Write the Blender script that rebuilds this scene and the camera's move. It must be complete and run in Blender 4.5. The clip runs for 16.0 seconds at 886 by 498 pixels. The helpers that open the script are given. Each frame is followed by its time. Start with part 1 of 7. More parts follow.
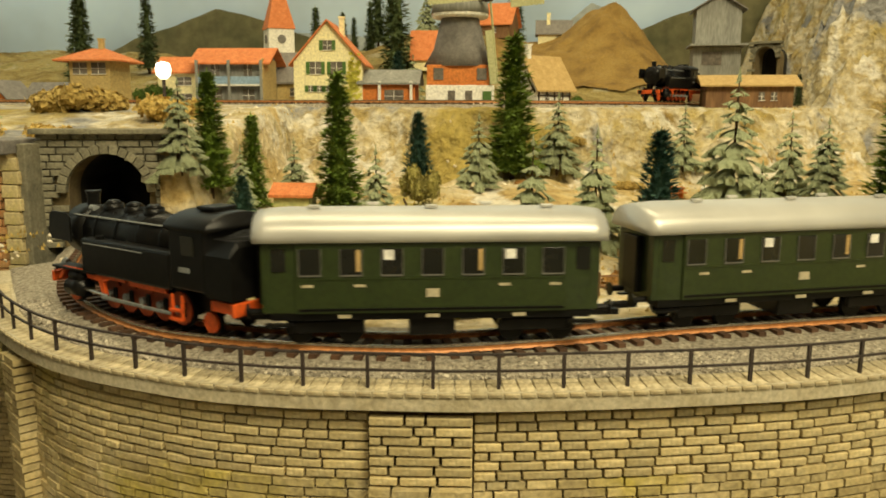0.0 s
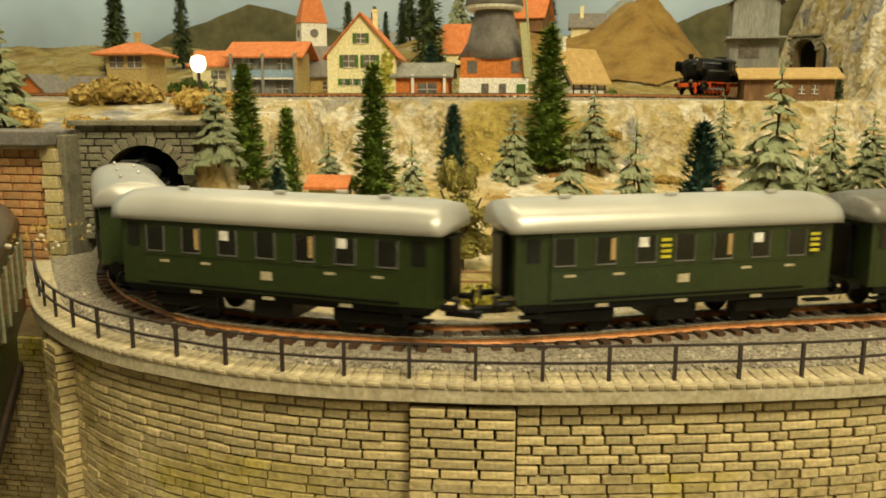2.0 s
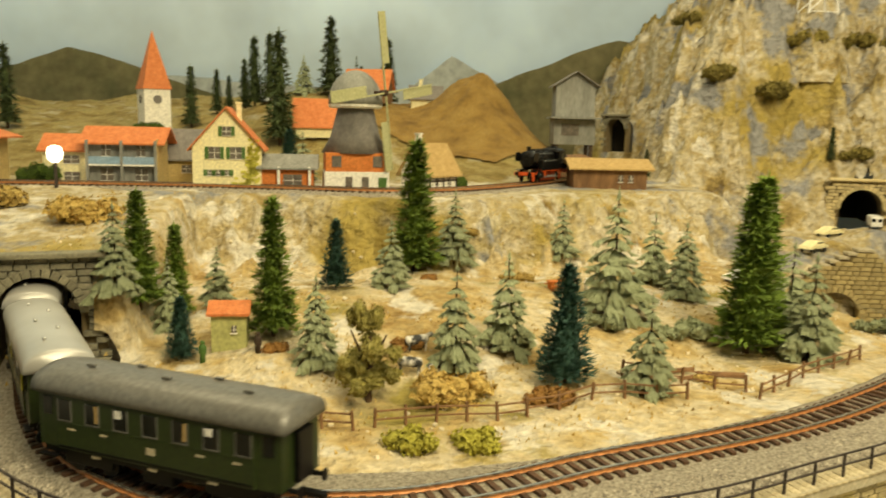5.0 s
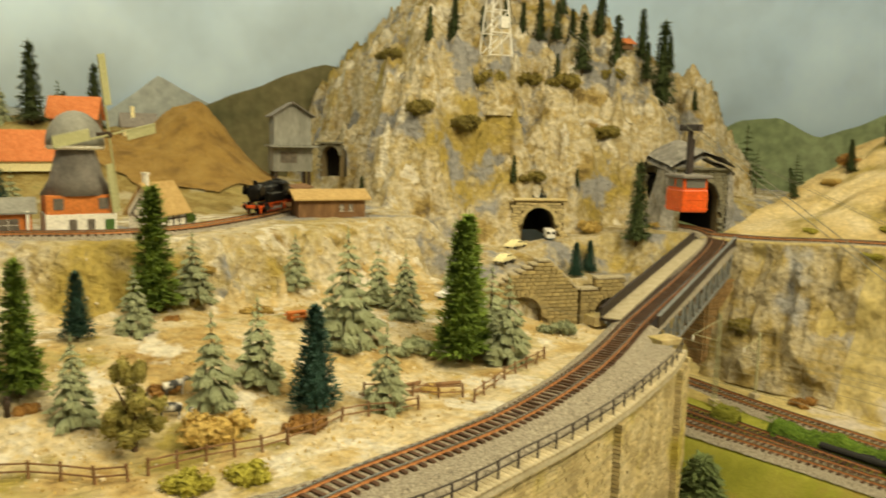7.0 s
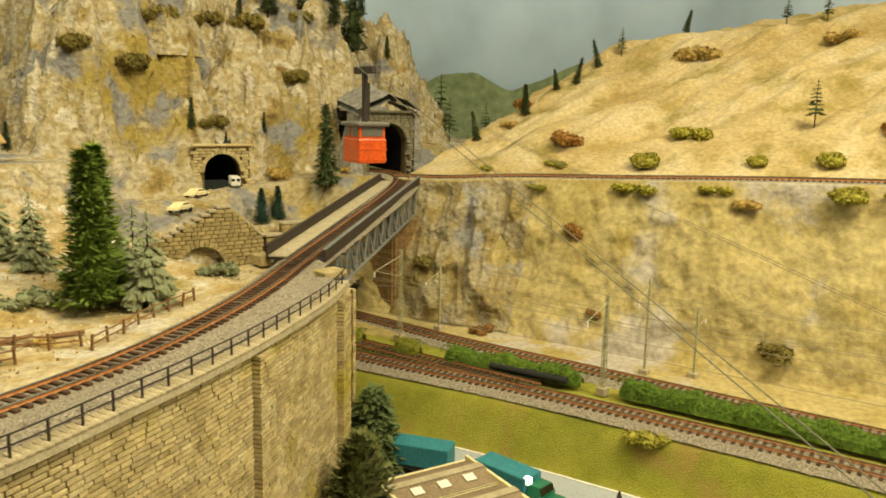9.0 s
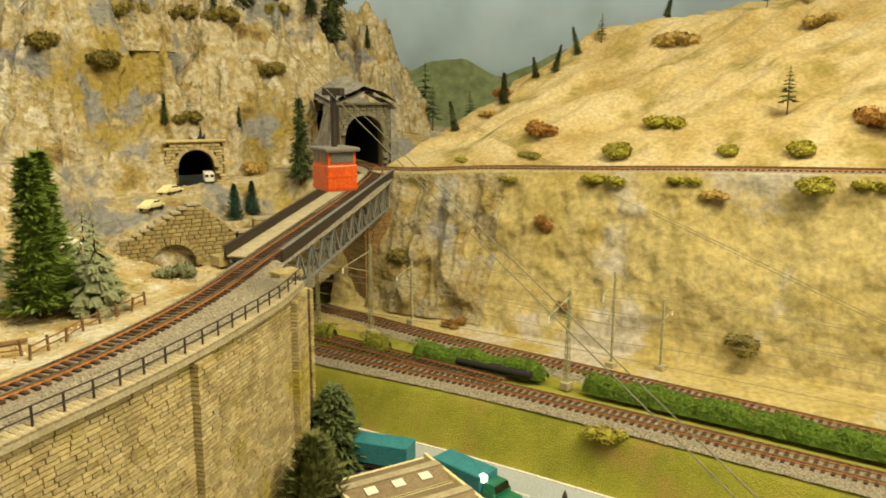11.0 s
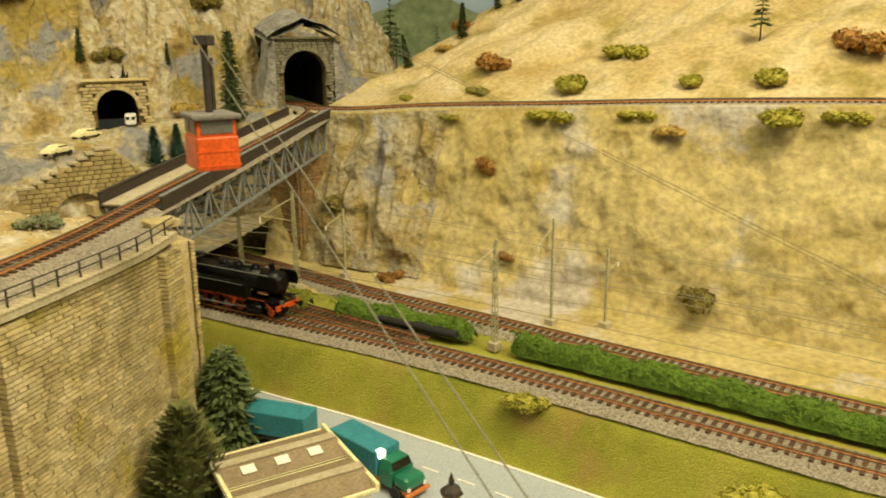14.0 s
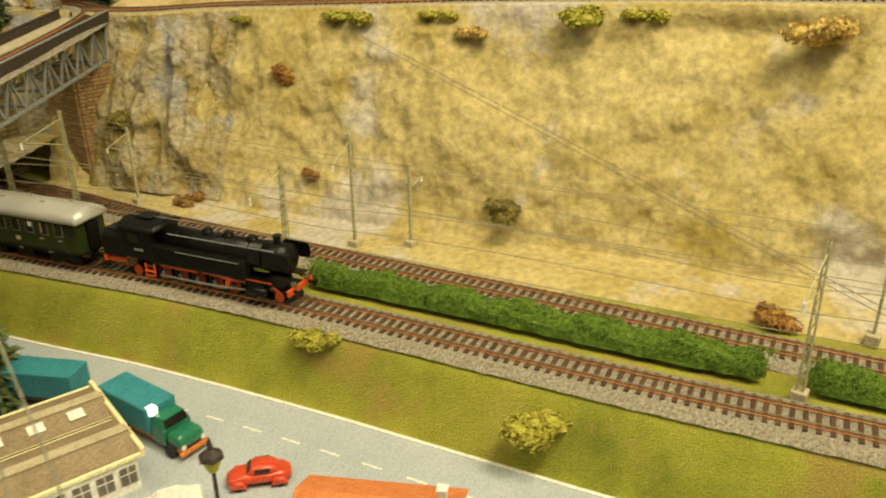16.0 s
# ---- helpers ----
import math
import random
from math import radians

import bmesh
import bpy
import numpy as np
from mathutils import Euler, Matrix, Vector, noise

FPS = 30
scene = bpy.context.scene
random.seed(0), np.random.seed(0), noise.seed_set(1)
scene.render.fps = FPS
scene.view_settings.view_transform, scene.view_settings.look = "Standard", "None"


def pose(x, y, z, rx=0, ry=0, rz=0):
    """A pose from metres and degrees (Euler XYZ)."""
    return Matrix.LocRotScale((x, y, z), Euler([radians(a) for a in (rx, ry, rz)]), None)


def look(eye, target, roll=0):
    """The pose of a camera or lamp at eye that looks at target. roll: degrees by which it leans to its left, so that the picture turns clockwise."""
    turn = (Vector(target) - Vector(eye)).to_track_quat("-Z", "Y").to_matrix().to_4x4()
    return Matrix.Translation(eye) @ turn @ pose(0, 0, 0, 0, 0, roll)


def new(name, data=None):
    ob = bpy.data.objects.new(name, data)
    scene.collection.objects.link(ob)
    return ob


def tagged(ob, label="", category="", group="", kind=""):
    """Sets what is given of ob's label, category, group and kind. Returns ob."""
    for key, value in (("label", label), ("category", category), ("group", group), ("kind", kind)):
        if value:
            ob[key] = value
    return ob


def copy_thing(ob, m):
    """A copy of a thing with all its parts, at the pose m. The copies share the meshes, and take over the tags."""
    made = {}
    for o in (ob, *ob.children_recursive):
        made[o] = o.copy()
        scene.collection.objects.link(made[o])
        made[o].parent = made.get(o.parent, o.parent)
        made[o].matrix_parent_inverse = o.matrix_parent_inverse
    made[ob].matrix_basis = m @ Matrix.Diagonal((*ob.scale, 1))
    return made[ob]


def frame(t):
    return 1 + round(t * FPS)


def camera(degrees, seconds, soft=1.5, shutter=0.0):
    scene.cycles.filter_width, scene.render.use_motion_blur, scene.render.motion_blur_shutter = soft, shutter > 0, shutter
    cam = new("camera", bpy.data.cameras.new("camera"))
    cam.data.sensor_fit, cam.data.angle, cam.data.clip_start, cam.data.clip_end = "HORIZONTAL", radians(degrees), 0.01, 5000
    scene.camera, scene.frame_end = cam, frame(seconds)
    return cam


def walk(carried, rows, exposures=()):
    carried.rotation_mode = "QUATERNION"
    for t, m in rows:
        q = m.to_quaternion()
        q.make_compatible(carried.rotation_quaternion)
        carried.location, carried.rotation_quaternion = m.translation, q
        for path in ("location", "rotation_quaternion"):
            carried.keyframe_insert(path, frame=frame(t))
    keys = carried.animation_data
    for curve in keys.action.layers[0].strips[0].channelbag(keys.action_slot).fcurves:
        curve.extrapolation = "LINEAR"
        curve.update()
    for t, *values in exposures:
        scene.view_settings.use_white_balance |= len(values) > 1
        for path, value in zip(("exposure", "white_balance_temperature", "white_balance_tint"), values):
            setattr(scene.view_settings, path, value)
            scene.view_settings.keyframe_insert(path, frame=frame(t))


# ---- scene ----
cam = camera(58.9, 16.0, 1.8, 0.4)
PATH = [
    (0, (0.11, 0.101, 0.485), (-0.101, 2.059, 0.132), 0.2),
    (0.5, (0.108, 0.105, 0.483), (-0.126, 2.058, 0.122), 0.2),
    (1, (0.108, 0.106, 0.483), (-0.145, 2.056, 0.12), 0.4),
    (1.5, (0.105, 0.105, 0.482), (-0.163, 2.053, 0.116), 0.2),
    (2, (0.104, 0.104, 0.482), (-0.176, 2.051, 0.119), 0.2),
    (2.5, (0.102, 0.103, 0.482), (-0.185, 2.05, 0.124), 0.3),
    (3, (0.1, 0.103, 0.485), (-0.187, 2.05, 0.13), 0.2),
    (3.2, (0.098, 0.104, 0.486), (-0.18, 2.053, 0.137), 0.5),
    (5.3, (0.038, 0.045, 0.583), (0.339, 1.999, 0.28), 1.4),
    (5.5, (0.031, 0.039, 0.591), (0.411, 1.981, 0.299), 1.5),
    (6, (0.005, 0.023, 0.608), (0.586, 1.918, 0.336), 1.5),
    (6.5, (-0.009, 0.008, 0.616), (0.702, 1.858, 0.348), 1.4),
    (7, (0.003, -0.01, 0.611), (0.889, 1.76, 0.323), 1.3),
    (7.5, (0.014, -0.01, 0.607), (1.095, 1.642, 0.286), 1.5),
    (8, (0.036, -0.011, 0.594), (1.291, 1.51, 0.255), 1.6),
    (8.5, (0.061, -0.015, 0.581), (1.424, 1.407, 0.234), 1.5),
    (9, (0.1, -0.027, 0.568), (1.507, 1.35, 0.215), 1.2),
    (9.2, (0.107, -0.025, 0.573), (1.51, 1.354, 0.211), 1.2),
    (11.5, (0.152, -0.073, 0.585), (1.534, 1.315, 0.179), 0.1),
    (12, (0.164, -0.079, 0.578), (1.533, 1.317, 0.157), 0.1),
    (12.5, (0.188, -0.089, 0.574), (1.535, 1.322, 0.134), 0.1),
    (13, (0.219, -0.091, 0.566), (1.542, 1.337, 0.106), 0.2),
    (13.5, (0.247, -0.065, 0.565), (1.55, 1.367, 0.065), -0.5),
    (14, (0.294, -0.067, 0.558), (1.635, 1.322, 0.038), -0.5),
    (14.5, (0.315, -0.068, 0.562), (1.673, 1.296, 0.017), -0.5),
    (15, (0.331, -0.076, 0.567), (1.729, 1.234, -0.008), -0.4),
    (15.3, (0.338, -0.072, 0.565), (1.759, 1.203, -0.03), -0.4),
    (15.5, (0.356, -0.083, 0.571), (1.779, 1.113, -0.167), -0.9),
    (16, (0.399, -0.087, 0.572), (1.876, 1.007, -0.218), -0.6),
]
walk(cam, [(t, look(eye, target, roll)) for t, eye, target, roll in PATH])

# ---------------------------------------------------------------- world and light
world = bpy.data.worlds.new("room_air")
scene.world = world
world.use_nodes = True
world.node_tree.nodes["Background"].inputs[0].default_value = (1.0, 0.88, 0.68, 1)
world.node_tree.nodes["Background"].inputs[1].default_value = 0.30


def ceiling_lamp(x, y, z, sx, sy, watts, tx, ty, tz):
    d = bpy.data.lights.new("room_light", "AREA")
    d.shape, d.size, d.size_y, d.energy, d.color = "RECTANGLE", sx, sy, watts, (1.0, 0.87, 0.53)
    o = new("room_light", d)
    o.matrix_world = look((x, y, z), (tx, ty, tz))
    return o


ceiling_lamp(0.5, -0.4, 1.75, 1.3, 0.25, 21.0, 0.45, 0.6, 0.4)
ceiling_lamp(0.9, -0.65, 1.75, 0.35, 1.2, 24.0, 0.6, 0.5, 0.35)
ceiling_lamp(-0.15, 1.0, 1.95, 1.8, 0.25, 17.0, 0.0, 1.3, 0.5)


# ---------------------------------------------------------------- small tools
class MB:
    """Gathers faces of one mesh."""

    def __init__(self):
        self.v, self.f = [], []

    def add(self, verts, faces, m=None):
        n = len(self.v)
        if m is not None:
            verts = [tuple(m @ Vector(p)) for p in verts]
        self.v.extend(verts)
        self.f.extend([tuple(i + n for i in q) for q in faces])
        return self

    def box(self, x, y, z, sx, sy, sz, m=None, b=0.0):
        vs, fs = chamfer(sx, sy, sz, b)
        return self.add([(p[0] + x, p[1] + y, p[2] + z) for p in vs], fs, m)

    def cyl(self, a, b, r, r2=None, n=10, cap=True):
        a, b = Vector(a), Vector(b)
        r2 = r if r2 is None else r2
        q = (b - a).to_track_quat("Z", "Y")
        vs = []
        for c, rr in ((a, r), (b, r2)):
            for i in range(n):
                t = 2 * math.pi * i / n
                vs.append(tuple(c + q @ Vector((rr * math.cos(t), rr * math.sin(t), 0))))
        fs = [(i, (i + 1) % n, n + (i + 1) % n, n + i) for i in range(n)]
        if cap:
            fs += [tuple(range(n - 1, -1, -1)), tuple(range(n, 2 * n))]
        return self.add(vs, fs)

    def loft(self, rings, close=True, caps=True):
        n = len(rings[0])
        vs = [tuple(p) for r in rings for p in r]
        fs = []
        k = n if close else n - 1
        for j in range(len(rings) - 1):
            for i in range(k):
                fs.append((j * n + i, j * n + (i + 1) % n, (j + 1) * n + (i + 1) % n, (j + 1) * n + i))
        if caps and close:
            fs += [tuple(range(n - 1, -1, -1)), tuple(range((len(rings) - 1) * n, len(rings) * n))]
        return self.add(vs, fs)

    def mesh(self, name, material, smooth=False):
        me = bpy.data.meshes.new(name)
        me.from_pydata(self.v, [], self.f)
        if material:
            me.materials.append(material)
        if smooth:
            me.polygons.foreach_set("use_smooth", [True] * len(me.polygons))
        me.update()
        return me


class MBX(MB):
    """The same, with all lengths along x stretched and radii kept."""

    K = 1.35

    def box(self, x, y, z, sx, sy, sz, m=None, b=0.0):
        return MB.box(self, x * self.K, y, z, sx * self.K, sy, sz, m, b)

    def cyl(self, a, b, r, r2=None, n=10, cap=True):
        return MB.cyl(self, (a[0] * self.K, a[1], a[2]), (b[0] * self.K, b[1], b[2]), r, r2, n, cap)

    def loft(self, rings, close=True, caps=True):
        return MB.loft(self, [[(p[0] * self.K, p[1], p[2]) for p in r] for r in rings], close, caps)


CH = {}


def chamfer(sx, sy, sz, b):
    key = (round(sx, 5), round(sy, 5), round(sz, 5), round(b, 5))
    if key not in CH:
        x, y, z = sx / 2, sy / 2, sz / 2
        if b <= 0:
            vs = [(i, j, k) for k in (-z, z) for i, j in ((-x, -y), (x, -y), (x, y), (-x, y))]
            fs = [(3, 2, 1, 0), (4, 5, 6, 7), (0, 1, 5, 4), (1, 2, 6, 5), (2, 3, 7, 6), (3, 0, 4, 7)]
        else:
            bm = bmesh.new()
            bmesh.ops.create_cube(bm, size=1.0)
            bmesh.ops.scale(bm, vec=(sx, sy, sz), verts=bm.verts)
            bmesh.ops.bevel(bm, geom=list(bm.edges), offset=b, segments=2, profile=0.5, affect="EDGES")
            bm.verts.index_update()
            vs = [tuple(p.co) for p in bm.verts]
            fs = [tuple(p.index for p in q.verts) for q in bm.faces]
            bm.free()
        CH[key] = (vs, fs)
    return CH[key]


def part(name, mb, material, parent=None, label="", smooth=False, m=None):
    me = mb.mesh(name, material, smooth) if isinstance(mb, MB) else mb
    o = new(name, me)
    if parent is not None:
        o.parent = parent
    if m is not None:
        o.matrix_basis = m
    if label:
        tagged(o, label)
    return o


def thing(name, label, category, m=None, group="", kind=""):
    o = new(name)
    o.empty_display_size = 0.01
    if m is not None:
        o.matrix_basis = m
    return tagged(o, label, category, group, kind)


def spline(ctrl, step):
    """Even points along a smooth line through the control points."""
    c = np.array(ctrl, float)
    d = np.r_[0, np.cumsum(np.linalg.norm(np.diff(c, axis=0), axis=1))]
    tang = np.zeros_like(c)
    tang[1:-1] = (c[2:] - c[:-2]) / (d[2:] - d[:-2])[:, None]
    tang[0], tang[-1] = (c[1] - c[0]) / (d[1] - d[0]), (c[-1] - c[-2]) / (d[-1] - d[-2])
    s = np.linspace(0, d[-1], int(d[-1] / 0.002) + 2)
    i = np.clip(np.searchsorted(d, s, side="right") - 1, 0, len(d) - 2)
    h = (d[i + 1] - d[i])[:, None]
    u = ((s - d[i])[:, None]) / h
    p = (2 * u**3 - 3 * u**2 + 1) * c[i] + (u**3 - 2 * u**2 + u) * h * tang[i] + (3 * u**2 - 2 * u**3) * c[i + 1] + (u**3 - u**2) * h * tang[i + 1]
    e = np.r_[0, np.cumsum(np.linalg.norm(np.diff(p, axis=0), axis=1))]
    n = max(2, int(round(e[-1] / step)) + 1)
    w = np.linspace(0, e[-1], n)
    return np.stack([np.interp(w, e, p[:, k]) for k in range(c.shape[1])], 1), e[-1]


def sides(p):
    """Unit normals to the left of a line's course, in the plan."""
    t = np.gradient(p[:, :2], axis=0)
    t /= np.linalg.norm(t, axis=1)[:, None]
    return np.stack([-t[:, 1], t[:, 0]], 1)


def sweep(mb, p, profile, close=True, caps=True):
    """Sweeps a profile of (left, up) along a line."""
    n = sides(p)
    rings = [[(q[0] + k[0] * a, q[1] + k[1] * a, q[2] + b) for a, b in profile] for q, k in zip(p, n)]
    return mb.loft(rings, close, caps)


def along(p, total, s):
    """Place and heading at the length s of a line."""
    e = np.linspace(0, total, len(p))
    q = [float(np.interp(s, e, p[:, k])) for k in range(p.shape[1])]
    a = [float(np.interp(s - 0.004, e, p[:, k])) for k in range(2)]
    b = [float(np.interp(s + 0.004, e, p[:, k])) for k in range(2)]
    return Vector(q), math.degrees(math.atan2(b[1] - a[1], b[0] - a[0]))


def vnoise(x, y, seed=0):
    xi, yi = np.floor(x).astype(np.int64), np.floor(y).astype(np.int64)
    fx, fy = x - xi, y - yi
    fx, fy = fx * fx * (3 - 2 * fx), fy * fy * (3 - 2 * fy)

    def hsh(a, b):
        n = (a * 374761393 + b * 668265263 + seed * 974634777) & 0xFFFFFFFF
        n = ((n ^ (n >> 13)) * 1274126177) & 0xFFFFFFFF
        return ((n ^ (n >> 16)) & 0xFFFF) / 65535.0

    a, b, c, d = hsh(xi, yi), hsh(xi + 1, yi), hsh(xi, yi + 1), hsh(xi + 1, yi + 1)
    return (a + (b - a) * fx) * (1 - fy) + (c + (d - c) * fx) * fy


def fbm(x, y, seed=0, octaves=4):
    t, amp = 0.0, 0.5
    for k in range(octaves):
        t = t + amp * (vnoise(x * 2**k, y * 2**k, seed + k) - 0.5)
        amp *= 0.55
    return t


def smooth(x, a, b):
    t = np.clip((x - a) / (b - a), 0, 1)
    return t * t * (3 - 2 * t)


# ---------------------------------------------------------------- materials
def mat(name, cols, scale=60.0, rough=0.8, metal=0.0, bump=0.2, fine=400.0, dist=0.0006, spots=None, stretch=(1, 1, 1), vary=0.0, coat=0.0, emit=None, island=False, spec=0.5, spots2=None):
    """A procedural surface: two or more colours mixed by noise at two scales, spots of another colour, and a fine relief."""
    m = bpy.data.materials.new(name)
    m.use_nodes = True
    nt = m.node_tree
    nd, ln = nt.nodes, nt.links
    bs = nd["Principled BSDF"]
    bs.inputs["Roughness"].default_value = rough
    bs.inputs["Metallic"].default_value = metal
    bs.inputs["Specular IOR Level"].default_value = spec
    bs.inputs["Coat Weight"].default_value = coat
    tc = nd.new("ShaderNodeTexCoord")
    mp = nd.new("ShaderNodeMapping")
    mp.inputs["Scale"].default_value = stretch
    ln.new(tc.outputs["Object"], mp.inputs[0])
    n1 = nd.new("ShaderNodeTexNoise")
    n1.inputs["Scale"].default_value, n1.inputs["Detail"].default_value, n1.inputs["Roughness"].default_value = scale, 6, 0.62
    ln.new(mp.outputs[0], n1.inputs["Vector"])
    ramp = nd.new("ShaderNodeValToRGB")
    el = ramp.color_ramp.elements
    k = len(cols)
    while len(el) < k:
        el.new(0.5)
    for i, c in enumerate(cols):
        el[i].position = 0.30 + 0.40 * i / max(1, k - 1)
        el[i].color = (*c, 1)
    ln.new(n1.outputs[0], ramp.inputs[0])
    col = ramp.outputs[0]
    n2 = nd.new("ShaderNodeTexNoise")
    n2.inputs["Scale"].default_value, n2.inputs["Detail"].default_value = fine, 4
    ln.new(mp.outputs[0], n2.inputs["Vector"])
    for c, sc, lo, hi in [q for q in (spots2, spots) if q]:
        n3 = nd.new("ShaderNodeTexNoise")
        n3.inputs["Scale"].default_value, n3.inputs["Detail"].default_value, n3.inputs["Roughness"].default_value = sc, 5, 0.6
        ln.new(tc.outputs["Object"], n3.inputs["Vector"])
        mr = nd.new("ShaderNodeMapRange")
        mr.inputs[1].default_value, mr.inputs[2].default_value = lo, hi
        ln.new(n3.outputs[0], mr.inputs[0])
        mx = nd.new("ShaderNodeMix")
        mx.data_type = "RGBA"
        ln.new(mr.outputs[0], mx.inputs[0])
        ln.new(col, mx.inputs[6])
        mx.inputs[7].default_value = (*c, 1)
        col = mx.outputs[2]
    hv = nd.new("ShaderNodeHueSaturation")
    vr = nd.new("ShaderNodeMapRange")
    vr.inputs[3].default_value, vr.inputs[4].default_value = 1 - 0.22, 1 + 0.22
    vr.inputs[1].default_value, vr.inputs[2].default_value = 0.3, 0.7
    ln.new(n2.outputs[0], vr.inputs[0])
    val = vr.outputs[0]
    if vary:
        if island:
            src = nd.new("ShaderNodeNewGeometry").outputs["Random Per Island"]
        else:
            src = nd.new("ShaderNodeObjectInfo").outputs["Random"]
        v2 = nd.new("ShaderNodeMapRange")
        v2.inputs[3].default_value, v2.inputs[4].default_value = 1 - vary, 1 + vary
        ln.new(src, v2.inputs[0])
        mu = nd.new("ShaderNodeMath")
        mu.operation = "MULTIPLY"
        ln.new(val, mu.inputs[0])
        ln.new(v2.outputs[0], mu.inputs[1])
        val = mu.outputs[0]
    ln.new(val, hv.inputs["Value"])
    ln.new(col, hv.inputs["Color"])
    ln.new(hv.outputs[0], bs.inputs["Base Color"])
    if bump:
        bp = nd.new("ShaderNodeBump")
        bp.inputs["Strength"].default_value, bp.inputs["Distance"].default_value = bump, dist
        ad = nd.new("ShaderNodeMath")
        ad.operation = "ADD"
        ln.new(n1.outputs[0], ad.inputs[0])
        ln.new(n2.outputs[0], ad.inputs[1])
        ln.new(ad.outputs[0], bp.inputs["Height"])
        ln.new(bp.outputs[0], bs.inputs["Normal"])
    if emit:
        bs.inputs["Emission Color"].default_value = (*emit[0], 1)
        bs.inputs["Emission Strength"].default_value = emit[1]
    return m


M_ROCK = mat("plaster_rock", [(0.13, 0.085, 0.025), (0.35, 0.26, 0.095), (0.54, 0.48, 0.35), (0.38, 0.295, 0.13), (0.64, 0.60, 0.50), (0.24, 0.155, 0.04)], 12, 0.95, 0, 1.0, 100, 0.009, ((0.26, 0.255, 0.25), 8.5, 0.54, 0.60), spots2=((0.35, 0.265, 0.065), 5.0, 0.54, 0.66))
M_HEATH = mat("brown_heath", [(0.12, 0.085, 0.02), (0.24, 0.17, 0.045), (0.34, 0.27, 0.10), (0.20, 0.17, 0.04)], 22, 0.95, 0, 1.0, 300, 0.004, ((0.40, 0.35, 0.22), 16, 0.58, 0.66))
M_SLOPE = mat("sandy_slope", [(0.27, 0.165, 0.045), (0.45, 0.33, 0.135), (0.56, 0.48, 0.32), (0.40, 0.27, 0.085)], 18, 0.95, 0, 1.0, 150, 0.005, ((0.60, 0.55, 0.44), 20, 0.56, 0.63), spots2=((0.30, 0.24, 0.055), 9, 0.55, 0.64))
M_CLIFF = mat("scattered_cliff", [(0.36, 0.275, 0.080), (0.44, 0.35, 0.135), (0.50, 0.41, 0.19), (0.41, 0.32, 0.105)], 9, 0.95, 0, 0.7, 120, 0.0030, ((0.49, 0.44, 0.375), 7, 0.54, 0.62), spots2=((0.33, 0.255, 0.065), 4.5, 0.57, 0.70))
M_SAND = mat("sandy_hill", [(0.40, 0.28, 0.09), (0.55, 0.43, 0.21), (0.64, 0.55, 0.36)], 8, 0.95, 0, 0.5, 150, 0.0016, ((0.32, 0.25, 0.07), 11, 0.52, 0.66))
M_GRASS = mat("grass_mat", [(0.19, 0.21, 0.018), (0.32, 0.32, 0.035), (0.40, 0.365, 0.06)], 14, 0.95, 0, 0.9, 700, 0.002, ((0.34, 0.26, 0.055), 15, 0.53, 0.66))
M_BALLAST = mat("ballast", [(0.13, 0.11, 0.08), (0.36, 0.315, 0.24), (0.53, 0.475, 0.38)], 420, 0.9, 0, 1.0, 900, 0.002)
M_SLEEPER = mat("sleeper_plastic", [(0.055, 0.028, 0.014), (0.095, 0.046, 0.022)], 200, 0.7, vary=0.25)
M_RAIL = mat("rusty_rail", [(0.40, 0.155, 0.045), (0.55, 0.24, 0.08)], 300, 0.5, 0.2)
M_RAILTOP = mat("rail_head", [(0.45, 0.40, 0.34), (0.6, 0.55, 0.48)], 300, 0.25, 0.9)
M_STONE = mat("cast_stone", [(0.30, 0.23, 0.10), (0.50, 0.40, 0.20), (0.58, 0.49, 0.29)], 45, 0.9, 0, 0.6, 500, 0.0012, ((0.42, 0.34, 0.06), 13, 0.55, 0.68), vary=0.22)
M_STONEJ = mat("cast_stone_joined", [(0.30, 0.23, 0.10), (0.50, 0.40, 0.20), (0.58, 0.49, 0.29)], 45, 0.9, 0, 0.6, 500, 0.0012, ((0.42, 0.34, 0.06), 13, 0.55, 0.68), vary=0.22, island=True)
M_JOINT = mat("dark_joint", [(0.13, 0.095, 0.045), (0.20, 0.15, 0.07)], 90, 0.95)
M_CONCRETE = mat("pale_deck", [(0.38, 0.32, 0.20), (0.52, 0.46, 0.33)], 90, 0.9, 0, 0.4, 500, 0.0008)
M_IRON = mat("dark_iron", [(0.025, 0.018, 0.015), (0.05, 0.035, 0.03)], 200, 0.6)
M_STEEL = mat("grey_steel", [(0.16, 0.17, 0.17), (0.26, 0.27, 0.27)], 120, 0.6, vary=0.1)
M_ROAD = mat("road", [(0.36, 0.40, 0.45), (0.42, 0.46, 0.50)], 20, 0.7, 0, 0.15, 600, 0.0004)
M_WHITE = mat("white_paint", [(0.72, 0.70, 0.66), (0.82, 0.80, 0.75)], 90, 0.6)
M_COACH = mat("coach_green", [(0.018, 0.030, 0.006), (0.026, 0.040, 0.009)], 60, 0.42, 0, 0.05, 500, 0.0002, coat=0.1)
M_ROOFM = mat("coach_roof_silver", [(0.50, 0.49, 0.46), (0.54, 0.53, 0.50)], 12, 0.36, 0.3, 0.0, 14)
M_ROOFD = mat("coach_roof_grey", [(0.15, 0.145, 0.13), (0.18, 0.172, 0.155)], 12, 0.40, 0.2, 0.02)
M_BLACK = mat("loco_black", [(0.003, 0.003, 0.003), (0.008, 0.0075, 0.007)], 120, 0.36, 0, 0.1, spec=0.22)
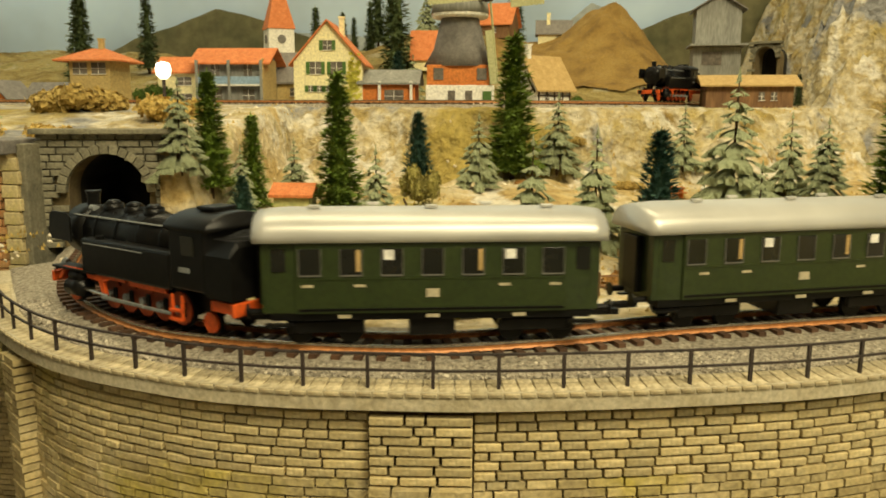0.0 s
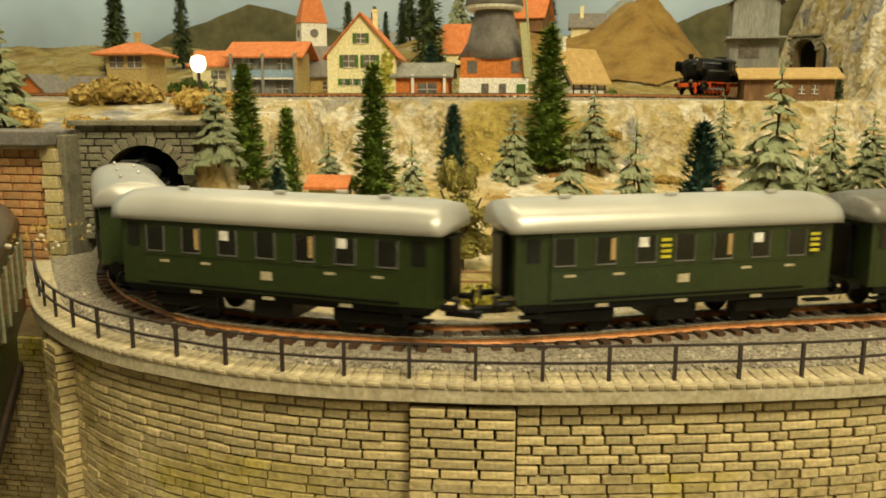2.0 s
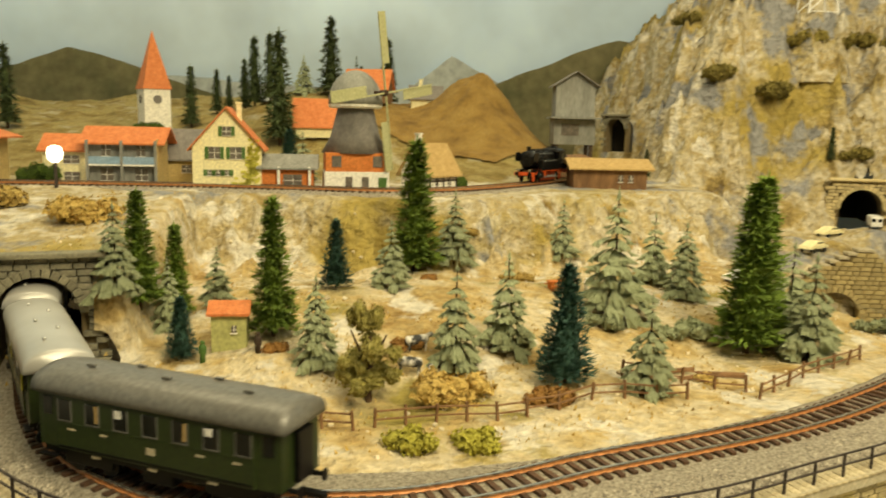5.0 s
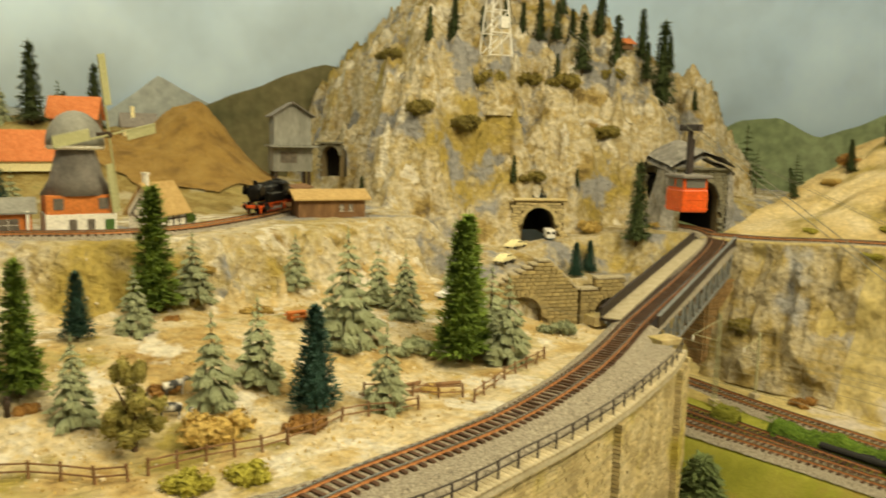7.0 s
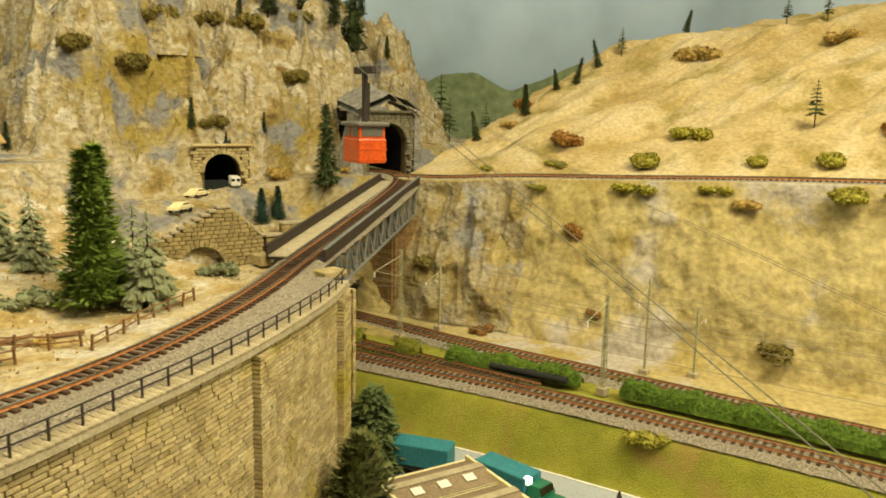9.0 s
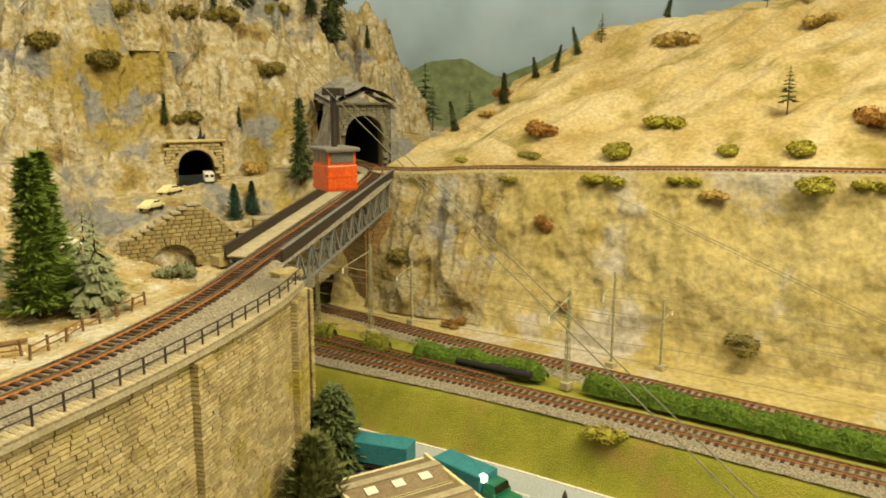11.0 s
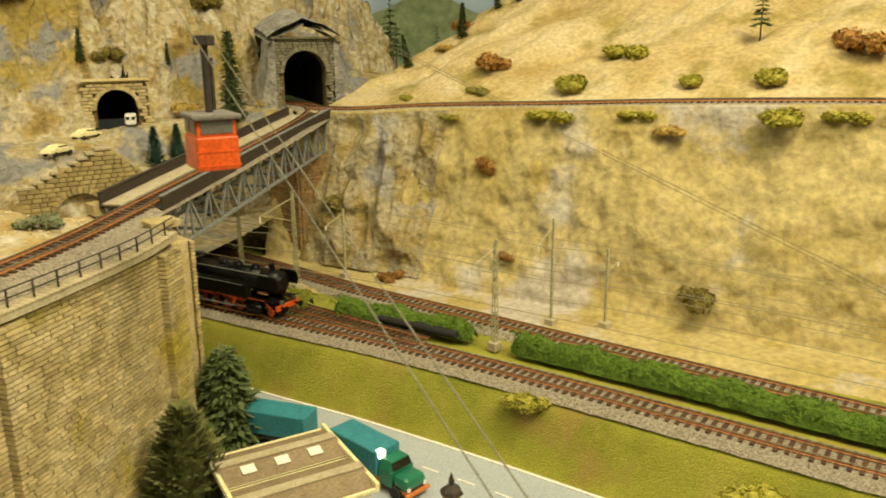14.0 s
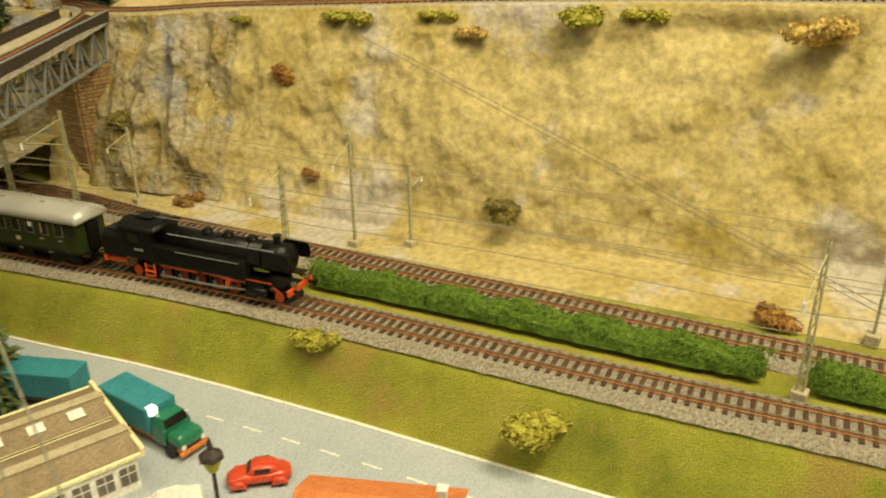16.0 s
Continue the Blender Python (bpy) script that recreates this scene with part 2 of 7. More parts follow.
M_RED = mat("loco_red", [(0.55, 0.07, 0.01), (0.70, 0.11, 0.015)], 120, 0.5)
M_GLASS = mat("dark_window", [(0.008, 0.009, 0.007), (0.018, 0.018, 0.015)], 60, 0.15, 0, 0)
M_FIR_PALE = mat("pale_fir_needles", [(0.22, 0.26, 0.13), (0.36, 0.40, 0.23), (0.50, 0.53, 0.33)], 180, 0.95, 0, 0.8, 900, 0.001, vary=0.15)
M_FIR_DARK = mat("green_fir_needles", [(0.09, 0.16, 0.015), (0.19, 0.29, 0.03), (0.30, 0.40, 0.06)], 180, 0.95, 0, 0.8, 900, 0.001, vary=0.15)
M_FIR_TEAL = mat("bluish_fir_needles", [(0.03, 0.09, 0.065), (0.075, 0.16, 0.12)], 180, 0.95, 0, 0.8, 900, 0.001, vary=0.15)
M_FIR_BACK = mat("deep_green_fir_needles", [(0.05, 0.08, 0.025), (0.11, 0.145, 0.05)], 180, 0.95, 0, 0.8, 900, 0.001, vary=0.2)
M_BARK = mat("bark", [(0.05, 0.03, 0.015), (0.10, 0.06, 0.03)], 200, 0.95)
M_TURF_OLIVE = mat("olive_foam", [(0.24, 0.21, 0.02), (0.44, 0.40, 0.05), (0.56, 0.52, 0.10)], 9, 0.95, 0, 0.5, 40, 0.03, vary=0.2)
M_TURF_BROWN = mat("brown_foam", [(0.22, 0.10, 0.02), (0.42, 0.21, 0.05), (0.52, 0.30, 0.08)], 9, 0.95, 0, 0.5, 40, 0.03, vary=0.2)
M_TURF_TAN = mat("tan_foam", [(0.38, 0.25, 0.06), (0.60, 0.42, 0.12), (0.70, 0.53, 0.19)], 9, 0.95, 0, 0.5, 40, 0.03, vary=0.2)
M_HEDGE = mat("hedge_foam", [(0.05, 0.11, 0.008), (0.13, 0.23, 0.018), (0.21, 0.32, 0.035)], 260, 0.95, 0, 1.0, 900, 0.003)
M_WALL_CREAM = mat("cream_render", [(0.82, 0.74, 0.42), (0.87, 0.79, 0.48)], 40, 0.85)
M_WALL_WHITE = mat("white_render", [(0.80, 0.77, 0.69), (0.86, 0.83, 0.75)], 40, 0.85)
M_WALL_OCHRE = mat("ochre_render", [(0.46, 0.34, 0.13), (0.56, 0.42, 0.18)], 40, 0.85)
M_WALL_GREY = mat("grey_boards", [(0.20, 0.20, 0.18), (0.30, 0.30, 0.27)], 60, 0.85, stretch=(1, 1, 0.2))
M_WALL_ORANGE = mat("orange_render", [(0.55, 0.16, 0.03), (0.66, 0.22, 0.05)], 50, 0.85)
M_TILE_ORANGE = mat("orange_roof_tiles", [(0.52, 0.14, 0.035), (0.68, 0.24, 0.08)], 150, 0.8, 0, 0.5, 900)
M_TILE_GREY = mat("grey_shingles", [(0.14, 0.13, 0.12), (0.24, 0.22, 0.20)], 150, 0.85, 0, 0.5, 900)
M_TILE_TAN = mat("straw_roof", [(0.40, 0.26, 0.09), (0.55, 0.38, 0.16)], 150, 0.9, 0, 0.5, 900)
M_WOOD = mat("brown_wood", [(0.14, 0.07, 0.03), (0.26, 0.14, 0.06)], 120, 0.8, stretch=(1, 1, 0.2))
M_TIMBER = mat("dark_timber", [(0.03, 0.018, 0.01), (0.06, 0.035, 0.02)], 120, 0.8)
M_SHUTTER = mat("green_shutter", [(0.05, 0.12, 0.02), (0.08, 0.17, 0.03)], 120, 0.7)
M_TILE_YELLOW = mat("yellow_lettering", [(0.55, 0.48, 0.02), (0.62, 0.54, 0.03)], 90, 0.7)
# Near-black standing in for the shade inside tunnels, put into the colour.
M_TUNNEL_SHADE = mat("tunnel_painted_shade", [(0.012, 0.010, 0.008), (0.02, 0.017, 0.013)], 60, 1.0)
M_BRICK = mat("orange_brick", [(0.40, 0.17, 0.06), (0.52, 0.26, 0.10), (0.50, 0.32, 0.14)], 90, 0.9, vary=0.2)
M_TEAL = mat("teal_tarpaulin", [(0.03, 0.20, 0.26), (0.04, 0.26, 0.32)], 60, 0.55)
M_TRUCKG = mat("truck_green", [(0.012, 0.14, 0.08), (0.02, 0.19, 0.11)], 60, 0.35, coat=0.3)
M_CARRED = mat("car_red", [(0.55, 0.05, 0.015), (0.62, 0.07, 0.02)], 60, 0.3, coat=0.3)
M_CABIN = mat("cabin_orange", [(0.66, 0.085, 0.008), (0.78, 0.12, 0.015)], 60, 0.4, coat=0.2)
M_WHEEL = mat("wheel_red", [(0.22, 0.03, 0.006), (0.36, 0.055, 0.010)], 160, 0.55)
M_COAL = mat("coal", [(0.006, 0.006, 0.006), (0.03, 0.03, 0.03)], 900, 0.35, 0, 1.0, 1500, 0.003)
M_MASTC_ = mat("pale_green_trim", [(0.24, 0.25, 0.15), (0.30, 0.31, 0.19)], 80, 0.6)
M_RUBBER = mat("rubber", [(0.012, 0.012, 0.012), (0.02, 0.02, 0.02)], 100, 0.8)

# ---------------------------------------------------------------- lines of the plan
RAIL_Z = 0.393
TRACK_A = [(-0.245, 0.8, 0.393), (-0.222, 0.72, 0.393), (-0.196, 0.64, 0.393), (-0.172, 0.585, 0.393), (-0.146, 0.530, 0.393), (-0.112, 0.475, 0.393), (-0.072, 0.436, 0.393), (-0.030, 0.412, 0.393), (0.055, 0.404, 0.393), (0.110, 0.418, 0.393), (0.172, 0.444, 0.393), (0.228, 0.4635, 0.393), (0.300, 0.4905, 0.393), (0.360, 0.519, 0.394), (0.450, 0.573, 0.396), (0.525, 0.627, 0.398), (0.600, 0.683, 0.403), (0.800, 0.812, 0.425), (0.980, 0.935, 0.447), (1.050, 1.02, 0.453), (1.070, 1.12, 0.453), (1.050, 1.25, 0.453)]
EDGE_A = [(-0.215, 0.54, 0.386), (-0.167, 0.475, 0.386), (-0.136, 0.437, 0.386), (-0.111, 0.414, 0.386), (-0.086, 0.396, 0.386), (-0.060, 0.383, 0.386), (-0.036, 0.375, 0.386), (-0.010, 0.368, 0.386), (0.024, 0.3645, 0.386), (0.056, 0.3655, 0.386), (0.091, 0.368, 0.386), (0.133, 0.375, 0.386), (0.175, 0.384, 0.386), (0.221, 0.397, 0.386), (0.285, 0.424, 0.386), (0.340, 0.447, 0.386), (0.413, 0.483, 0.386), (0.483, 0.524, 0.386), (0.552, 0.567, 0.387), (0.600, 0.603, 0.390)]
TRACK_B = [(0.66, 1.15, 0.238), (0.70, 0.96, 0.238), (0.745, 0.80, 0.238), (0.782, 0.665, 0.238), (0.815, 0.552, 0.238), (0.857, 0.365, 0.238), (0.884, 0.222, 0.238), (0.907, 0.10, 0.238), (0.943, -0.07, 0.238), (0.975, -0.25, 0.238), (1.0, -0.5, 0.238)]
TRACK_C = [(0.86, 1.25, 0.238), (0.875, 1.05, 0.238), (0.892, 0.885, 0.238), (0.908, 0.713, 0.238), (0.937, 0.545, 0.238), (0.960, 0.405, 0.238), (0.981, 0.28, 0.238), (1.006, 0.13, 0.238), (1.036, -0.05, 0.238), (1.065, -0.25, 0.238), (1.09, -0.5, 0.238)]
TRACK_D = [(0.76, 1.15, 0.238), (0.778, 0.92, 0.238), (0.80, 0.77, 0.238), (0.822, 0.63, 0.238), (0.838, 0.53, 0.238)]
TRACK_S = [(1.03, 1.0, 0.453), (1.052, 0.90, 0.457), (1.09, 0.77, 0.467), (1.13, 0.62, 0.474), (1.185, 0.42, 0.484), (1.24, 0.24, 0.490), (1.29, 0.0, 0.495), (1.33, -0.25, 0.5), (1.36, -0.5, 0.5)]
PLAT = [(-1.2, 0.96), (-0.45, 0.98), (-0.27, 0.975), (-0.17, 0.98), (-0.04, 0.96), (0.06, 0.94), (0.15, 0.945), (0.27, 1.0), (0.40, 1.05), (0.50, 1.07), (0.62, 1.13)]


# ---------------------------------------------------------------- terrain
def pline(x, pts):
    a = np.array(pts)
    return np.interp(x, a[:, 0], a[:, 1])


TA = np.array([(-0.30, 0.50)] + [q[:2] for q in TRACK_A[5:18]])


def ground_height(x, y):
    yt = np.interp(x, TA[:, 0], TA[:, 1])
    d = y - yt
    ye = pline(x, PLAT)
    n = fbm(x * 9, y * 9, 3)
    nf = fbm(x * 34, y * 34, 7)
    rg = 1 - np.abs(2 * vnoise(x * 16 + 3 * n, y * 16 + 3 * n, 5) - 1)
    rf = (1 - np.abs(2 * vnoise(x * 55 + 4 * n, y * 55, 8) - 1)) - 0.5 + 1.2 * fbm(x * 90, y * 90, 9)
    low = 0.383 + 0.030 * smooth(d, 0.12, 0.36) + smooth(d, 0.03, 0.10) * (0.016 * n + 0.005 * nf)
    face = smooth(y - ye + 0.018 * rg + 0.03 * n, -0.105, 0.005)
    z = low + (0.486 - low) * face + 0.022 * (rg - 0.5) * face * (1 - face) * 4 + 0.020 * rf * (0.10 + face * (1 - face) * 4) * smooth(d, 0.06, 0.2)
    # ground over the left portal
    over = smooth(-x, 0.105, 0.15) * smooth(y, 0.635, 0.650)
    z = np.maximum(z, 0.30 + over * (0.158 + 0.03 * smooth(y, 0.66, 0.9) + 0.012 * n))
    z = np.where(y > ye + 0.01, np.minimum(z, 0.487), z)
    # road ledge and slope beside the gorge
    led = 0.385 + 0.042 * smooth(x, 0.735, 0.79) * smooth(y, 0.80, 0.95) + 0.03 * smooth(y, 1.02, 1.14) * smooth(-x, -0.79, -0.735) + 0.010 * n + 0.005 * rf
    z = z + (led - z) * smooth(x, 0.50, 0.62) * smooth(-y, -1.26, -1.17)
    z = z + smooth(x, 0.80, 0.98) * smooth(-y, -1.3, -1.15) * (0.445 - z) * smooth(y, 0.9, 1.02)
    # the cut in front of the road walls
    pit = smooth(x + 0.35 * np.clip(y - 0.75, 0, 0.3), 0.545, 0.625) * smooth(y, 0.745, 0.82) * smooth(-y, -1.052, -1.046)
    z = z - pit * np.maximum(0, z - 0.292 - 0.012 * n)
    bench = smooth(x, 0.72, 0.765) * smooth(y, 1.044, 1.05) * smooth(-y, -1.13, -1.09) * smooth(-x, -0.96, -0.90)
    z = z - bench * np.maximum(0, z - 0.376 - 0.012 * n)
    # hills behind the village
    back = smooth(y, 1.16, 1.75)
    z = z + back * (0.10 + 0.10 * fbm(x * 3, y * 3, 11)) * smooth(-x, -0.55, -0.2)
    z = z + 0.004 * rf * back + (0.098 + 0.05 * fbm(x * 18, y * 18, 12)) * np.exp(-(((x - 0.245) / 0.085) ** 2 + ((y - 1.52) / 0.12) ** 2)) + 0.075 * np.exp(-(((x + 0.02) / 0.16) ** 2 + ((y - 1.50) / 0.16) ** 2))
    # the mountain
    left = 0.50 + 0.10 * (y - 1.3) + 0.05 * n
    front = 1.205 + 0.04 * n + 0.35 * np.clip(x - 1.16, 0, 1)
    right = 1.52 + 0.05 * n
    e = np.minimum(np.minimum((x - left) * 1.35, (y - front)), (right - x) * 1.2)
    big = 1 - np.abs(2 * vnoise(x * 8.5 + 2 * n, y * 5 + 2 * n, 15) - 1)
    e = e + 0.035 * (rg - 0.5) + 0.05 * n + 0.085 * (big - 0.55) * smooth(e, 0.02, 0.12)
    prof = np.interp(e, [0, 0.03, 0.08, 0.17, 0.30, 0.45, 0.70], [0.0, 0.075, 0.16, 0.30, 0.40, 0.50, 0.60])
    mt = 0.43 + prof + 0.045 * (rg - 0.5) * smooth(e, 0, 0.05) + (0.025 * nf + 0.034 * rf) * smooth(e, 0, 0.05)
    z = np.where(e > 0, np.maximum(z, mt), z)
    return z


def bridge_left(x):
    """The island's edge along the bridge."""
    return np.where(x > 0.60, 0.686 + 0.666 * (x - 0.604) + 0.058, -1.0)


def in_portal(x, y, z, px, py, turn, w, top, deep=0.11):
    c, s = math.cos(radians(turn)), math.sin(radians(turn))
    lx, ly = (x - px) * c + (y - py) * s, -(x - px) * s + (y - py) * c
    return (np.abs(lx) < w) & (ly > -0.012) & (ly < deep) & (z < top)


def grid(name, fx, nu, nv, material, keep=None, second=None, past=1.0):
    u, v = np.meshgrid(np.linspace(0, 1, nu), np.linspace(0, 1, nv), indexing="ij")
    x, y, z = fx(u, v)
    vs = np.stack([x.ravel(), y.ravel(), z.ravel()], 1)
    idx = np.arange(nu * nv).reshape(nu, nv)
    q = np.stack([idx[:-1, :-1], idx[1:, :-1], idx[1:, 1:], idx[:-1, 1:]], -1).reshape(-1, 4)
    if keep is not None:
        k = keep(x, y, z).ravel()
        q = q[k[q].all(1)]
    me = bpy.data.meshes.new(name)
    me.from_pydata(vs.tolist(), [], q.tolist())
    me.materials.append(material)
    if second:
        me.materials.append(second)
        me.polygons.foreach_set("material_index", [1 if (i % (nv - 1)) > past * nv else 0 for i in range(len(me.polygons))])
    me.polygons.foreach_set("use_smooth", [True] * len(me.polygons))
    me.update()
    return new(name, me)


def island(u, v):
    x = -1.25 + 2.95 * u
    y = 0.385 + 1.75 * v**1.25
    return x, y, ground_height(x, y)


def island_keep(x, y, z):
    yt = np.interp(x, [-0.6, -0.25, -0.20, -0.165, -0.108, -0.035, 0.055, 0.110, 0.172, 0.228, 0.30, 0.36, 0.45, 0.525, 0.60, 0.62], [0.62, 0.62, 0.60, 0.535, 0.445, 0.402, 0.392, 0.406, 0.431, 0.450, 0.477, 0.505, 0.559, 0.613, 0.665, 0.665])
    ok = (y > yt) & ((y > bridge_left(x)) | (y > 1.12))
    ok &= ~((x < -0.14) & (x > -0.285) & (y < 0.642) & (y > 0.60))
    ok &= ~in_portal(x, y, z, -0.193, 0.640, 14, 0.034, 0.455)
    ok &= ~in_portal(x, y, z, 1.075, 1.075, -22, 0.050, 0.555, 0.2)
    ok &= ~in_portal(x, y, z, 0.795, 1.190, -20, 0.034, 0.486, 0.10)
    return ok & ~((x < -0.285) & (y < 0.64))


GROUND = tagged(grid("ground", island, 640, 420, M_ROCK, island_keep), "cream and grey plaster rock hillside with tan scatter", "ground", kind="structure")

GROUND.data.materials.append(M_SLOPE)
mid = np.zeros(len(GROUND.data.polygons) * 3)
GROUND.data.polygons.foreach_get("center", mid)
mid = mid.reshape(-1, 3)
low_part = (mid[:, 1] < pline(mid[:, 0], PLAT) - 0.085 + 0.06 * fbm(mid[:, 0] * 30, mid[:, 1] * 30, 52)) & (mid[:, 0] > -0.17) & (mid[:, 0] < 0.60)
back_part = (mid[:, 1] > 1.17 + 0.10 * fbm(mid[:, 0] * 14, mid[:, 1] * 14, 53)) & (mid[:, 0] < 0.43)
GROUND.data.materials.append(M_HEATH)
GROUND.data.polygons.foreach_set("material_index", (low_part.astype(int) + 2 * back_part).tolist())
SP, SL = spline(TRACK_S, 0.01)
SN = sides(SP)


def hill(u, v):
    s = u * (len(SP) - 1)
    i = np.arange(len(SP))
    px, py, pz = (np.interp(s, i, SP[:, k]) for k in range(3))
    nx, ny = np.interp(s, i, SN[:, 0]), np.interp(s, i, SN[:, 1])
    w = np.interp(v, [0, 0.06, 0.45, 0.49, 0.54, 1.0], [0.26, 0.118, 0.028, 0.022, -0.03, -0.85])
    far = -w
    fac = np.interp(s / i[-1], [0, 0.12, 0.4, 0.65, 1], [0.30, 0.42, 0.55, 0.60, 0.6])
    n = fbm(px * 7 + w * 5, py * 7 - w * 3, 21)
    nf = fbm((px + w) * 40, (py - w) * 40 + v * 30, 23)
    up = np.clip(far - 0.03, 0, None)
    z = pz - 0.006 + fac * np.minimum(up, 0.5) + 0.10 * n * smooth(up, 0.02, 0.2) + 0.12 * np.clip(up - 0.5, 0, 1)
    t = np.interp(v, [0.06, 0.45], [0, 1])
    zc = 0.232 + (pz - 0.008 - 0.232) * t
    z = np.where(v < 0.45, np.where(v < 0.06, 0.220 + 0.013 * smooth(v, 0.0, 0.035), zc), z)
    out = np.where((v > 0.05) & (v < 0.45), 0.050 * fbm(s * 0.09, t * 2.2, 31) + 0.010 * fbm(s * 0.5, t * 5, 33) + 0.004 * fbm(s * 1.8, t * 14, 35), 0) * smooth(v, 0.05, 0.10) * smooth(-v, -0.45, -0.40)
    w = w + out
    return px + nx * -w * -1 * -1, py + ny * -w * -1 * -1, z


HILL = tagged(grid("hillside", hill, 420, 320, M_CLIFF, None, M_SAND, 0.47), "tall ochre cliff face below a sandy hillside", "hillside", kind="structure")


def crag(u, v):
    x, y, z = hill(0.045 + 0.135 * u, 0.065 + 0.38 * v)
    r = 1 - np.abs(2 * vnoise(u * 7 + 0.8 * v, v * 2.2, 81) - 1)
    r2 = 1 - np.abs(2 * vnoise(u * 19 + v, v * 6, 82) - 1)
    d = (0.004 + 0.030 * (r - 0.35) + 0.010 * (r2 - 0.5) + 0.006 * fbm(u * 40, v * 30, 83)) * np.minimum(1, 3.2 * np.minimum(u, 1 - u)) * np.minimum(1, 5 * np.minimum(v + 0.05, 1.02 - v))
    return x - d * 0.9, y - d * 0.42, z + 0.002


tagged(grid("cliff_crag", crag, 90, 90, mat("cliff_crag_rock", [(0.15, 0.105, 0.03), (0.31, 0.235, 0.085), (0.40, 0.345, 0.23), (0.27, 0.20, 0.055)], 16, 0.95, 0, 1.0, 140, 0.005, ((0.31, 0.30, 0.285), 12, 0.54, 0.64))), "rough grey and ochre rock buttress beside the bridge", "rock", kind="structure")


def low_ground(u, v):
    s = v * (len(BP) - 1)
    i = np.arange(len(BP))
    px, py = np.interp(s, i, BP[:, 0]), np.interp(s, i, BP[:, 1])
    nx, ny = np.interp(s, i, BN[:, 0]), np.interp(s, i, BN[:, 1])
    w = np.interp(u, [0, 0.5, 0.8, 1.0], [-0.55, -0.064, -0.024, 0.30])
    n = fbm((px + w) * 22, (py - w) * 22, 41)
    z = 0.166 + 0.062 * smooth(w, -0.062, -0.026) + 0.005 * n * smooth(w, -0.062, -0.05) * smooth(-w, 0.026, 0.035)
    return px + nx * w, py + ny * w, z


BP, BL = spline(TRACK_B, 0.01)
BN = sides(BP)
LOW = tagged(grid("embankment", low_ground, 120, 200, M_GRASS), "green and brown grass mat embankment sloping to the road", "grass", kind="structure")


# ---------------------------------------------------------------- track
def track(name, ctrl, label, ballast=True, g=1.0):
    p, total = spline(ctrl, 0.006)
    t = thing(name, label, "railway track", kind="structure")
    for side in (-1, 1):
        o = side * 0.0085 * g
        mb = sweep(MB(), p, [(o - 0.0012, -0.0030), (o + 0.0012, -0.0030), (o + 0.0005, -0.0022), (o + 0.0005, -0.0008), (o - 0.0005, -0.0008), (o - 0.0005, -0.0022)])
        part("rail", mb, M_RAIL, t)
        mb = sweep(MB(), p, [(o - 0.0008, -0.0009), (o + 0.0008, -0.0009), (o + 0.0008, 0.0), (o - 0.0008, 0.0)])
        part("rail_head", mb, M_RAILTOP, t, "worn bright rail head")
    if ballast:
        n = sides(p)
        pr = [(-0.026, -0.0095), (-0.018, -0.0046), (-0.008, -0.0042), (0.0, -0.0044), (0.008, -0.0042), (0.018, -0.0046), (0.026, -0.0095)]
        rings = [[(q[0] + k[0] * a, q[1] + k[1] * a, q[2] + b + random.uniform(-0.0006, 0.0006)) for a, b in ((c * g, e) for c, e in pr)] for q, k in zip(p, n)]
        part("ballast_bed", MB().loft(rings, close=False), M_BALLAST, t, "grey granite ballast")
    me = MB().box(0, 0, 0, 0.0030 * g, 0.0290 * g, 0.0022).mesh("sleeper", M_SLEEPER)
    step = max(0.0076 * g, total / 296)
    k = int(total / step)
    for i in range(k):
        q, a = along(p, total, (i + 0.5) * total / k)
        part("sleeper", me, None, t, m=pose(q.x, q.y, q.z - 0.0038, 0, 0, a))
    return t, p, total


T_A, AP, AL = track("viaduct_track", TRACK_A, "rust-red rails on brown sleepers in grey ballast", g=1.12)
T_B, _p, _l = track("valley_track", TRACK_B, "rust-red rails on brown sleepers beside the hedge", g=1.18)
T_C, _p, _l = track("cliff_foot_track", TRACK_C, "rust-red rails on brown sleepers at the cliff foot", g=1.18)
T_D, _p, _l = track("siding_track", TRACK_D, "rust-red siding rails joining under the bridge", False, 1.18)
T_S, _p, _l = track("shelf_track", TRACK_S, "rust-red rails on a ledge along the cliff top")

# ---------------------------------------------------------------- viaduct
EP, EL = spline(EDGE_A, 0.008)
EN = sides(EP)
VIA = thing("viaduct", "curved yellow-grey stone retaining wall carrying the track", "retaining wall", kind="structure")
part("deck_slab", sweep(MB(), EP, [(-0.004, -0.007), (0.05, -0.007), (0.05, -0.0022), (-0.004, 0.0)]), M_CONCRETE, VIA, "pale cast deck edge")
rr = random.Random(2)
rings = [[(q[0] + k[0] * a, q[1] + k[1] * a, q[2] + h + rr.uniform(-0.0004, 0.0004)) for a, h in ((0.0085, -0.001), (0.011, 0.0004), (0.017, 0.0014), (0.024, 0.0020), (0.032, 0.0022), (0.045, 0.0022), (0.062, 0.0012), (0.085, -0.002))] for q, k in zip(EP, EN)]
part("ballast_bed", MB().loft(rings, close=False), M_BALLAST, VIA, "grey granite ballast")
plank = MB().box(0, 0, 0, 0.0052, 0.0125, 0.0016, None, 0.0004).mesh("plank", mat("weathered_deck_plank", [(0.34, 0.27, 0.15), (0.52, 0.45, 0.30)], 200, 0.9, 0, 0.5, 700, 0.0006, vary=0.2))
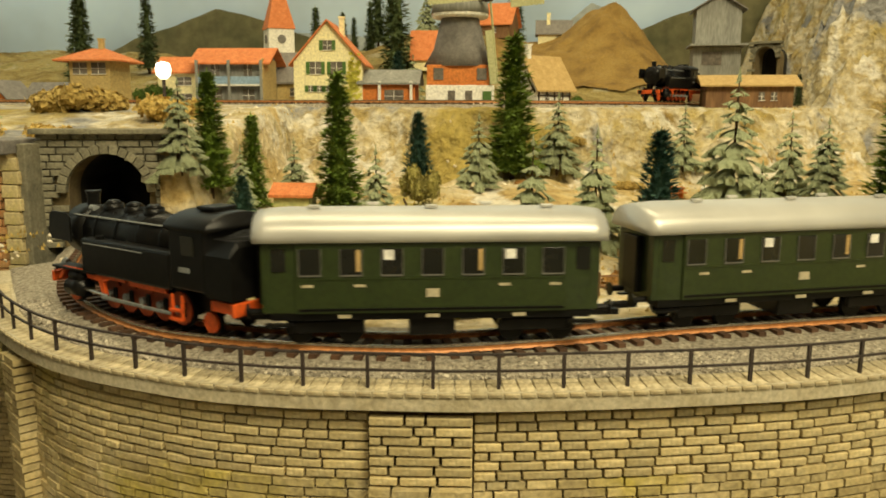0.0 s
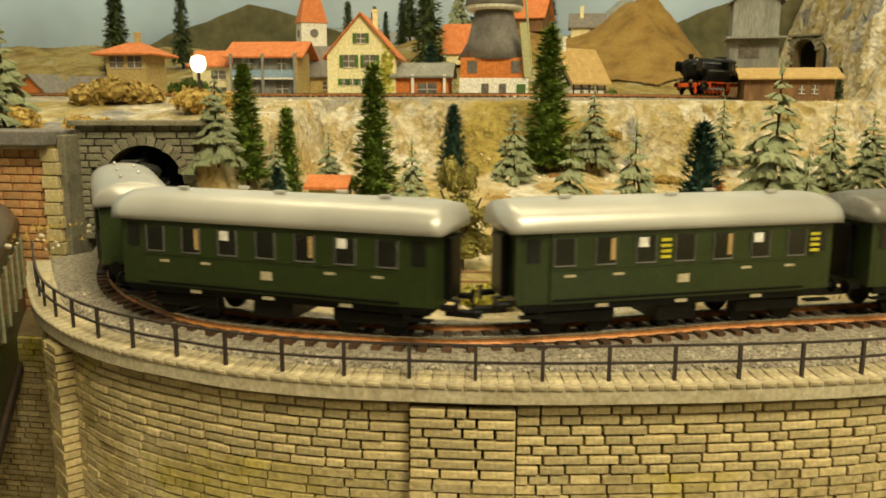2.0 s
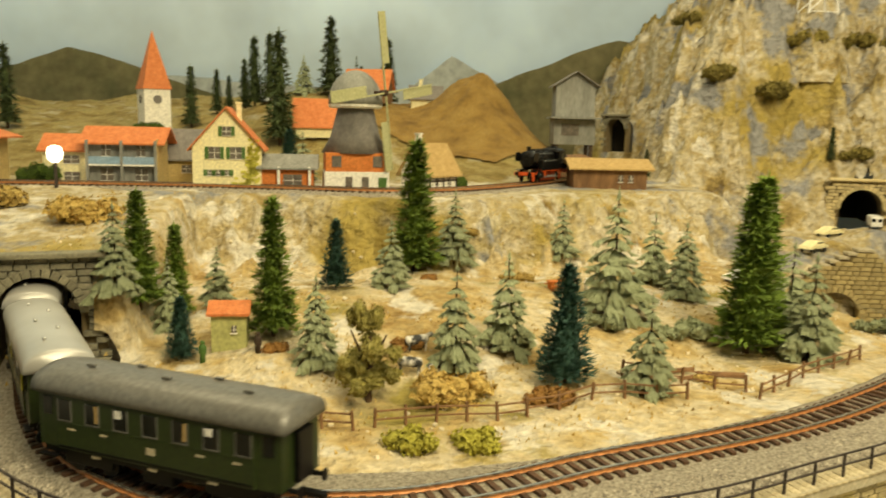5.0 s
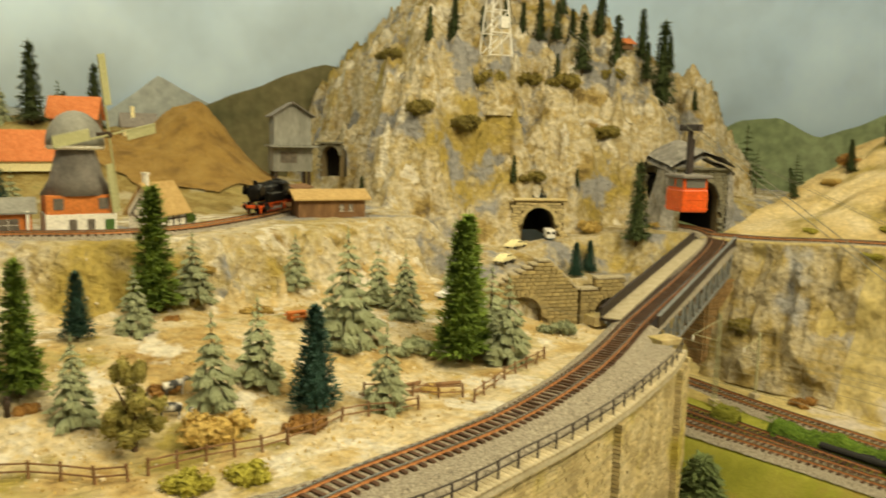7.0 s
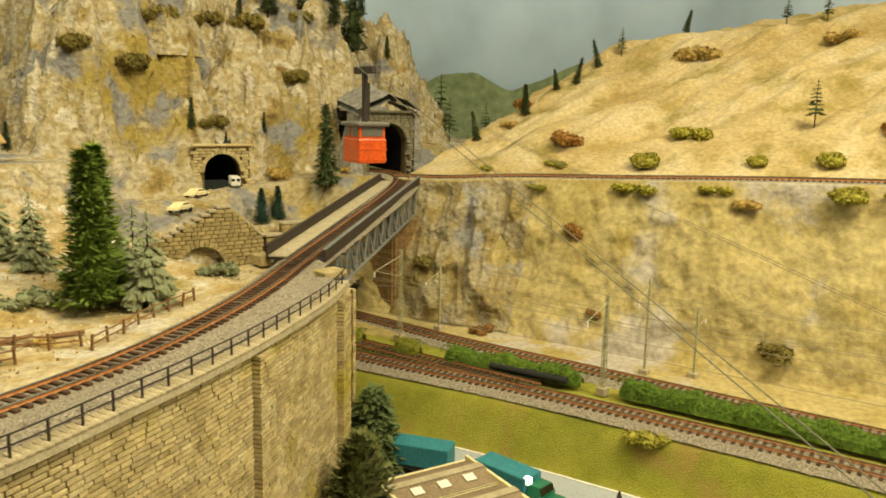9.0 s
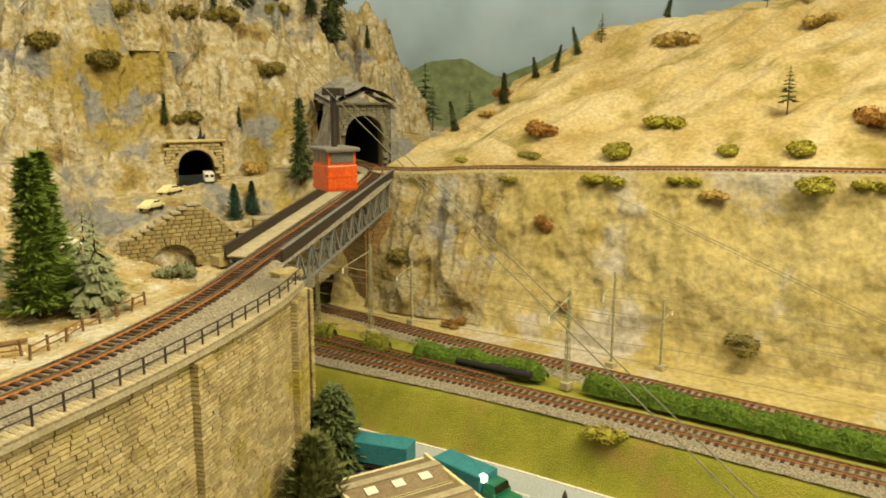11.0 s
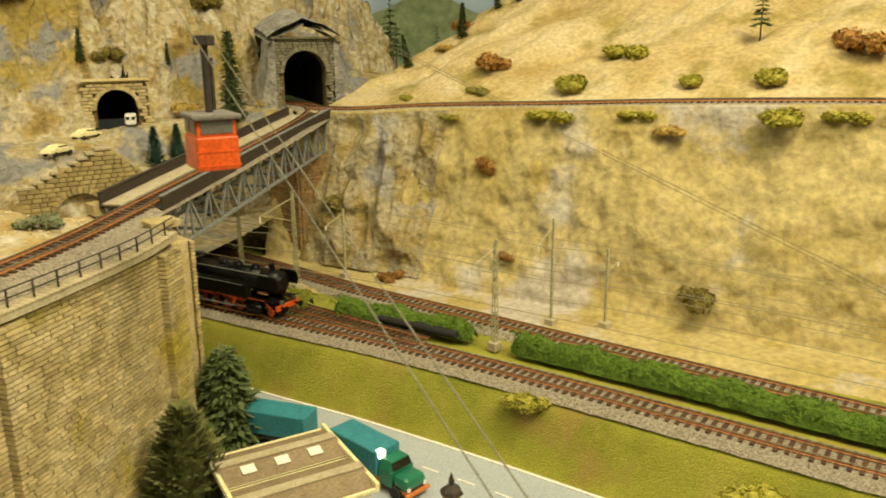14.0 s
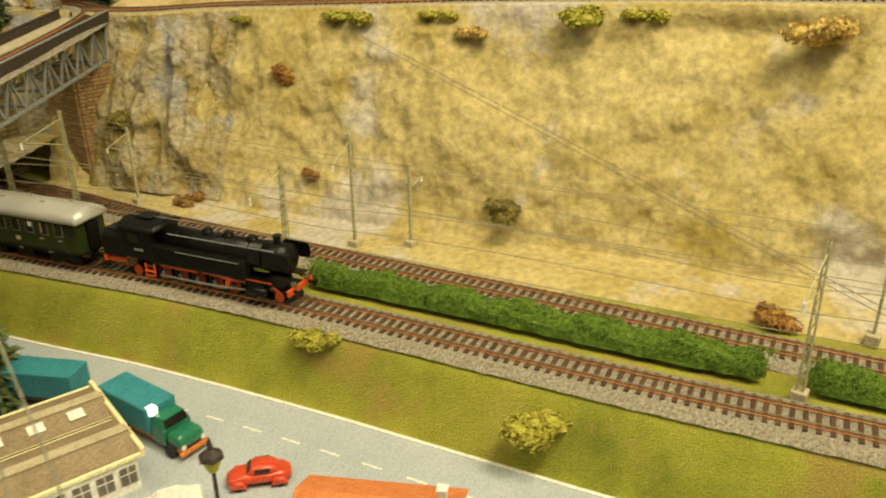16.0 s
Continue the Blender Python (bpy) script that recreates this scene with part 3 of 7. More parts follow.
for i in range(170):
    q, a = along(EP, EL, 0.05 + i * 0.0058)
    if 0.05 + i * 0.0058 < EL - 0.01:
        part("plank", plank, None, VIA, m=pose(q.x - math.sin(radians(a)) * 0.0015, q.y + math.cos(radians(a)) * 0.0015, q.z - 0.0004, 6, 0, a))
part("wall_core", sweep(MB(), EP, [(0.004, -0.24), (0.03, -0.24), (0.03, -0.006), (0.004, -0.006)]), M_JOINT, VIA)

# ---------------------------------------------------------------- train
COACH_L = 0.133


def coach(roof, label, yellow=False, L=COACH_L):
    t = thing("passenger_coach", label, "railway coach", group="coaches of the train")
    W = 0.0165
    w7 = (L - 0.037) / 6
    prof = [(-W, 0.0125), (-W * 1.01, 0.024), (-W * 0.985, 0.0375), (W * 0.985, 0.0375), (W * 1.01, 0.024), (W, 0.0125)]
    ends = [-L / 2, -L / 2 + 0.013, -L / 2 + 0.0131, L / 2 - 0.0131, L / 2 - 0.013, L / 2]
    sc = [0.90, 0.94, 1, 1, 0.94, 0.90]
    part("body", MB().loft([[(x, a * k, b) for a, b in prof] for x, k in zip(ends, sc)]), M_COACH, t, "dark green body")
    rp = [(-W * 1.06, 0.0372)] + [(-W * 1.06 * math.cos(a), 0.0378 + 0.0098 * math.sin(a) ** 0.8) for a in np.linspace(0.12, math.pi - 0.12, 13)] + [(W * 1.06, 0.0372)]
    rings = []
    for x, k, dz in ((-L / 2 - 0.003, 0.97, 0.0012), (-L / 2 + 0.002, 0.99, 0.0005), (-L / 2 + 0.008, 1, 0), (L / 2 - 0.008, 1, 0), (L / 2 - 0.002, 0.99, 0.0005), (L / 2 + 0.003, 0.97, 0.0012)):
        rings.append([(x, a * k, 0.0372 + (b - 0.0372) * (1 - dz * 90)) for a, b in rp])
    part("roof", MB().loft(rings), roof, t, "", True)
    for i in range(5):
        part("roof_vent", MB().box(-0.046 + 0.023 * i, 0.0045 * (-1) ** i, 0.0482, 0.0050, 0.0016, 0.0012, None, 0.0003).cyl((-0.046 + 0.023 * i, 0.0045 * (-1) ** i, 0.0464), (-0.046 + 0.023 * i, 0.0045 * (-1) ** i, 0.0480), 0.0007, n=6), roof, t)
    for side in (-1, 1):
        for i in range(7):
            x = (i - 3) * w7
            part("window", MB().box(x, side * 0.01645, 0.0305, 0.0080, 0.0010, 0.0092, None, 0.0003), M_GLASS, t)
            if i in (1, 4):
                part("blind", MB().box(x + 0.0012, side * 0.01685, 0.0330, 0.0040, 0.0006, 0.0034), M_WHITE, t, "pale half-drawn blind")
            elif i in (2, 5):
                part("curtain", MB().box(x - 0.0028, side * 0.01685, 0.0310, 0.0016, 0.0006, 0.0075), M_TILE_TAN, t, "tan curtain at the window")
            part("window_frame", MB().box(x, side * 0.01665, 0.0258, 0.0086, 0.0010, 0.0005).box(x - 0.0042, side * 0.01665, 0.0305, 0.0003, 0.0009, 0.0092).box(x + 0.0042, side * 0.01665, 0.0305, 0.0003, 0.0009, 0.0092), M_ROOFD, t)
        part("waist_trim", MB().box(0, side * 0.0166, 0.0246, L - 0.028, 0.0006, 0.0006), M_COACH, t)
        part("waist_trim", MB().box(0, side * 0.0166, 0.0138, L - 0.028, 0.0006, 0.0008), M_BLACK, t)
        part("inscription", MB().box(0.0, side * 0.01668, 0.0195, 0.0050, 0.0003, 0.0030), M_CONCRETE, t, "small pale lettering panel")
        for x in (-0.048, -0.028, 0.028, 0.048):
            part("inscription", MB().box(x, side * 0.01668, 0.0222, 0.0045, 0.0003, 0.0009), M_CONCRETE, t, "small pale lettering panel")
        if yellow:
            for x in (-3.5 * w7, 0.5 * w7):
                for z in (0.0275, 0.0295, 0.0315, 0.0335):
                    part("inscription", MB().box(x, side * 0.0170, z, 0.0042, 0.0004, 0.0010), M_TILE_YELLOW, t, "small yellow lettering bars")
        for x in (-L / 2 + 0.0065, L / 2 - 0.0065):
            part("door", MB().box(x, side * 0.0148, 0.0250, 0.0085, 0.0008, 0.0225, None, 0.0003), M_COACH, t)
            part("door_window", MB().box(x, side * 0.0152, 0.0310, 0.0055, 0.0008, 0.0080), M_GLASS, t)
            part("footboard", MB().box(x, side * 0.0160, 0.0085, 0.0110, 0.0030, 0.0008), M_BLACK, t)
        for x in (-0.034, 0.0, 0.034):
            part("solebar_label", MB().box(x, side * 0.0158, 0.0112, 0.0050, 0.0004, 0.0012), M_CONCRETE, t)
    part("underframe", MB().box(0, 0, 0.0112, L - 0.006, 0.0300, 0.0030), M_BLACK, t)
    part("battery_box", MB().box(0, 0, 0.0065, 0.0180, 0.0260, 0.0065, None, 0.0005), M_BLACK, t)
    for x in (-0.042, 0.042):
        b = part("bogie", MB().box(x, 0.0118, 0.0068, 0.0300, 0.0022, 0.0044, None, 0.0004).box(x, -0.0118, 0.0068, 0.0300, 0.0022, 0.0044, None, 0.0004).box(x, 0, 0.0085, 0.010, 0.022, 0.003), M_BLACK, t)
        for dx in (-0.010, 0.010):
            for y in (-0.0085, 0.0085):
                part("wheel", MB().cyl((x + dx, y - 0.0012, 0.0055), (x + dx, y + 0.0012, 0.0055), 0.0055, n=16), M_BLACK, b)
    for e in (-1, 1):
        part("gangway", MB().box(e * (L / 2 + 0.0015), 0, 0.0245, 0.0030, 0.0120, 0.0215, None, 0.0005), M_BLACK, t)
        for y in (-0.0100, 0.0100):
            part("buffer", MB().cyl((e * L / 2, y, 0.0120), (e * (L / 2 + 0.0060), y, 0.0120), 0.0012, n=8).cyl((e * (L / 2 + 0.0060), y, 0.0120), (e * (L / 2 + 0.0068), y, 0.0120), 0.0027, n=12), M_BLACK, t)
        part("coupling", MB().box(e * (L / 2 + 0.006), 0, 0.0080, 0.014, 0.004, 0.002), M_BLACK, t)
    t.scale = (1.0, 1.05, 1.12)
    return t


def loco(label, k):
    """A tank engine in black over red wheels and frames, front towards +x."""
    MBX.K = k
    t = thing("steam_locomotive", label, "steam locomotive")
    part("boiler", MBX().cyl((-0.030, 0, 0.0325), (0.052, 0, 0.0325), 0.0108, n=24), M_BLACK, t, "", True)
    part("smokebox", MBX().cyl((0.050, 0, 0.0325), (0.0665, 0, 0.0325), 0.0113, n=24), M_BLACK, t, "", True)
    part("smokebox_door", MBX().cyl((0.0665, 0, 0.0325), (0.0690, 0, 0.0325), 0.0100, 0.0060, n=24).cyl((0.0688, 0, 0.0325), (0.0700, 0, 0.0325), 0.0012, n=8), M_BLACK, t)
    for x in (-0.014, 0.004, 0.022, 0.040):
        part("boiler_band", MBX().cyl((x, 0, 0.0325), (x + 0.0010, 0, 0.0325), 0.0111, n=24), M_BLACK, t)
    part("chimney", MBX().cyl((0.058, 0, 0.042), (0.058, 0, 0.0490), 0.0029, 0.0031, n=14).cyl((0.058, 0, 0.0490), (0.058, 0, 0.0500), 0.0037, 0.0035, n=14), M_BLACK, t)
    for x in (0.040, 0.022, 0.006):
        part("steam_dome", MBX().cyl((x, 0, 0.0415), (x, 0, 0.0452), 0.0048, 0.0044, n=14).cyl((x, 0, 0.0452), (x, 0, 0.0468), 0.0044, 0.0018, n=14), M_BLACK, t, "", True)
    part("turbo_generator", MBX().cyl((0.048, 0.0045, 0.0428), (0.052, 0.0045, 0.0428), 0.0016, n=10), M_STEEL, t)
    for s in (-1, 1):
        part("pipe", MBX().cyl((-0.020, s * 0.0088, 0.0400), (0.060, s * 0.0088, 0.0400), 0.0005, n=6), M_STEEL, t)
        part("pipe", MBX().cyl((0.030, s * 0.0050, 0.0425), (0.030, s * 0.0112, 0.0300), 0.0006, n=6).cyl((0.012, s * 0.0050, 0.0425), (0.012, s * 0.0112, 0.0310), 0.0006, n=6), M_BLACK, t)
        part("side_tank", MBX().box(0.006, s * 0.0132, 0.0243, 0.072, 0.0070, 0.0152, None, 0.0012), M_BLACK, t)
        part("tank_filler", MBX().cyl((0.030, s * 0.0135, 0.0318), (0.030, s * 0.0135, 0.0332), 0.0019, n=10), M_BLACK, t)
        part("handrail", MBX().cyl((-0.010, s * 0.0172, 0.0300), (0.038, s * 0.0172, 0.0300), 0.0003, n=5), M_STEEL, t)
        part("smoke_deflector", MBX().loft([[(x, s * (0.0140 + 0.0008 * c), z) for x, z in ((0.054, 0.0290), (0.072, 0.0290), (0.0735, 0.0330), (0.0725, 0.0395), (0.070, 0.0415), (0.056, 0.0415), (0.054, 0.0395))] for c in (0, 1)]), M_BLACK, t)
        part("running_board", MBX().box(0.050, s * 0.0128, 0.0172, 0.038, 0.0085, 0.0009), M_BLACK, t)
        part("valance", MBX().box(-0.010, s * 0.0148, 0.0158, 0.028, 0.0010, 0.0022).box(0.018, s * 0.0148, 0.0162, 0.020, 0.0010, 0.0016), M_RED, t, "red frame edge")
        part("valance", MBX().loft([[(x, s * (0.0152 + 0.0008 * c), z) for x, z in ((0.042, 0.0178), (0.060, 0.0178), (0.066, 0.0120), (0.0640, 0.0116), (0.0590, 0.0164), (0.042, 0.0164))] for c in (0, 1)]), M_RED, t, "red sloping front footplate edge")
        part("cylinder", MBX().cyl((0.042, s * 0.0148, 0.0092), (0.056, s * 0.0148, 0.0092), 0.0040, n=16).cyl((0.043, s * 0.0145, 0.0142), (0.055, s * 0.0145, 0.0142), 0.0024, n=14), M_BLACK, t, "", True)
        part("piston_rod", MBX().cyl((0.042, s * 0.0156, 0.0092), (0.022, s * 0.0156, 0.0084), 0.0007, n=6), M_RAILTOP, t)
        part("connecting_rod", MBX().box(0.010, s * 0.0162, 0.0076, 0.034, 0.0008, 0.0014, None, 0.0002), M_STEEL, t)
        part("coupling_rod", MBX().box(0.001, s * 0.0150, 0.0070, 0.054, 0.0008, 0.0013, None, 0.0002), M_STEEL, t)
        part("valve_gear_bracket", MBX().loft([[(x, s * (0.0140 + 0.0016 * c), z) for x, z in ((0.022, 0.0165), (0.040, 0.0165), (0.040, 0.0145), (0.0300, 0.0140), (0.0270, 0.0075), (0.0245, 0.0075), (0.0260, 0.0140), (0.022, 0.0150))] for c in (0, 1)]), M_RED, t)
        part("step", MBX().box(-0.033, s * 0.0165, 0.0060, 0.0080, 0.0022, 0.0010).box(-0.033, s * 0.0165, 0.0095, 0.0080, 0.0022, 0.0008).box(-0.0365, s * 0.0160, 0.0105, 0.0010, 0.0012, 0.0100).box(-0.0295, s * 0.0160, 0.0105, 0.0010, 0.0012, 0.0100), M_RED, t)
        for x in (-0.026, -0.0125, 0.001, 0.0145, 0.028):
            w = part("driving_wheel", MBX().cyl((x, s * 0.0078, 0.0080), (x, s * 0.0100, 0.0080), 0.0068, n=20), M_WHEEL, t, "dull red driving wheel")
            part("hub", MBX().cyl((x, s * 0.0098, 0.0080), (x, s * 0.0122, 0.0080), 0.0016, n=10), M_STEEL, w)
            part("counterweight", MBX().box(x - 0.003, s * 0.0104, 0.0080, 0.0030, 0.0008, 0.0060, None, 0.0003), M_BLACK, w)
            part("tyre", MBX().cyl((x, s * 0.0072, 0.0080), (x, s * 0.0090, 0.0080), 0.0080, n=22), M_BLACK, w)
        for x in (0.0615, -0.048):
            w = part("carrying_wheel", MBX().cyl((x, s * 0.0082, 0.0052), (x, s * 0.0106, 0.0052), 0.0042, n=16), M_RED, t)
            part("tyre", MBX().cyl((x, s * 0.0076, 0.0052), (x, s * 0.0094, 0.0052), 0.0052, n=16), M_BLACK, w)
        part("buffer", MBX().cyl((0.072, s * 0.0100, 0.0120), (0.077, s * 0.0100, 0.0120), 0.0012, n=8).cyl((0.077, s * 0.0100, 0.0120), (0.0778, s * 0.0100, 0.0120), 0.0028, n=14), M_BLACK, t)
        part("headlamp", MBX().cyl((0.0705, s * 0.0085, 0.0170), (0.0735, s * 0.0085, 0.0170), 0.0017, 0.0021, n=10), M_RAILTOP, t)
    part("frame", MBX().box(0.010, 0, 0.0115, 0.122, 0.0120, 0.0060), M_BLACK, t)
    part("buffer_beam", MBX().box(0.0715, 0, 0.0120, 0.0020, 0.0320, 0.0048, None, 0.0004), M_RED, t, "red buffer beam")
    cab = part("cab", MBX().box(-0.0415, 0, 0.0300, 0.025, 0.0325, 0.0240, None, 0.0010), M_BLACK, t)
    part("cab_roof", MBX().loft([[(x, -0.0172 * q * math.cos(a), 0.0412 + 0.0066 * q * math.sin(a)) for a in np.linspace(0, math.pi, 13)] for x, q in ((-0.0560, 0.97), (-0.0545, 1.0), (-0.0275, 1.0), (-0.0260, 0.97))]), M_BLACK, t, "", True)
    part("roof_vent", MBX().box(-0.041, 0, 0.0485, 0.012, 0.012, 0.0016, None, 0.0005), M_BLACK, t)
    for s in (-1, 1):
        part("cab_window", MBX().box(-0.0430, s * 0.0164, 0.0355, 0.0085, 0.0008, 0.0075), M_GLASS, cab)
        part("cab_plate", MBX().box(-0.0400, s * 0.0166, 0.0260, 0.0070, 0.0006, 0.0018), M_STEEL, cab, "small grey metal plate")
    part("bunker", MBX().loft([[(x, y, z) for y, z in ((-0.0160, 0.0170), (-0.0160, 0.0330), (-0.0120, top), (0.0120, top), (0.0160, 0.0330), (0.0160, 0.0170))] for x, top in ((-0.0705, 0.0365), (-0.0690, 0.0385), (-0.0530, 0.0385))]), M_BLACK, t)
    rr = random.Random(4)
    mb = MBX()
    pile = [[(-0.0690 + 0.0022 * i, -0.0115 + 0.0023 * j, 0.0378 + 0.0032 * math.sin(math.pi * i / 7) * math.sin(math.pi * j / 10) + rr.uniform(-0.0004, 0.0009)) for j in range(11)] for i in range(8)]
    part("coal", mb.loft(pile, close=False), M_COAL, t, "heap of black coal")
    part("rear_buffer_beam", MBX().box(-0.0705, 0, 0.0135, 0.0022, 0.0320, 0.0050, None, 0.0004).box(-0.0620, 0.0135, 0.0135, 0.0160, 0.0012, 0.0040).box(-0.0620, -0.0135, 0.0135, 0.0160, 0.0012, 0.0040), M_RED, t, "red rear beam")
    t.scale = (1.0, 1.03, 1.06)
    return t


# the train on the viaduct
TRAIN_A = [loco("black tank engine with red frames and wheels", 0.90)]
for i in range(4):
    TRAIN_A.append(coach(M_ROOFM if i < 2 else M_ROOFD if i == 3 else M_ROOFM, ["dark green coach with silver roof behind the engine", "dark green coach with silver roof", "dark green coach with pale roof and yellow lettering", "dark green end coach with grey roof"][i], i == 2, (0.131, 0.141, 0.138, 0.140)[i]))
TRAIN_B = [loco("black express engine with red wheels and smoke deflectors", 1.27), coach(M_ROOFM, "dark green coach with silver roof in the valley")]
for th in TRAIN_B:
    th.scale = [1.2 * k for k in th.scale]


def ride(p, total, s, back=False, half=0.045):
    """The pose of a vehicle whose middle is at the length s."""
    s = min(max(s, half + 0.01), total - half - 0.01)
    a, _ = along(p, total, s - half)
    b, _ = along(p, total, s + half)
    d = (a - b) if back else (b - a)
    c = (a + b) / 2
    return pose(c.x, c.y, c.z, 0, -math.degrees(math.asin(d.z / d.length)), math.degrees(math.atan2(d.y, d.x)))


def nearest(p, total, x, y):
    return float(np.argmin((p[:, 0] - x) ** 2 + (p[:, 1] - y) ** 2)) / (len(p) - 1) * total


AX, AXL = spline([(-1.1, 1.75, 0.393), (-0.7, 1.6, 0.393), (-0.45, 1.3, 0.393), (-0.32, 1.0, 0.393)] + TRACK_A[:-3] + [(1.075, 1.05, 0.453), (1.10, 1.25, 0.453), (1.0, 1.6, 0.453), (0.8, 1.9, 0.453)], 0.006)
BX, BXL = spline([(0.50, 2.0, 0.238), (0.56, 1.6, 0.238), (0.62, 1.3, 0.238)] + TRACK_B, 0.006)
# lengths along the lines of the middle of each train's engine, time by time
A_ROWS = [(0.0, 0.0), (8.0, -0.96), (9.0, -1.05), (16.0, -1.05)]
A_START = 1.795
A_STEPS = [0.129, 0.290, 0.450, 0.606]
B_ROWS = [(0.0, -0.80), (10.0, -0.80), (11.5, -0.64), (12.5, -0.515), (16.0, 0.0)]
B_END = 1.519
B_STEPS = [0.216]


def lerp(rows, t):
    return float(np.interp(t, [r[0] for r in rows], [r[1] for r in rows]))


def motions():
    times = [0.5 * k for k in range(33)]
    for i, th in enumerate(TRAIN_A):
        off = 0 if i == 0 else A_STEPS[i - 1]
        walk(th, [(t, ride(AX, AXL, A_START + lerp(A_ROWS, t) + off, True)) for t in times])
    walk(CABIN, [(t, pose(*(CABLE_P + CABLE_D * lerp(CABIN_ROWS, t)), 0, 0, -14)) for t in times])
    walk(SAILS, [(t, pose(0.0297, -0.0314, 0.118, 0, 0, 43.4) @ pose(0, 0, 0, 0, 90 * (t - 5.6) - 45, 0)) for t in times])
    for i, th in enumerate(TRAIN_B):
        off = 0 if i == 0 else B_STEPS[i - 1]
        walk(th, [(t, ride(BX, BXL, B_END + lerp(B_ROWS, t) - off)) for t in times])


# ---------------------------------------------------------------- room and backdrop
M_SKY = mat("painted_sky", [(0.52, 0.69, 0.93), (0.58, 0.74, 0.95), (0.66, 0.80, 0.97)], 0.9, 0.95, 0, 0.0, 3)
M_PAINT_HILL = mat("painted_hills", [(0.07, 0.075, 0.035), (0.13, 0.12, 0.06), (0.17, 0.15, 0.08)], 7, 0.95, 0, 0.0, 40)
M_PAINT_GREEN = mat("painted_green_hills", [(0.20, 0.26, 0.13), (0.29, 0.35, 0.20)], 5, 0.95, 0, 0.0, 40)
M_PAINT_FAR = mat("painted_far_peaks", [(0.30, 0.34, 0.35), (0.40, 0.43, 0.43)], 9, 0.95, 0, 0.0, 50)
M_ROOM = mat("room_plaster", [(0.62, 0.56, 0.46), (0.68, 0.62, 0.52)], 2, 0.9, 0, 0.1, 60)

BACK = [(-1.45, -0.2, 0.1), (-1.45, 1.2, 0.1), (-1.42, 1.75, 0.1), (-1.15, 2.12, 0.1), (-0.5, 2.16, 0.1), (0.5, 2.16, 0.1), (1.4, 2.14, 0.1), (1.95, 1.95, 0.1), (2.2, 1.45, 0.1), (2.25, 0.5, 0.1), (2.25, -1.0, 0.1)]
KP, KL = spline(BACK, 0.04)
tagged(part("backdrop", sweep(MB(), KP, [(0, 0), (0, 1.85), (0.03, 1.85), (0.03, 0)]), M_SKY, None, "", True), "pale grey-blue painted sky behind the layout", "backdrop", kind="structure")


def painted_ridge(pts, material, lift):
    """A flat painted outline on the backdrop: (length share, height) along it."""
    mb = MB()
    xs = np.linspace(pts[0][0], pts[-1][0], 90)
    zs = np.interp(xs, [q[0] for q in pts], [q[1] for q in pts]) + 0.03 * fbm(xs * 60, xs * 0 + 3.3, 77)
    e = np.linspace(0, 1, len(KP))
    n = sides(KP)
    rows = []
    for s, z in zip(xs, zs):
        x, y = np.interp(s, e, KP[:, 0]), np.interp(s, e, KP[:, 1])
        nx, ny = np.interp(s, e, n[:, 0]), np.interp(s, e, n[:, 1])
        rows.append([(x - nx * lift, y - ny * lift, 0.2), (x - nx * lift, y - ny * lift, float(z)), (x - nx * (lift - 0.003), y - ny * (lift - 0.003), float(z)), (x - nx * (lift - 0.003), y - ny * (lift - 0.003), 0.2)])
    return part("backdrop_hills", mb.loft(rows), material)


def share(x, y):
    return float(np.argmin((KP[:, 0] - x) ** 2 + (KP[:, 1] - y) ** 2)) / (len(KP) - 1)


S = share
for pts, m_, lift, lab in (
    ([(S(-0.9, 2.14), 0.60), (S(-0.55, 2.16), 0.68), (S(-0.2, 2.16), 0.66), (S(0.0, 2.16), 0.64), (S(0.12, 2.16), 0.66), (S(0.25, 2.16), 0.75), (S(0.4, 2.16), 0.66), (S(0.6, 2.15), 0.62)], M_PAINT_FAR, 0.012, "painted far grey peaks"),
    ([(S(-1.15, 2.12), 0.55), (S(-0.95, 2.14), 0.66), (S(-0.72, 2.15), 0.735), (S(-0.5, 2.16), 0.68), (S(-0.25, 2.16), 0.60), (S(-0.05, 2.16), 0.52)], M_PAINT_HILL, 0.022, "painted dark green mountain"),
    ([(S(0.15, 2.16), 0.55), (S(0.35, 2.16), 0.66), (S(0.52, 2.15), 0.735), (S(0.68, 2.15), 0.80), (S(0.9, 2.15), 0.78), (S(1.1, 2.15), 0.6)], M_PAINT_HILL, 0.03, "painted brown mountain"),
    ([(S(1.6, 2.09), 0.52), (S(1.88, 2.0), 0.60), (S(2.0, 1.87), 0.68), (S(2.06, 1.78), 0.69), (S(2.12, 1.66), 0.63), (S(2.17, 1.55), 0.66), (S(2.20, 1.42), 0.71), (S(2.22, 1.25), 0.68), (S(2.24, 0.9), 0.58), (S(2.25, 0.6), 0.5)], M_PAINT_GREEN, 0.02, "painted pale green hills"),
):
    tagged(painted_ridge(pts, m_, lift), lab, "backdrop", kind="structure")

tagged(part("ceiling", MB().box(0.3, 0.2, 2.43, 6.0, 6.0, 0.06), M_ROOM), "plain room ceiling", "ceiling", kind="structure")
tagged(part("floor", MB().box(0.3, 0.2, -0.83, 6.0, 6.0, 0.06), M_ROOM), "plain room floor", "floor", kind="structure")
for nm, x, y, sx, sy in (("wall_north", 0.3, 3.22, 6.0, 0.06), ("wall_south", 0.3, -2.82, 6.0, 0.06), ("wall_west", -2.72, 0.2, 0.06, 5.98), ("wall_east", 3.32, 0.2, 0.06, 5.98)):
    tagged(part(nm, MB().box(x, y, 0.8, sx, sy, 3.2), M_ROOM), "plain cream room wall", "wall", kind="structure")

# ---------------------------------------------------------------- where things stand
from mathutils.bvhtree import BVHTree


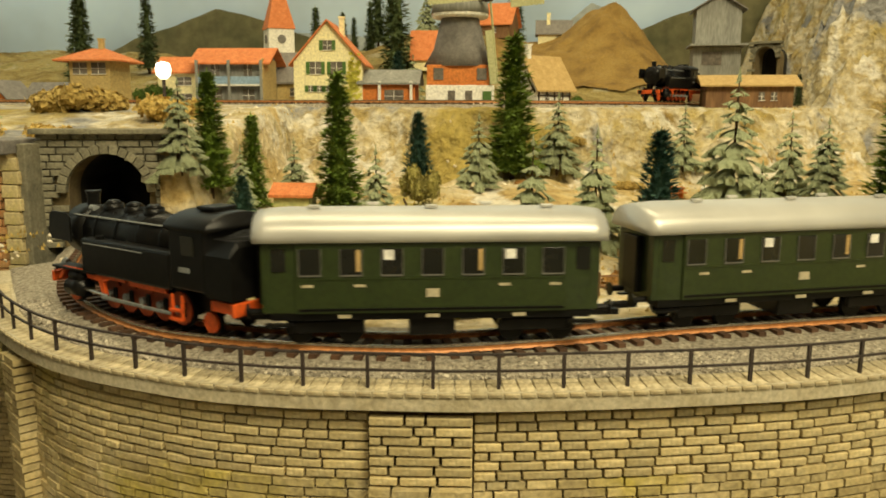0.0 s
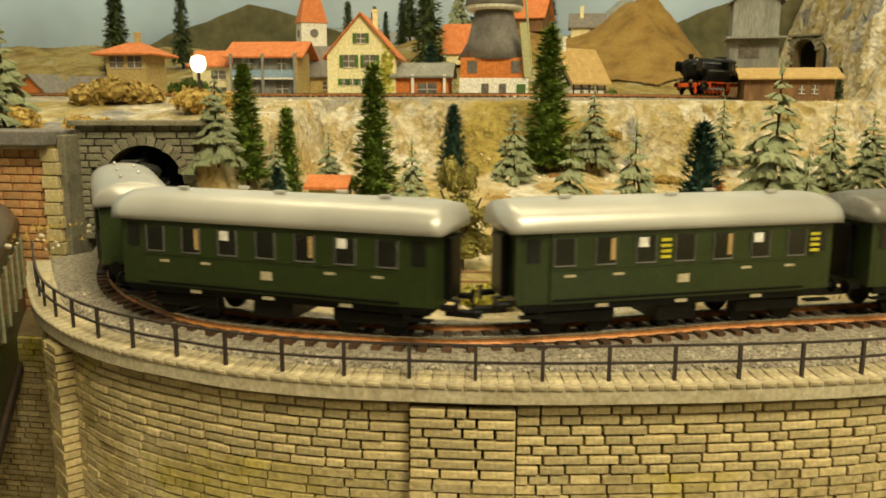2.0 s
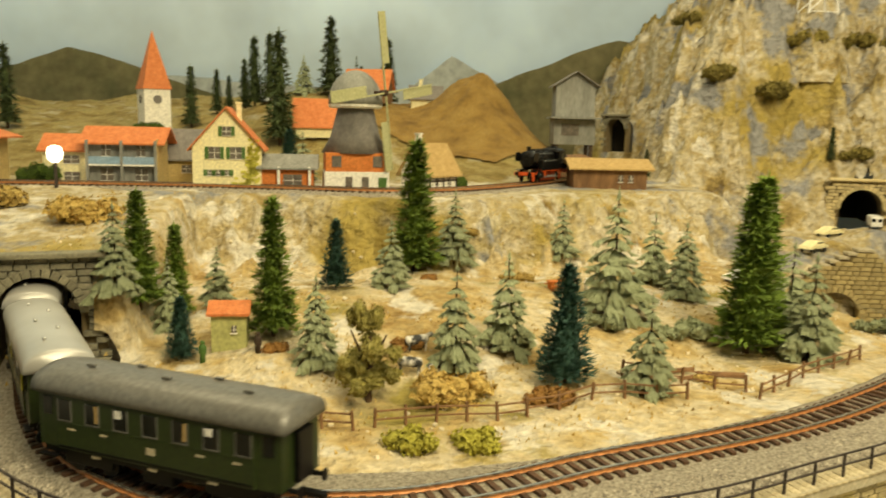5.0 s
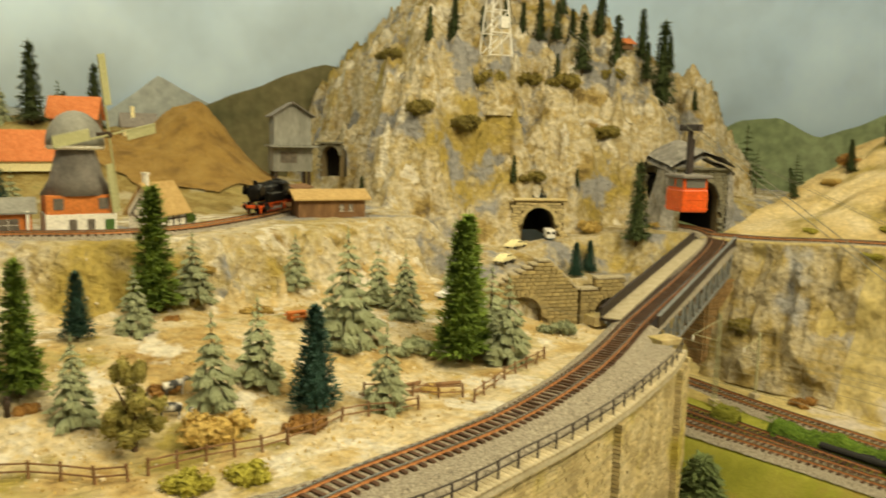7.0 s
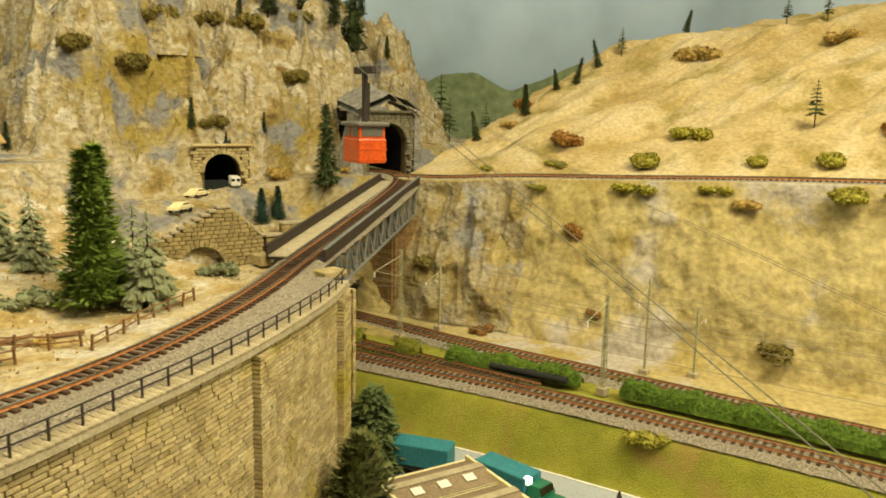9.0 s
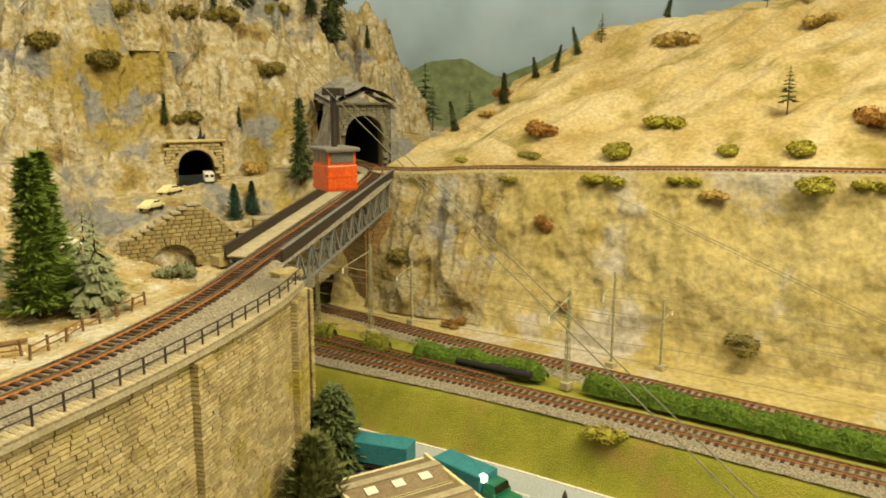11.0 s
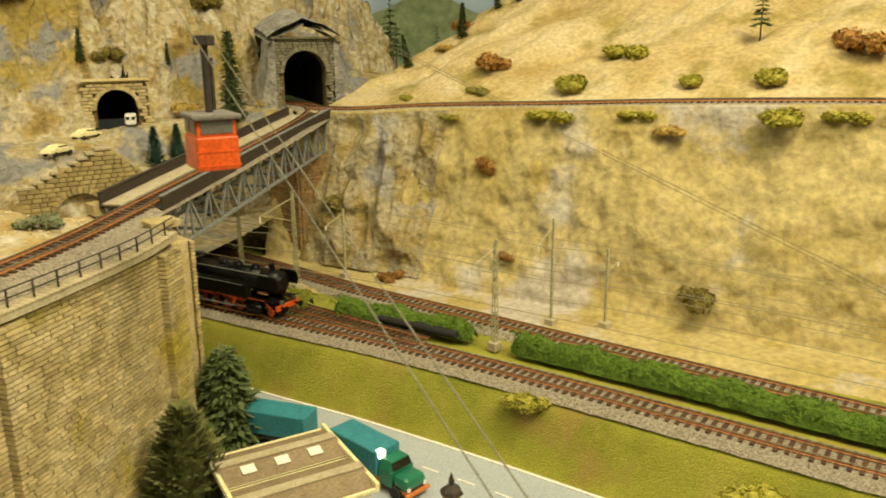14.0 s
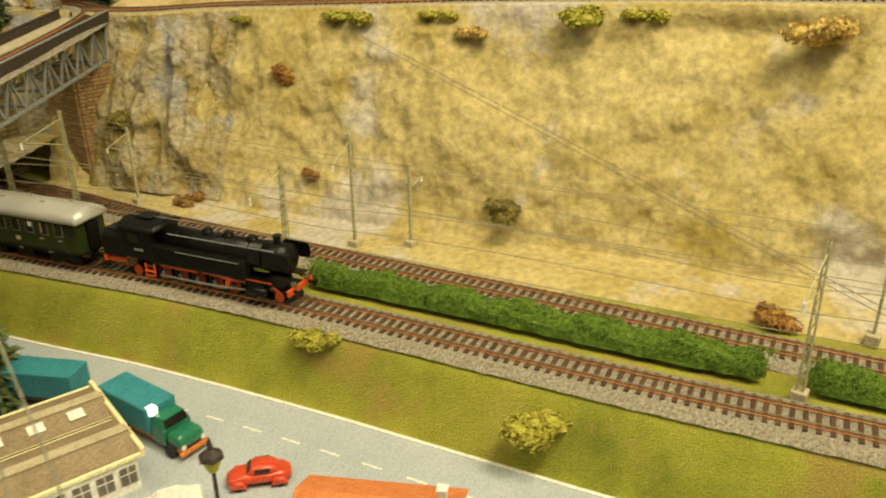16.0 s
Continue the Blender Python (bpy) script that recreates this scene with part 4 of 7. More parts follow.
def bvh(ob):
    me = ob.data
    return BVHTree.FromPolygons([v.co.copy() for v in me.vertices], [tuple(p.vertices) for p in me.polygons])


TREES = [bvh(GROUND), bvh(HILL), bvh(LOW)]


def drop(x, y, which=(0, 1, 2)):
    best = None
    for k in which:
        hit = TREES[k].ray_cast(Vector((x, y, 3.0)), Vector((0, 0, -1)))
        if hit[0] is not None and (best is None or hit[0].z > best):
            best = hit[0].z
    return 0.4 if best is None else best


# ---------------------------------------------------------------- trees and bushes
def layered_crown(rr, tiers, fronds, spread, droop, power=0.9):
    """Ragged, overlapping, drooping fans of needles in separate layers."""
    mb = MB()
    for k in range(tiers):
        u = k / (tiers - 1)
        z = 0.13 + 0.80 * u**0.95 + rr.uniform(-0.012, 0.012)
        r = spread * (1 - u) ** power + 0.022
        n = max(5, int(fronds * (1 - 0.4 * u)))
        a0 = rr.uniform(0, 6.3)
        for i in range(n):
            a = a0 + 2 * math.pi * (i + rr.uniform(-0.22, 0.22)) / n
            L = r * rr.uniform(0.68, 1.15)
            half = math.pi / n * rr.uniform(0.75, 1.15)
            tip = droop * rr.uniform(0.6, 1.35)
            lift = rr.uniform(-0.02, 0.02)
            m = 7
            rings = []
            for f, wd in ((0.06, 0.5), (0.42, 0.85), (0.74, 1.0), (1.0, 0.9)):
                ring_ = []
                for j in range(m):
                    v = 2 * j / (m - 1) - 1
                    tooth = (1 - 0.20 * (j % 2)) * rr.uniform(0.90, 1.10) * (1 - 0.30 * v * v) if f == 1.0 else 1 - 0.12 * v * v * f
                    rad = 0.006 + L * f * tooth
                    b = a + half * wd * v
                    ring_.append((rad * math.cos(b), rad * math.sin(b), z + lift + 0.035 * (1 - u) - tip * L * f**1.6 - 0.22 * L * f * v * v * half + rr.uniform(-0.006, 0.006) * f))
                rings.append(ring_)
            mb.loft(rings, close=False)
    mb.cyl((0, 0, 0.90), (0, 0, 1.0), 0.016, 0.001, 5)
    return mb


def bristle_crown(rr, count, spread, size, rise, power=0.85, wave=0.0):
    """A dense cone of short needle sprigs, pointing outward, over a dark core."""
    mb = MB()
    core = []
    for u in np.linspace(0, 1, 9):
        core.append([(0.62 * (spread * (1 - u) ** power + 0.01) * math.cos(q) * rr.uniform(0.8, 1.1), 0.62 * (spread * (1 - u) ** power + 0.01) * math.sin(q) * rr.uniform(0.8, 1.1), 0.08 + 0.88 * u) for q in np.linspace(0, 2 * math.pi, 10)[:-1]])
    mb.loft(core)
    for _ in range(count):
        u = rr.random() ** 1.35
        a = rr.uniform(0, 2 * math.pi)
        w = 1 + wave * math.sin(u * 46 + 1.5 * math.sin(a * 2))
        r = (spread * (1 - u) ** power * rr.uniform(0.55, 1.0) + 0.012) * w
        z = 0.07 + 0.88 * u + rr.uniform(-0.01, 0.01)
        c, s_ = math.cos(a), math.sin(a)
        e = rise + rr.uniform(-0.45, 0.45)
        d = Vector((c * math.cos(e), s_ * math.cos(e), math.sin(e)))
        side = Vector((-s_, c, rr.uniform(-0.6, 0.6))).normalized()
        o = Vector((c * r, s_ * r, z))
        L, wd = size * rr.uniform(0.7, 1.4), size * 0.26 * rr.uniform(0.7, 1.3)
        p = [o - d * L * 0.35, o + side * wd + d * L * 0.15, o + d * L, o - side * wd + d * L * 0.15]
        mb.add([tuple(q) for q in p], [(0, 1, 2), (0, 2, 3)])
    mb.cyl((0, 0, 0.90), (0, 0, 1.0), 0.012, 0.001, 5)
    return mb


def fir_kind(label, material, seed, make, bare=0.0):
    t = thing("fir_tree", label, "fir tree", group="model firs")
    part("trunk", MB().cyl((0, 0, -0.03), (0, 0, 0.95), 0.018, 0.004, 7), M_BARK, t)
    part("crown", make(random.Random(seed)), material, t, "", False, pose(0, 0, bare) @ Matrix.Diagonal((1, 1, 1 - bare, 1)))
    t.matrix_basis = pose(0, 0, -0.7) @ Matrix.Diagonal((0.1, 0.1, 0.1, 1))
    return t


KINDS = {
    "P": [fir_kind("pale grey-green fir with drooping layered branches", M_FIR_PALE, 10 + i, lambda rr: layered_crown(rr, 9 + i, 9, 0.30, 0.50)) for i in range(4)],
    "D": [fir_kind("bright green slender dense fir", M_FIR_DARK, 20 + i, lambda rr: bristle_crown(rr, 2000, 0.145, 0.048, 0.15, 0.8, 0.18)) for i in range(2)],
    "T": [fir_kind("dark bluish-green bushy fir", M_FIR_TEAL, 30 + i, lambda rr: bristle_crown(rr, 1600, 0.21, 0.050, 0.35, 0.75, 0.10)) for i in range(2)],
    "B": [fir_kind("dark green slender fir", M_FIR_BACK, 40 + i, lambda rr: bristle_crown(rr, 1100, 0.120, 0.048, -0.1, 0.9, 0.20)) for i in range(2)],
    "S": [fir_kind("thin dark fir with bare trunk", M_FIR_BACK, 50 + i, lambda rr: layered_crown(rr, 9, 8, 0.19, 0.30), 0.2) for i in range(2)],
}
FIRST = {}


def plant(kind, x, y, h, z=None, lean=0.0, turn=None):
    rr = random.Random(int(x * 9973 + y * 7919))
    z = drop(x, y) if z is None else z
    src = KINDS[kind][rr.randrange(len(KINDS[kind]))]
    w = h * rr.uniform(0.92, 1.12)
    m = pose(x, y, z - 0.001, 0, lean, rr.uniform(0, 360) if turn is None else turn) @ Matrix.Diagonal((w, w, h, 1))
    if src.name not in FIRST:
        FIRST[src.name] = True
        src.matrix_basis = m
        return src
    o = copy_thing(src, Matrix())
    o.matrix_basis = m
    return o


for row in (
    ("P", -0.141, 0.650, 0.070), ("P", -0.117, 0.705, 0.062), ("T", -0.092, 0.640, 0.050), ("P", -0.084, 0.741, 0.056), ("P", 0.010, 0.613, 0.070), ("P", 0.068, 0.772, 0.066),
    ("P", 0.138, 0.875, 0.080), ("P", 0.113, 0.624, 0.083), ("P", 0.157, 0.652, 0.083), ("T", 0.190, 0.593, 0.092), ("P", 0.244, 0.570, 0.074), ("P", 0.270, 0.738, 0.118),
    ("P", 0.264, 0.911, 0.069), ("P", 0.345, 0.843, 0.077), ("P", 0.361, 0.799, 0.078), ("P", 0.426, 0.714, 0.090), ("P", 0.416, 0.661, 0.092), ("T", 0.018, 0.760, 0.066),
):
    plant(*row)
for row in (("D", -0.135, 0.690, 0.098), ("D", -0.026, 0.659, 0.113), ("D", 0.095, 0.853, 0.142), ("D", 0.369, 0.677, 0.152), ("D", 0.388, 0.700, 0.155), ("D", -0.118, 0.735, 0.085),
            ("T", 0.796, 1.068, 0.062), ("T", 0.844, 1.093, 0.060), ("B", 0.762, 1.224, 0.056), ("P", 0.47, 0.90, 0.05), ("P", -0.36, 0.72, 0.09), ("P", -0.33, 0.66, 0.075)):
    plant(*row)
# behind the village
for row in (("B", -0.268, 1.50, 0.112), ("B", -0.237, 1.573, 0.085), ("B", -0.212, 1.558, 0.072), ("B", -0.16, 1.52, 0.13), ("B", -0.13, 1.50, 0.125), ("B", -0.095, 1.33, 0.185), ("P", -0.07, 1.494, 0.070), ("B", -0.022, 1.466, 0.142),
            ("B", 0.03, 1.60, 0.07), ("B", 0.08, 1.58, 0.13), ("B", -0.19, 1.60, 0.10), ("S", 0.02, 1.63, 0.09), ("T", -0.06, 1.13, 0.075), ("P", -0.045, 1.16, 0.07), ("B", -0.62, 1.35, 0.16), ("B", -0.68, 1.45, 0.18), ("B", -0.58, 1.5, 0.15), ("P", -0.62, 1.02, 0.13), ("P", -0.56, 0.92, 0.10)):
    plant(*row)
# on the mountain
for row in ((0.664, 1.387, 0.073), (0.741, 1.436, 0.106), (0.972, 1.477, 0.105), (1.012, 1.470, 0.090), (0.937, 1.354, 0.060), (1.020, 1.383, 0.132), (1.124, 1.400, 0.149), (1.15, 1.50, 0.10), (1.137, 1.315, 0.086),
            (1.230, 1.370, 0.200), (1.33, 1.37, 0.055), (1.26, 1.48, 0.13), (1.32, 1.45, 0.08), (0.939, 1.085, 0.155), (0.900, 1.217, 0.040), (0.962, 1.532, 0.09), (0.90, 1.50, 0.08), (0.83, 1.48, 0.07), (1.08, 1.55, 0.09), (1.20, 1.56, 0.10), (0.496, 1.304, 0.05), (1.06, 1.48, 0.09)):
    plant("B", *row)
# on the sandy hillside
for row in (("S", 1.56, 1.42, 0.17), ("S", 1.50, 1.33, 0.11), ("S", 1.60, 1.30, 0.10), ("S", 1.52, 1.22, 0.10), ("B", 1.269, 1.028, 0.064), ("B", 1.364, 0.985, 0.070), ("B", 1.442, 0.967, 0.047), ("B", 1.458, 0.933, 0.060),
            ("B", 1.515, 0.916, 0.062), ("S", 1.56, 0.892, 0.061), ("S", 1.355, 0.418, 0.075), ("B", 1.68, 0.815, 0.051), ("S", 1.72, 0.62, 0.06), ("S", 1.74, 0.55, 0.06), ("T", 1.08, 1.10, 0.05)):
    plant(*row, lean=-14 if row[0] == "B" else 0)
# beside the shed on the valley floor
KINDS["V"] = [fir_kind("broad dense dark green conifer on the grass", mat("leafy_fir_needles", [(0.08, 0.12, 0.035), (0.17, 0.23, 0.08), (0.26, 0.32, 0.12)], 180, 0.95, 0, 0.8, 900, 0.001), 65, lambda rr: bristle_crown(rr, 2400, 0.33, 0.085, 0.0, 0.55, 0.20))]
plant("V", 0.636, 0.599, 0.105)
KINDS["L"] = [fir_kind("light green soft fir beside the wall", mat("light_fir_needles", [(0.17, 0.19, 0.055), (0.32, 0.34, 0.12)], 180, 0.95, 0, 0.8, 900, 0.001), 60, lambda rr: bristle_crown(rr, 2000, 0.36, 0.095, 0.7, 0.55, 0.25))]
plant("L", 0.552, 0.520, 0.098)


def bush_mesh(name, rr, material, flat=0.7, leaf=0.085, n=620):
    mb = MB()
    blobs = [(rr.uniform(-0.62, 0.62), rr.uniform(-0.40, 0.40), rr.uniform(0.12, 0.5), rr.uniform(0.22, 0.40)) for _ in range(7)]
    for x, y, z, r in blobs:
        rings = []
        for j in range(6):
            p = math.pi * j / 5
            rings.append([(x + r * 0.85 * math.sin(p) * math.cos(q) * rr.uniform(0.85, 1.1), y + r * 0.85 * math.sin(p) * math.sin(q) * rr.uniform(0.85, 1.1), max(-0.1, (z - r * 0.85 * math.cos(p)) * flat)) for q in np.linspace(0, 2 * math.pi, 9)[:-1]])
        mb.loft(rings)
    for _ in range(n):
        x, y, z, r = blobs[rr.randrange(7)]
        d = Vector((rr.gauss(0, 1), rr.gauss(0, 1), rr.gauss(0, 1))).normalized()
        c = Vector((x, y, z)) + d * r * rr.uniform(0.85, 1.12)
        c.z = max(0.0, c.z) * flat
        q = d.to_track_quat("Z", "Y") @ Euler((rr.uniform(-0.8, 0.8), rr.uniform(-0.8, 0.8), rr.uniform(0, 6))).to_quaternion()
        k = leaf * rr.uniform(0.5, 1.2)
        mb.add([tuple(c + q @ Vector(v)) for v in ((-k, -k * 0.5, 0), (k, -k * 0.4, 0.3 * k), (k * 0.8, k * 0.5, 0), (-k * 0.7, k * 0.6, 0.3 * k))], [(0, 1, 2, 3)])
    return mb.mesh(name, material)


mound = grid("brown_mound", lambda u, v: (0.02 + 0.42 * u, 1.28 + 0.42 * v, ground_height(0.02 + 0.42 * u, 1.28 + 0.42 * v) + 0.004), 110, 110, mat("brown_turf", [(0.16, 0.09, 0.02), (0.28, 0.17, 0.04), (0.34, 0.22, 0.06)], 30, 0.95, 0, 0.9, 500, 0.003), lambda x, y, z: ((x - 0.215) / 0.185) ** 2 + ((y - 1.49) / 0.19) ** 2 + 0.5 * fbm(x * 20, y * 20, 66) < 1)
tagged(mound, "golden brown grassy mound behind the village", "mound", kind="structure")
BUSH = {}
for key, m_ in (("hea", mat("dark_olive_foam", [(0.14, 0.11, 0.02), (0.26, 0.21, 0.045), (0.36, 0.30, 0.09)], 9, 0.95, 0, 0.5, 40, 0.03, vary=0.2)), ("ol", M_TURF_OLIVE), ("br", M_TURF_BROWN), ("tan", M_TURF_TAN), ("gr", M_FIR_PALE)):
    BUSH[key] = [bush_mesh("bush", random.Random(70 + i + ord(key[0])), m_) for i in range(2)]
BUSH_LABEL = {"hea": "dark olive-brown foam shrub", "ol": "olive-green foam bush", "br": "rusty brown foam bush", "tan": "tan dry foam bush", "gr": "grey-green low bush"}


def bush(key, x, y, w, z=None, h=0.9, tilt=0.0):
    rr = random.Random(int(x * 8887 + y * 6661))
    z = drop(x, y) if z is None else z
    o = new("bush", BUSH[key][rr.randrange(2)])
    tagged(o, BUSH_LABEL[key] + (" on the slope" if z > 0.3 else " in the grass"), "bush", "foam bushes")
    o.matrix_basis = pose(x, y, z - 0.001, tilt, 0, rr.uniform(-25, 25) + (70 if x > 1 else 0)) @ Matrix.Diagonal((w / 2, w / 2, w / 2 * h, 1))
    return o


for row in (("br", -0.022, 0.637, 0.030), ("br", 0.077, 0.644, 0.032), ("tan", 0.108, 0.566, 0.075), ("br", 0.174, 0.562, 0.050), ("ol", 0.072, 0.487, 0.050), ("ol", 0.112, 0.490, 0.052), ("gr", 0.257, 0.715, 0.05), ("gr", 0.326, 0.705, 0.062),
            ("gr", 0.528, 0.728, 0.055), ("tan", 0.307, 0.612, 0.03), ("br", 0.106, 0.812, 0.025), ("tan", 0.16, 0.895, 0.03), ("tan", 0.20, 0.84, 0.04), ("tan", -0.325, 0.829, 0.10), ("tan", -0.21, 0.80, 0.085), ("tan", -0.36, 0.70, 0.09), ("tan", -0.27, 0.70, 0.05)):
    bush(*row)
for row in (("hea", 0.632, 1.50, 0.07), ("hea", 0.771, 1.335, 0.085), ("hea", 0.812, 1.235, 0.062), ("hea", 0.953, 1.348, 0.09), ("tan", 0.905, 1.17, 0.070), ("hea", 0.597, 1.288, 0.085), ("hea", 1.017, 1.291, 0.085), ("hea", 1.24, 1.30, 0.08), ("tan", 1.02, 1.12, 0.05), ("hea", 0.69, 1.29, 0.09), ("hea", 0.90, 1.40, 0.085), ("hea", 1.08, 1.36, 0.08)):
    bush(*row, h=1.1)
for row in (("tan", 1.575, 0.728, 0.085), ("tan", 1.672, 0.496, 0.07), ("br", 1.40, 1.02, 0.06), ("br", 1.219, 0.779, 0.068), ("ol", 1.290, 0.582, 0.078), ("tan", 1.331, 1.0, 0.04), ("ol", 1.158, 0.752, 0.046), ("ol", 1.200, 0.611, 0.07), ("ol", 1.120, 0.87, 0.032),
            ("ol", 1.244, 0.453, 0.046), ("ol", 1.273, 0.361, 0.060), ("br", 1.35, 0.28, 0.08), ("ol", 1.29, 0.2, 0.05), ("ol", 1.33, 0.05, 0.06)):
    bush(row[0], row[1], row[2], row[3] * 1.2, h=0.95)
for key, x, y, z, w, h in (("ol", 1.066, 0.722, 0.449, 0.040, 0.7), ("ol", 1.102, 0.567, 0.455, 0.066, 0.7), ("ol", 1.135, 0.459, 0.462, 0.048, 0.7), ("tan", 1.140, 0.418, 0.445, 0.036, 0.9), ("ol", 1.180, 0.305, 0.462, 0.070, 0.8), ("ol", 1.20, 0.24, 0.468, 0.05, 0.8),
                           ("br", 1.060, 0.645, 0.385, 0.036, 2.0), ("br", 1.034, 0.585, 0.280, 0.028, 1.0), ("hea", 1.090, 0.345, 0.262, 0.055, 1.0), ("hea", 0.970, 0.865, 0.315, 0.055, 1.2), ("br", 1.070, 0.045, 0.233, 0.050, 0.8), ("br", 0.965, 0.735, 0.233, 0.036, 1.0), ("tan", 1.225, 0.08, 0.455, 0.065, 1.0)):
    bush(key, x, y, w * 1.25, z, h)
for row in (("ol", 0.852, 0.165, 0.10), ("ol", 0.822, 0.370, 0.07), ("br", 0.70, 0.68, 0.02)):
    bush(*row, h=0.7)
# ---------------------------------------------------------------- masonry
BLOCKS = {}


def block(length, height, depth=0.004):
    key = (round(length, 4), round(height, 4))
    if key not in BLOCKS:
        BLOCKS[key] = MB().box(0, 0, 0, length - 0.0009, depth, height - 0.0009, None, 0.0004).mesh("stone_block", M_STONE)
    return BLOCKS[key]


def s_near(x, y):
    return float(np.argmin((EP[:, 0] - x) ** 2 + (EP[:, 1] - y) ** 2)) / (len(EP) - 1) * EL


PILLARS = [(s_near(-0.105, 0.43), 0.009), (s_near(0.073, 0.368), 0.019), (s_near(0.43, 0.482), 0.013), (s_near(0.585, 0.594), 0.016)]
rr = random.Random(11)
rest = MB()
count = 0
course = 0.0038
LENS = [0.0075, 0.0095, 0.0115, 0.014, 0.0165]
lo, hi = s_near(-0.08, 0.41), s_near(0.26, 0.40)
spans = []
prev = 0.0
for c, w in PILLARS:
    spans += [(prev, c - w, 0.0), (c - w, min(c + w, EL), 0.0045)]
    prev = min(c + w, EL)
spans.append((prev, EL, 0.0))
for k in range(55):
    z = 0.3765 - course * (k + 0.5)
    for a0, a1, pil in spans:
        s = a0
        first = True
        while s < a1 - 0.001:
            L = LENS[rr.randrange(5)] * (rr.uniform(0.5, 1) if first else 1)
            first = False
            if a1 - s - L < 0.007:
                L = a1 - s
            mid = s + L / 2
            q, a = along(EP, EL, mid)
            nx, ny = -math.sin(radians(a)), math.cos(radians(a))
            off = 0.0035 - pil - rr.uniform(0, 0.0010)
            m = pose(q.x + nx * off, q.y + ny * off, z, rr.uniform(-1.2, 1.2), rr.uniform(-0.6, 0.6), a)
            if k < 7 and lo < mid < hi and count < 290:
                part("stone_block", block(L, course), None, VIA, m=m)
                count += 1
            else:
                vs, fs = chamfer(L - 0.0009, 0.004 if pil == 0 else 0.009, course - 0.0009, 0)
                rest.add(vs, fs, m)
            s += L
tagged(part("masonry", rest, M_STONEJ, VIA), kind="stuff")

RAILING = thing("railing", "dark brown iron railing along the viaduct edge", "railing")
step = 0.0235
for i in range(int(EL / step)):
    q, a = along(EP, EL, (i + 0.5) * step)
    part("post", MB().box(0, 0, 0.0065, 0.0012, 0.0012, 0.0135), M_IRON, RAILING, m=pose(q.x, q.y, q.z, 0, 0, a))
for h in (0.0068, 0.0130):
    part("handrail", sweep(MB(), EP, [(-0.0005, h - 0.0004), (0.0005, h - 0.0004), (0.0005, h + 0.0004), (-0.0005, h + 0.0004)]), M_IRON, RAILING)


def portal(name, label, m, aw, ah, ww, wh, deep=0.16, brick=None, gable=0.0, course=0.0052, dark=True):
    """A stone tunnel portal whose front looks along -y: an arch in a block wall, voussoirs, a coping and the tube behind."""
    t = thing(name, label, "tunnel portal", m, kind="structure")
    mk = brick or M_STONE
    r = aw / 2
    spring = ah - r
    arch = [(-r, 0)] + [(-r * math.cos(a), spring + r * math.sin(a)) for a in np.linspace(0, math.pi, 19)] + [(r, 0)]
    outer = []
    for x, z in arch:
        if abs(x) >= r - 1e-6 and z < spring:
            outer.append((math.copysign(ww / 2, x), 0))
        else:
            k = min(ww / 2 / max(abs(x), 1e-6), (wh - 0.0) / max(z, 1e-6)) if z > 0 else ww / 2 / max(abs(x), 1e-6)
            ox, oz = x * k, z * k
            outer.append((max(-ww / 2, min(ww / 2, ox)), min(wh, oz)))
    mb = MB()
    n = len(arch)
    vs = [(x, 0.004, z) for x, z in arch] + [(x, 0.004, z) for x, z in outer]
    fs = [(i, i + 1, n + i + 1, n + i) for i in range(n - 1)]
    mb.add(vs, fs)
    core = MB()
    core.add(vs, fs)
    core.loft([[(x, y, z) for x, z in arch] for y in (0.004, 0.03)], close=False)
    part("wall_core", core, M_JOINT, t)
    rr = random.Random(len(name))
    i = 0
    k = 0
    while k * course < wh + gable:
        x = -ww / 2 - rr.uniform(0, 0.006)
        z = (k + 0.5) * course
        while x < ww / 2:
            L = rr.choice((0.009, 0.012, 0.015))
            c = x + L / 2
            top = wh + gable * (1 - abs(c) / (ww / 2))
            inside = abs(c) < r + 0.004 and (z < spring or math.hypot(c, z - spring) < r + 0.004)
            if not inside and z < top and abs(c) < ww / 2:
                part("stone_block", brick_mesh(L, course, mk), None, t, m=pose(c, 0.001 - rr.uniform(0, 0.001), z))
            x += L
        k += 1
    vb = MB().box(0, 0, 0, 0.0058, 0.007, 0.0065, None, 0.0005).mesh("voussoir", M_STONE if mk is not M_STONE_GREY else M_STONE_GREY)
    nv = max(9, int(math.pi * (r + 0.003) / 0.0064))
    for j in range(nv):
        a = math.pi * (j + 0.5) / nv
        part("voussoir", vb, None, t, m=pose(-(r + 0.0032) * math.cos(a), -0.0005, spring + (r + 0.0032) * math.sin(a), 0, math.degrees(a) - 90, 0))
    if gable == 0:
        part("coping", MB().box(0, -0.001, wh + 0.002, ww + 0.006, 0.014, 0.004, None, 0.0008), mk if mk is M_STONE_GREY else M_STONE, t)
    # Tube and closed end are coloured near-black, painting in the tunnel's shade.
    part("tunnel_lining", MB().loft([[(x, y, z) for x, z in arch] for y in (0.03, 0.03 + deep)], close=False).add([(x, 0.03 + deep, z) for x, z in arch], [tuple(range(n))]), M_TUNNEL_SHADE, t)
    return t


BM = {}


def brick_mesh(L, h, material):
    key = (L, h, material.name)
    if key not in BM:
        BM[key] = MB().box(0, 0, 0, L - 0.0009, 0.005, h - 0.0009, None, 0.0004).mesh("stone_block", material)
    return BM[key]


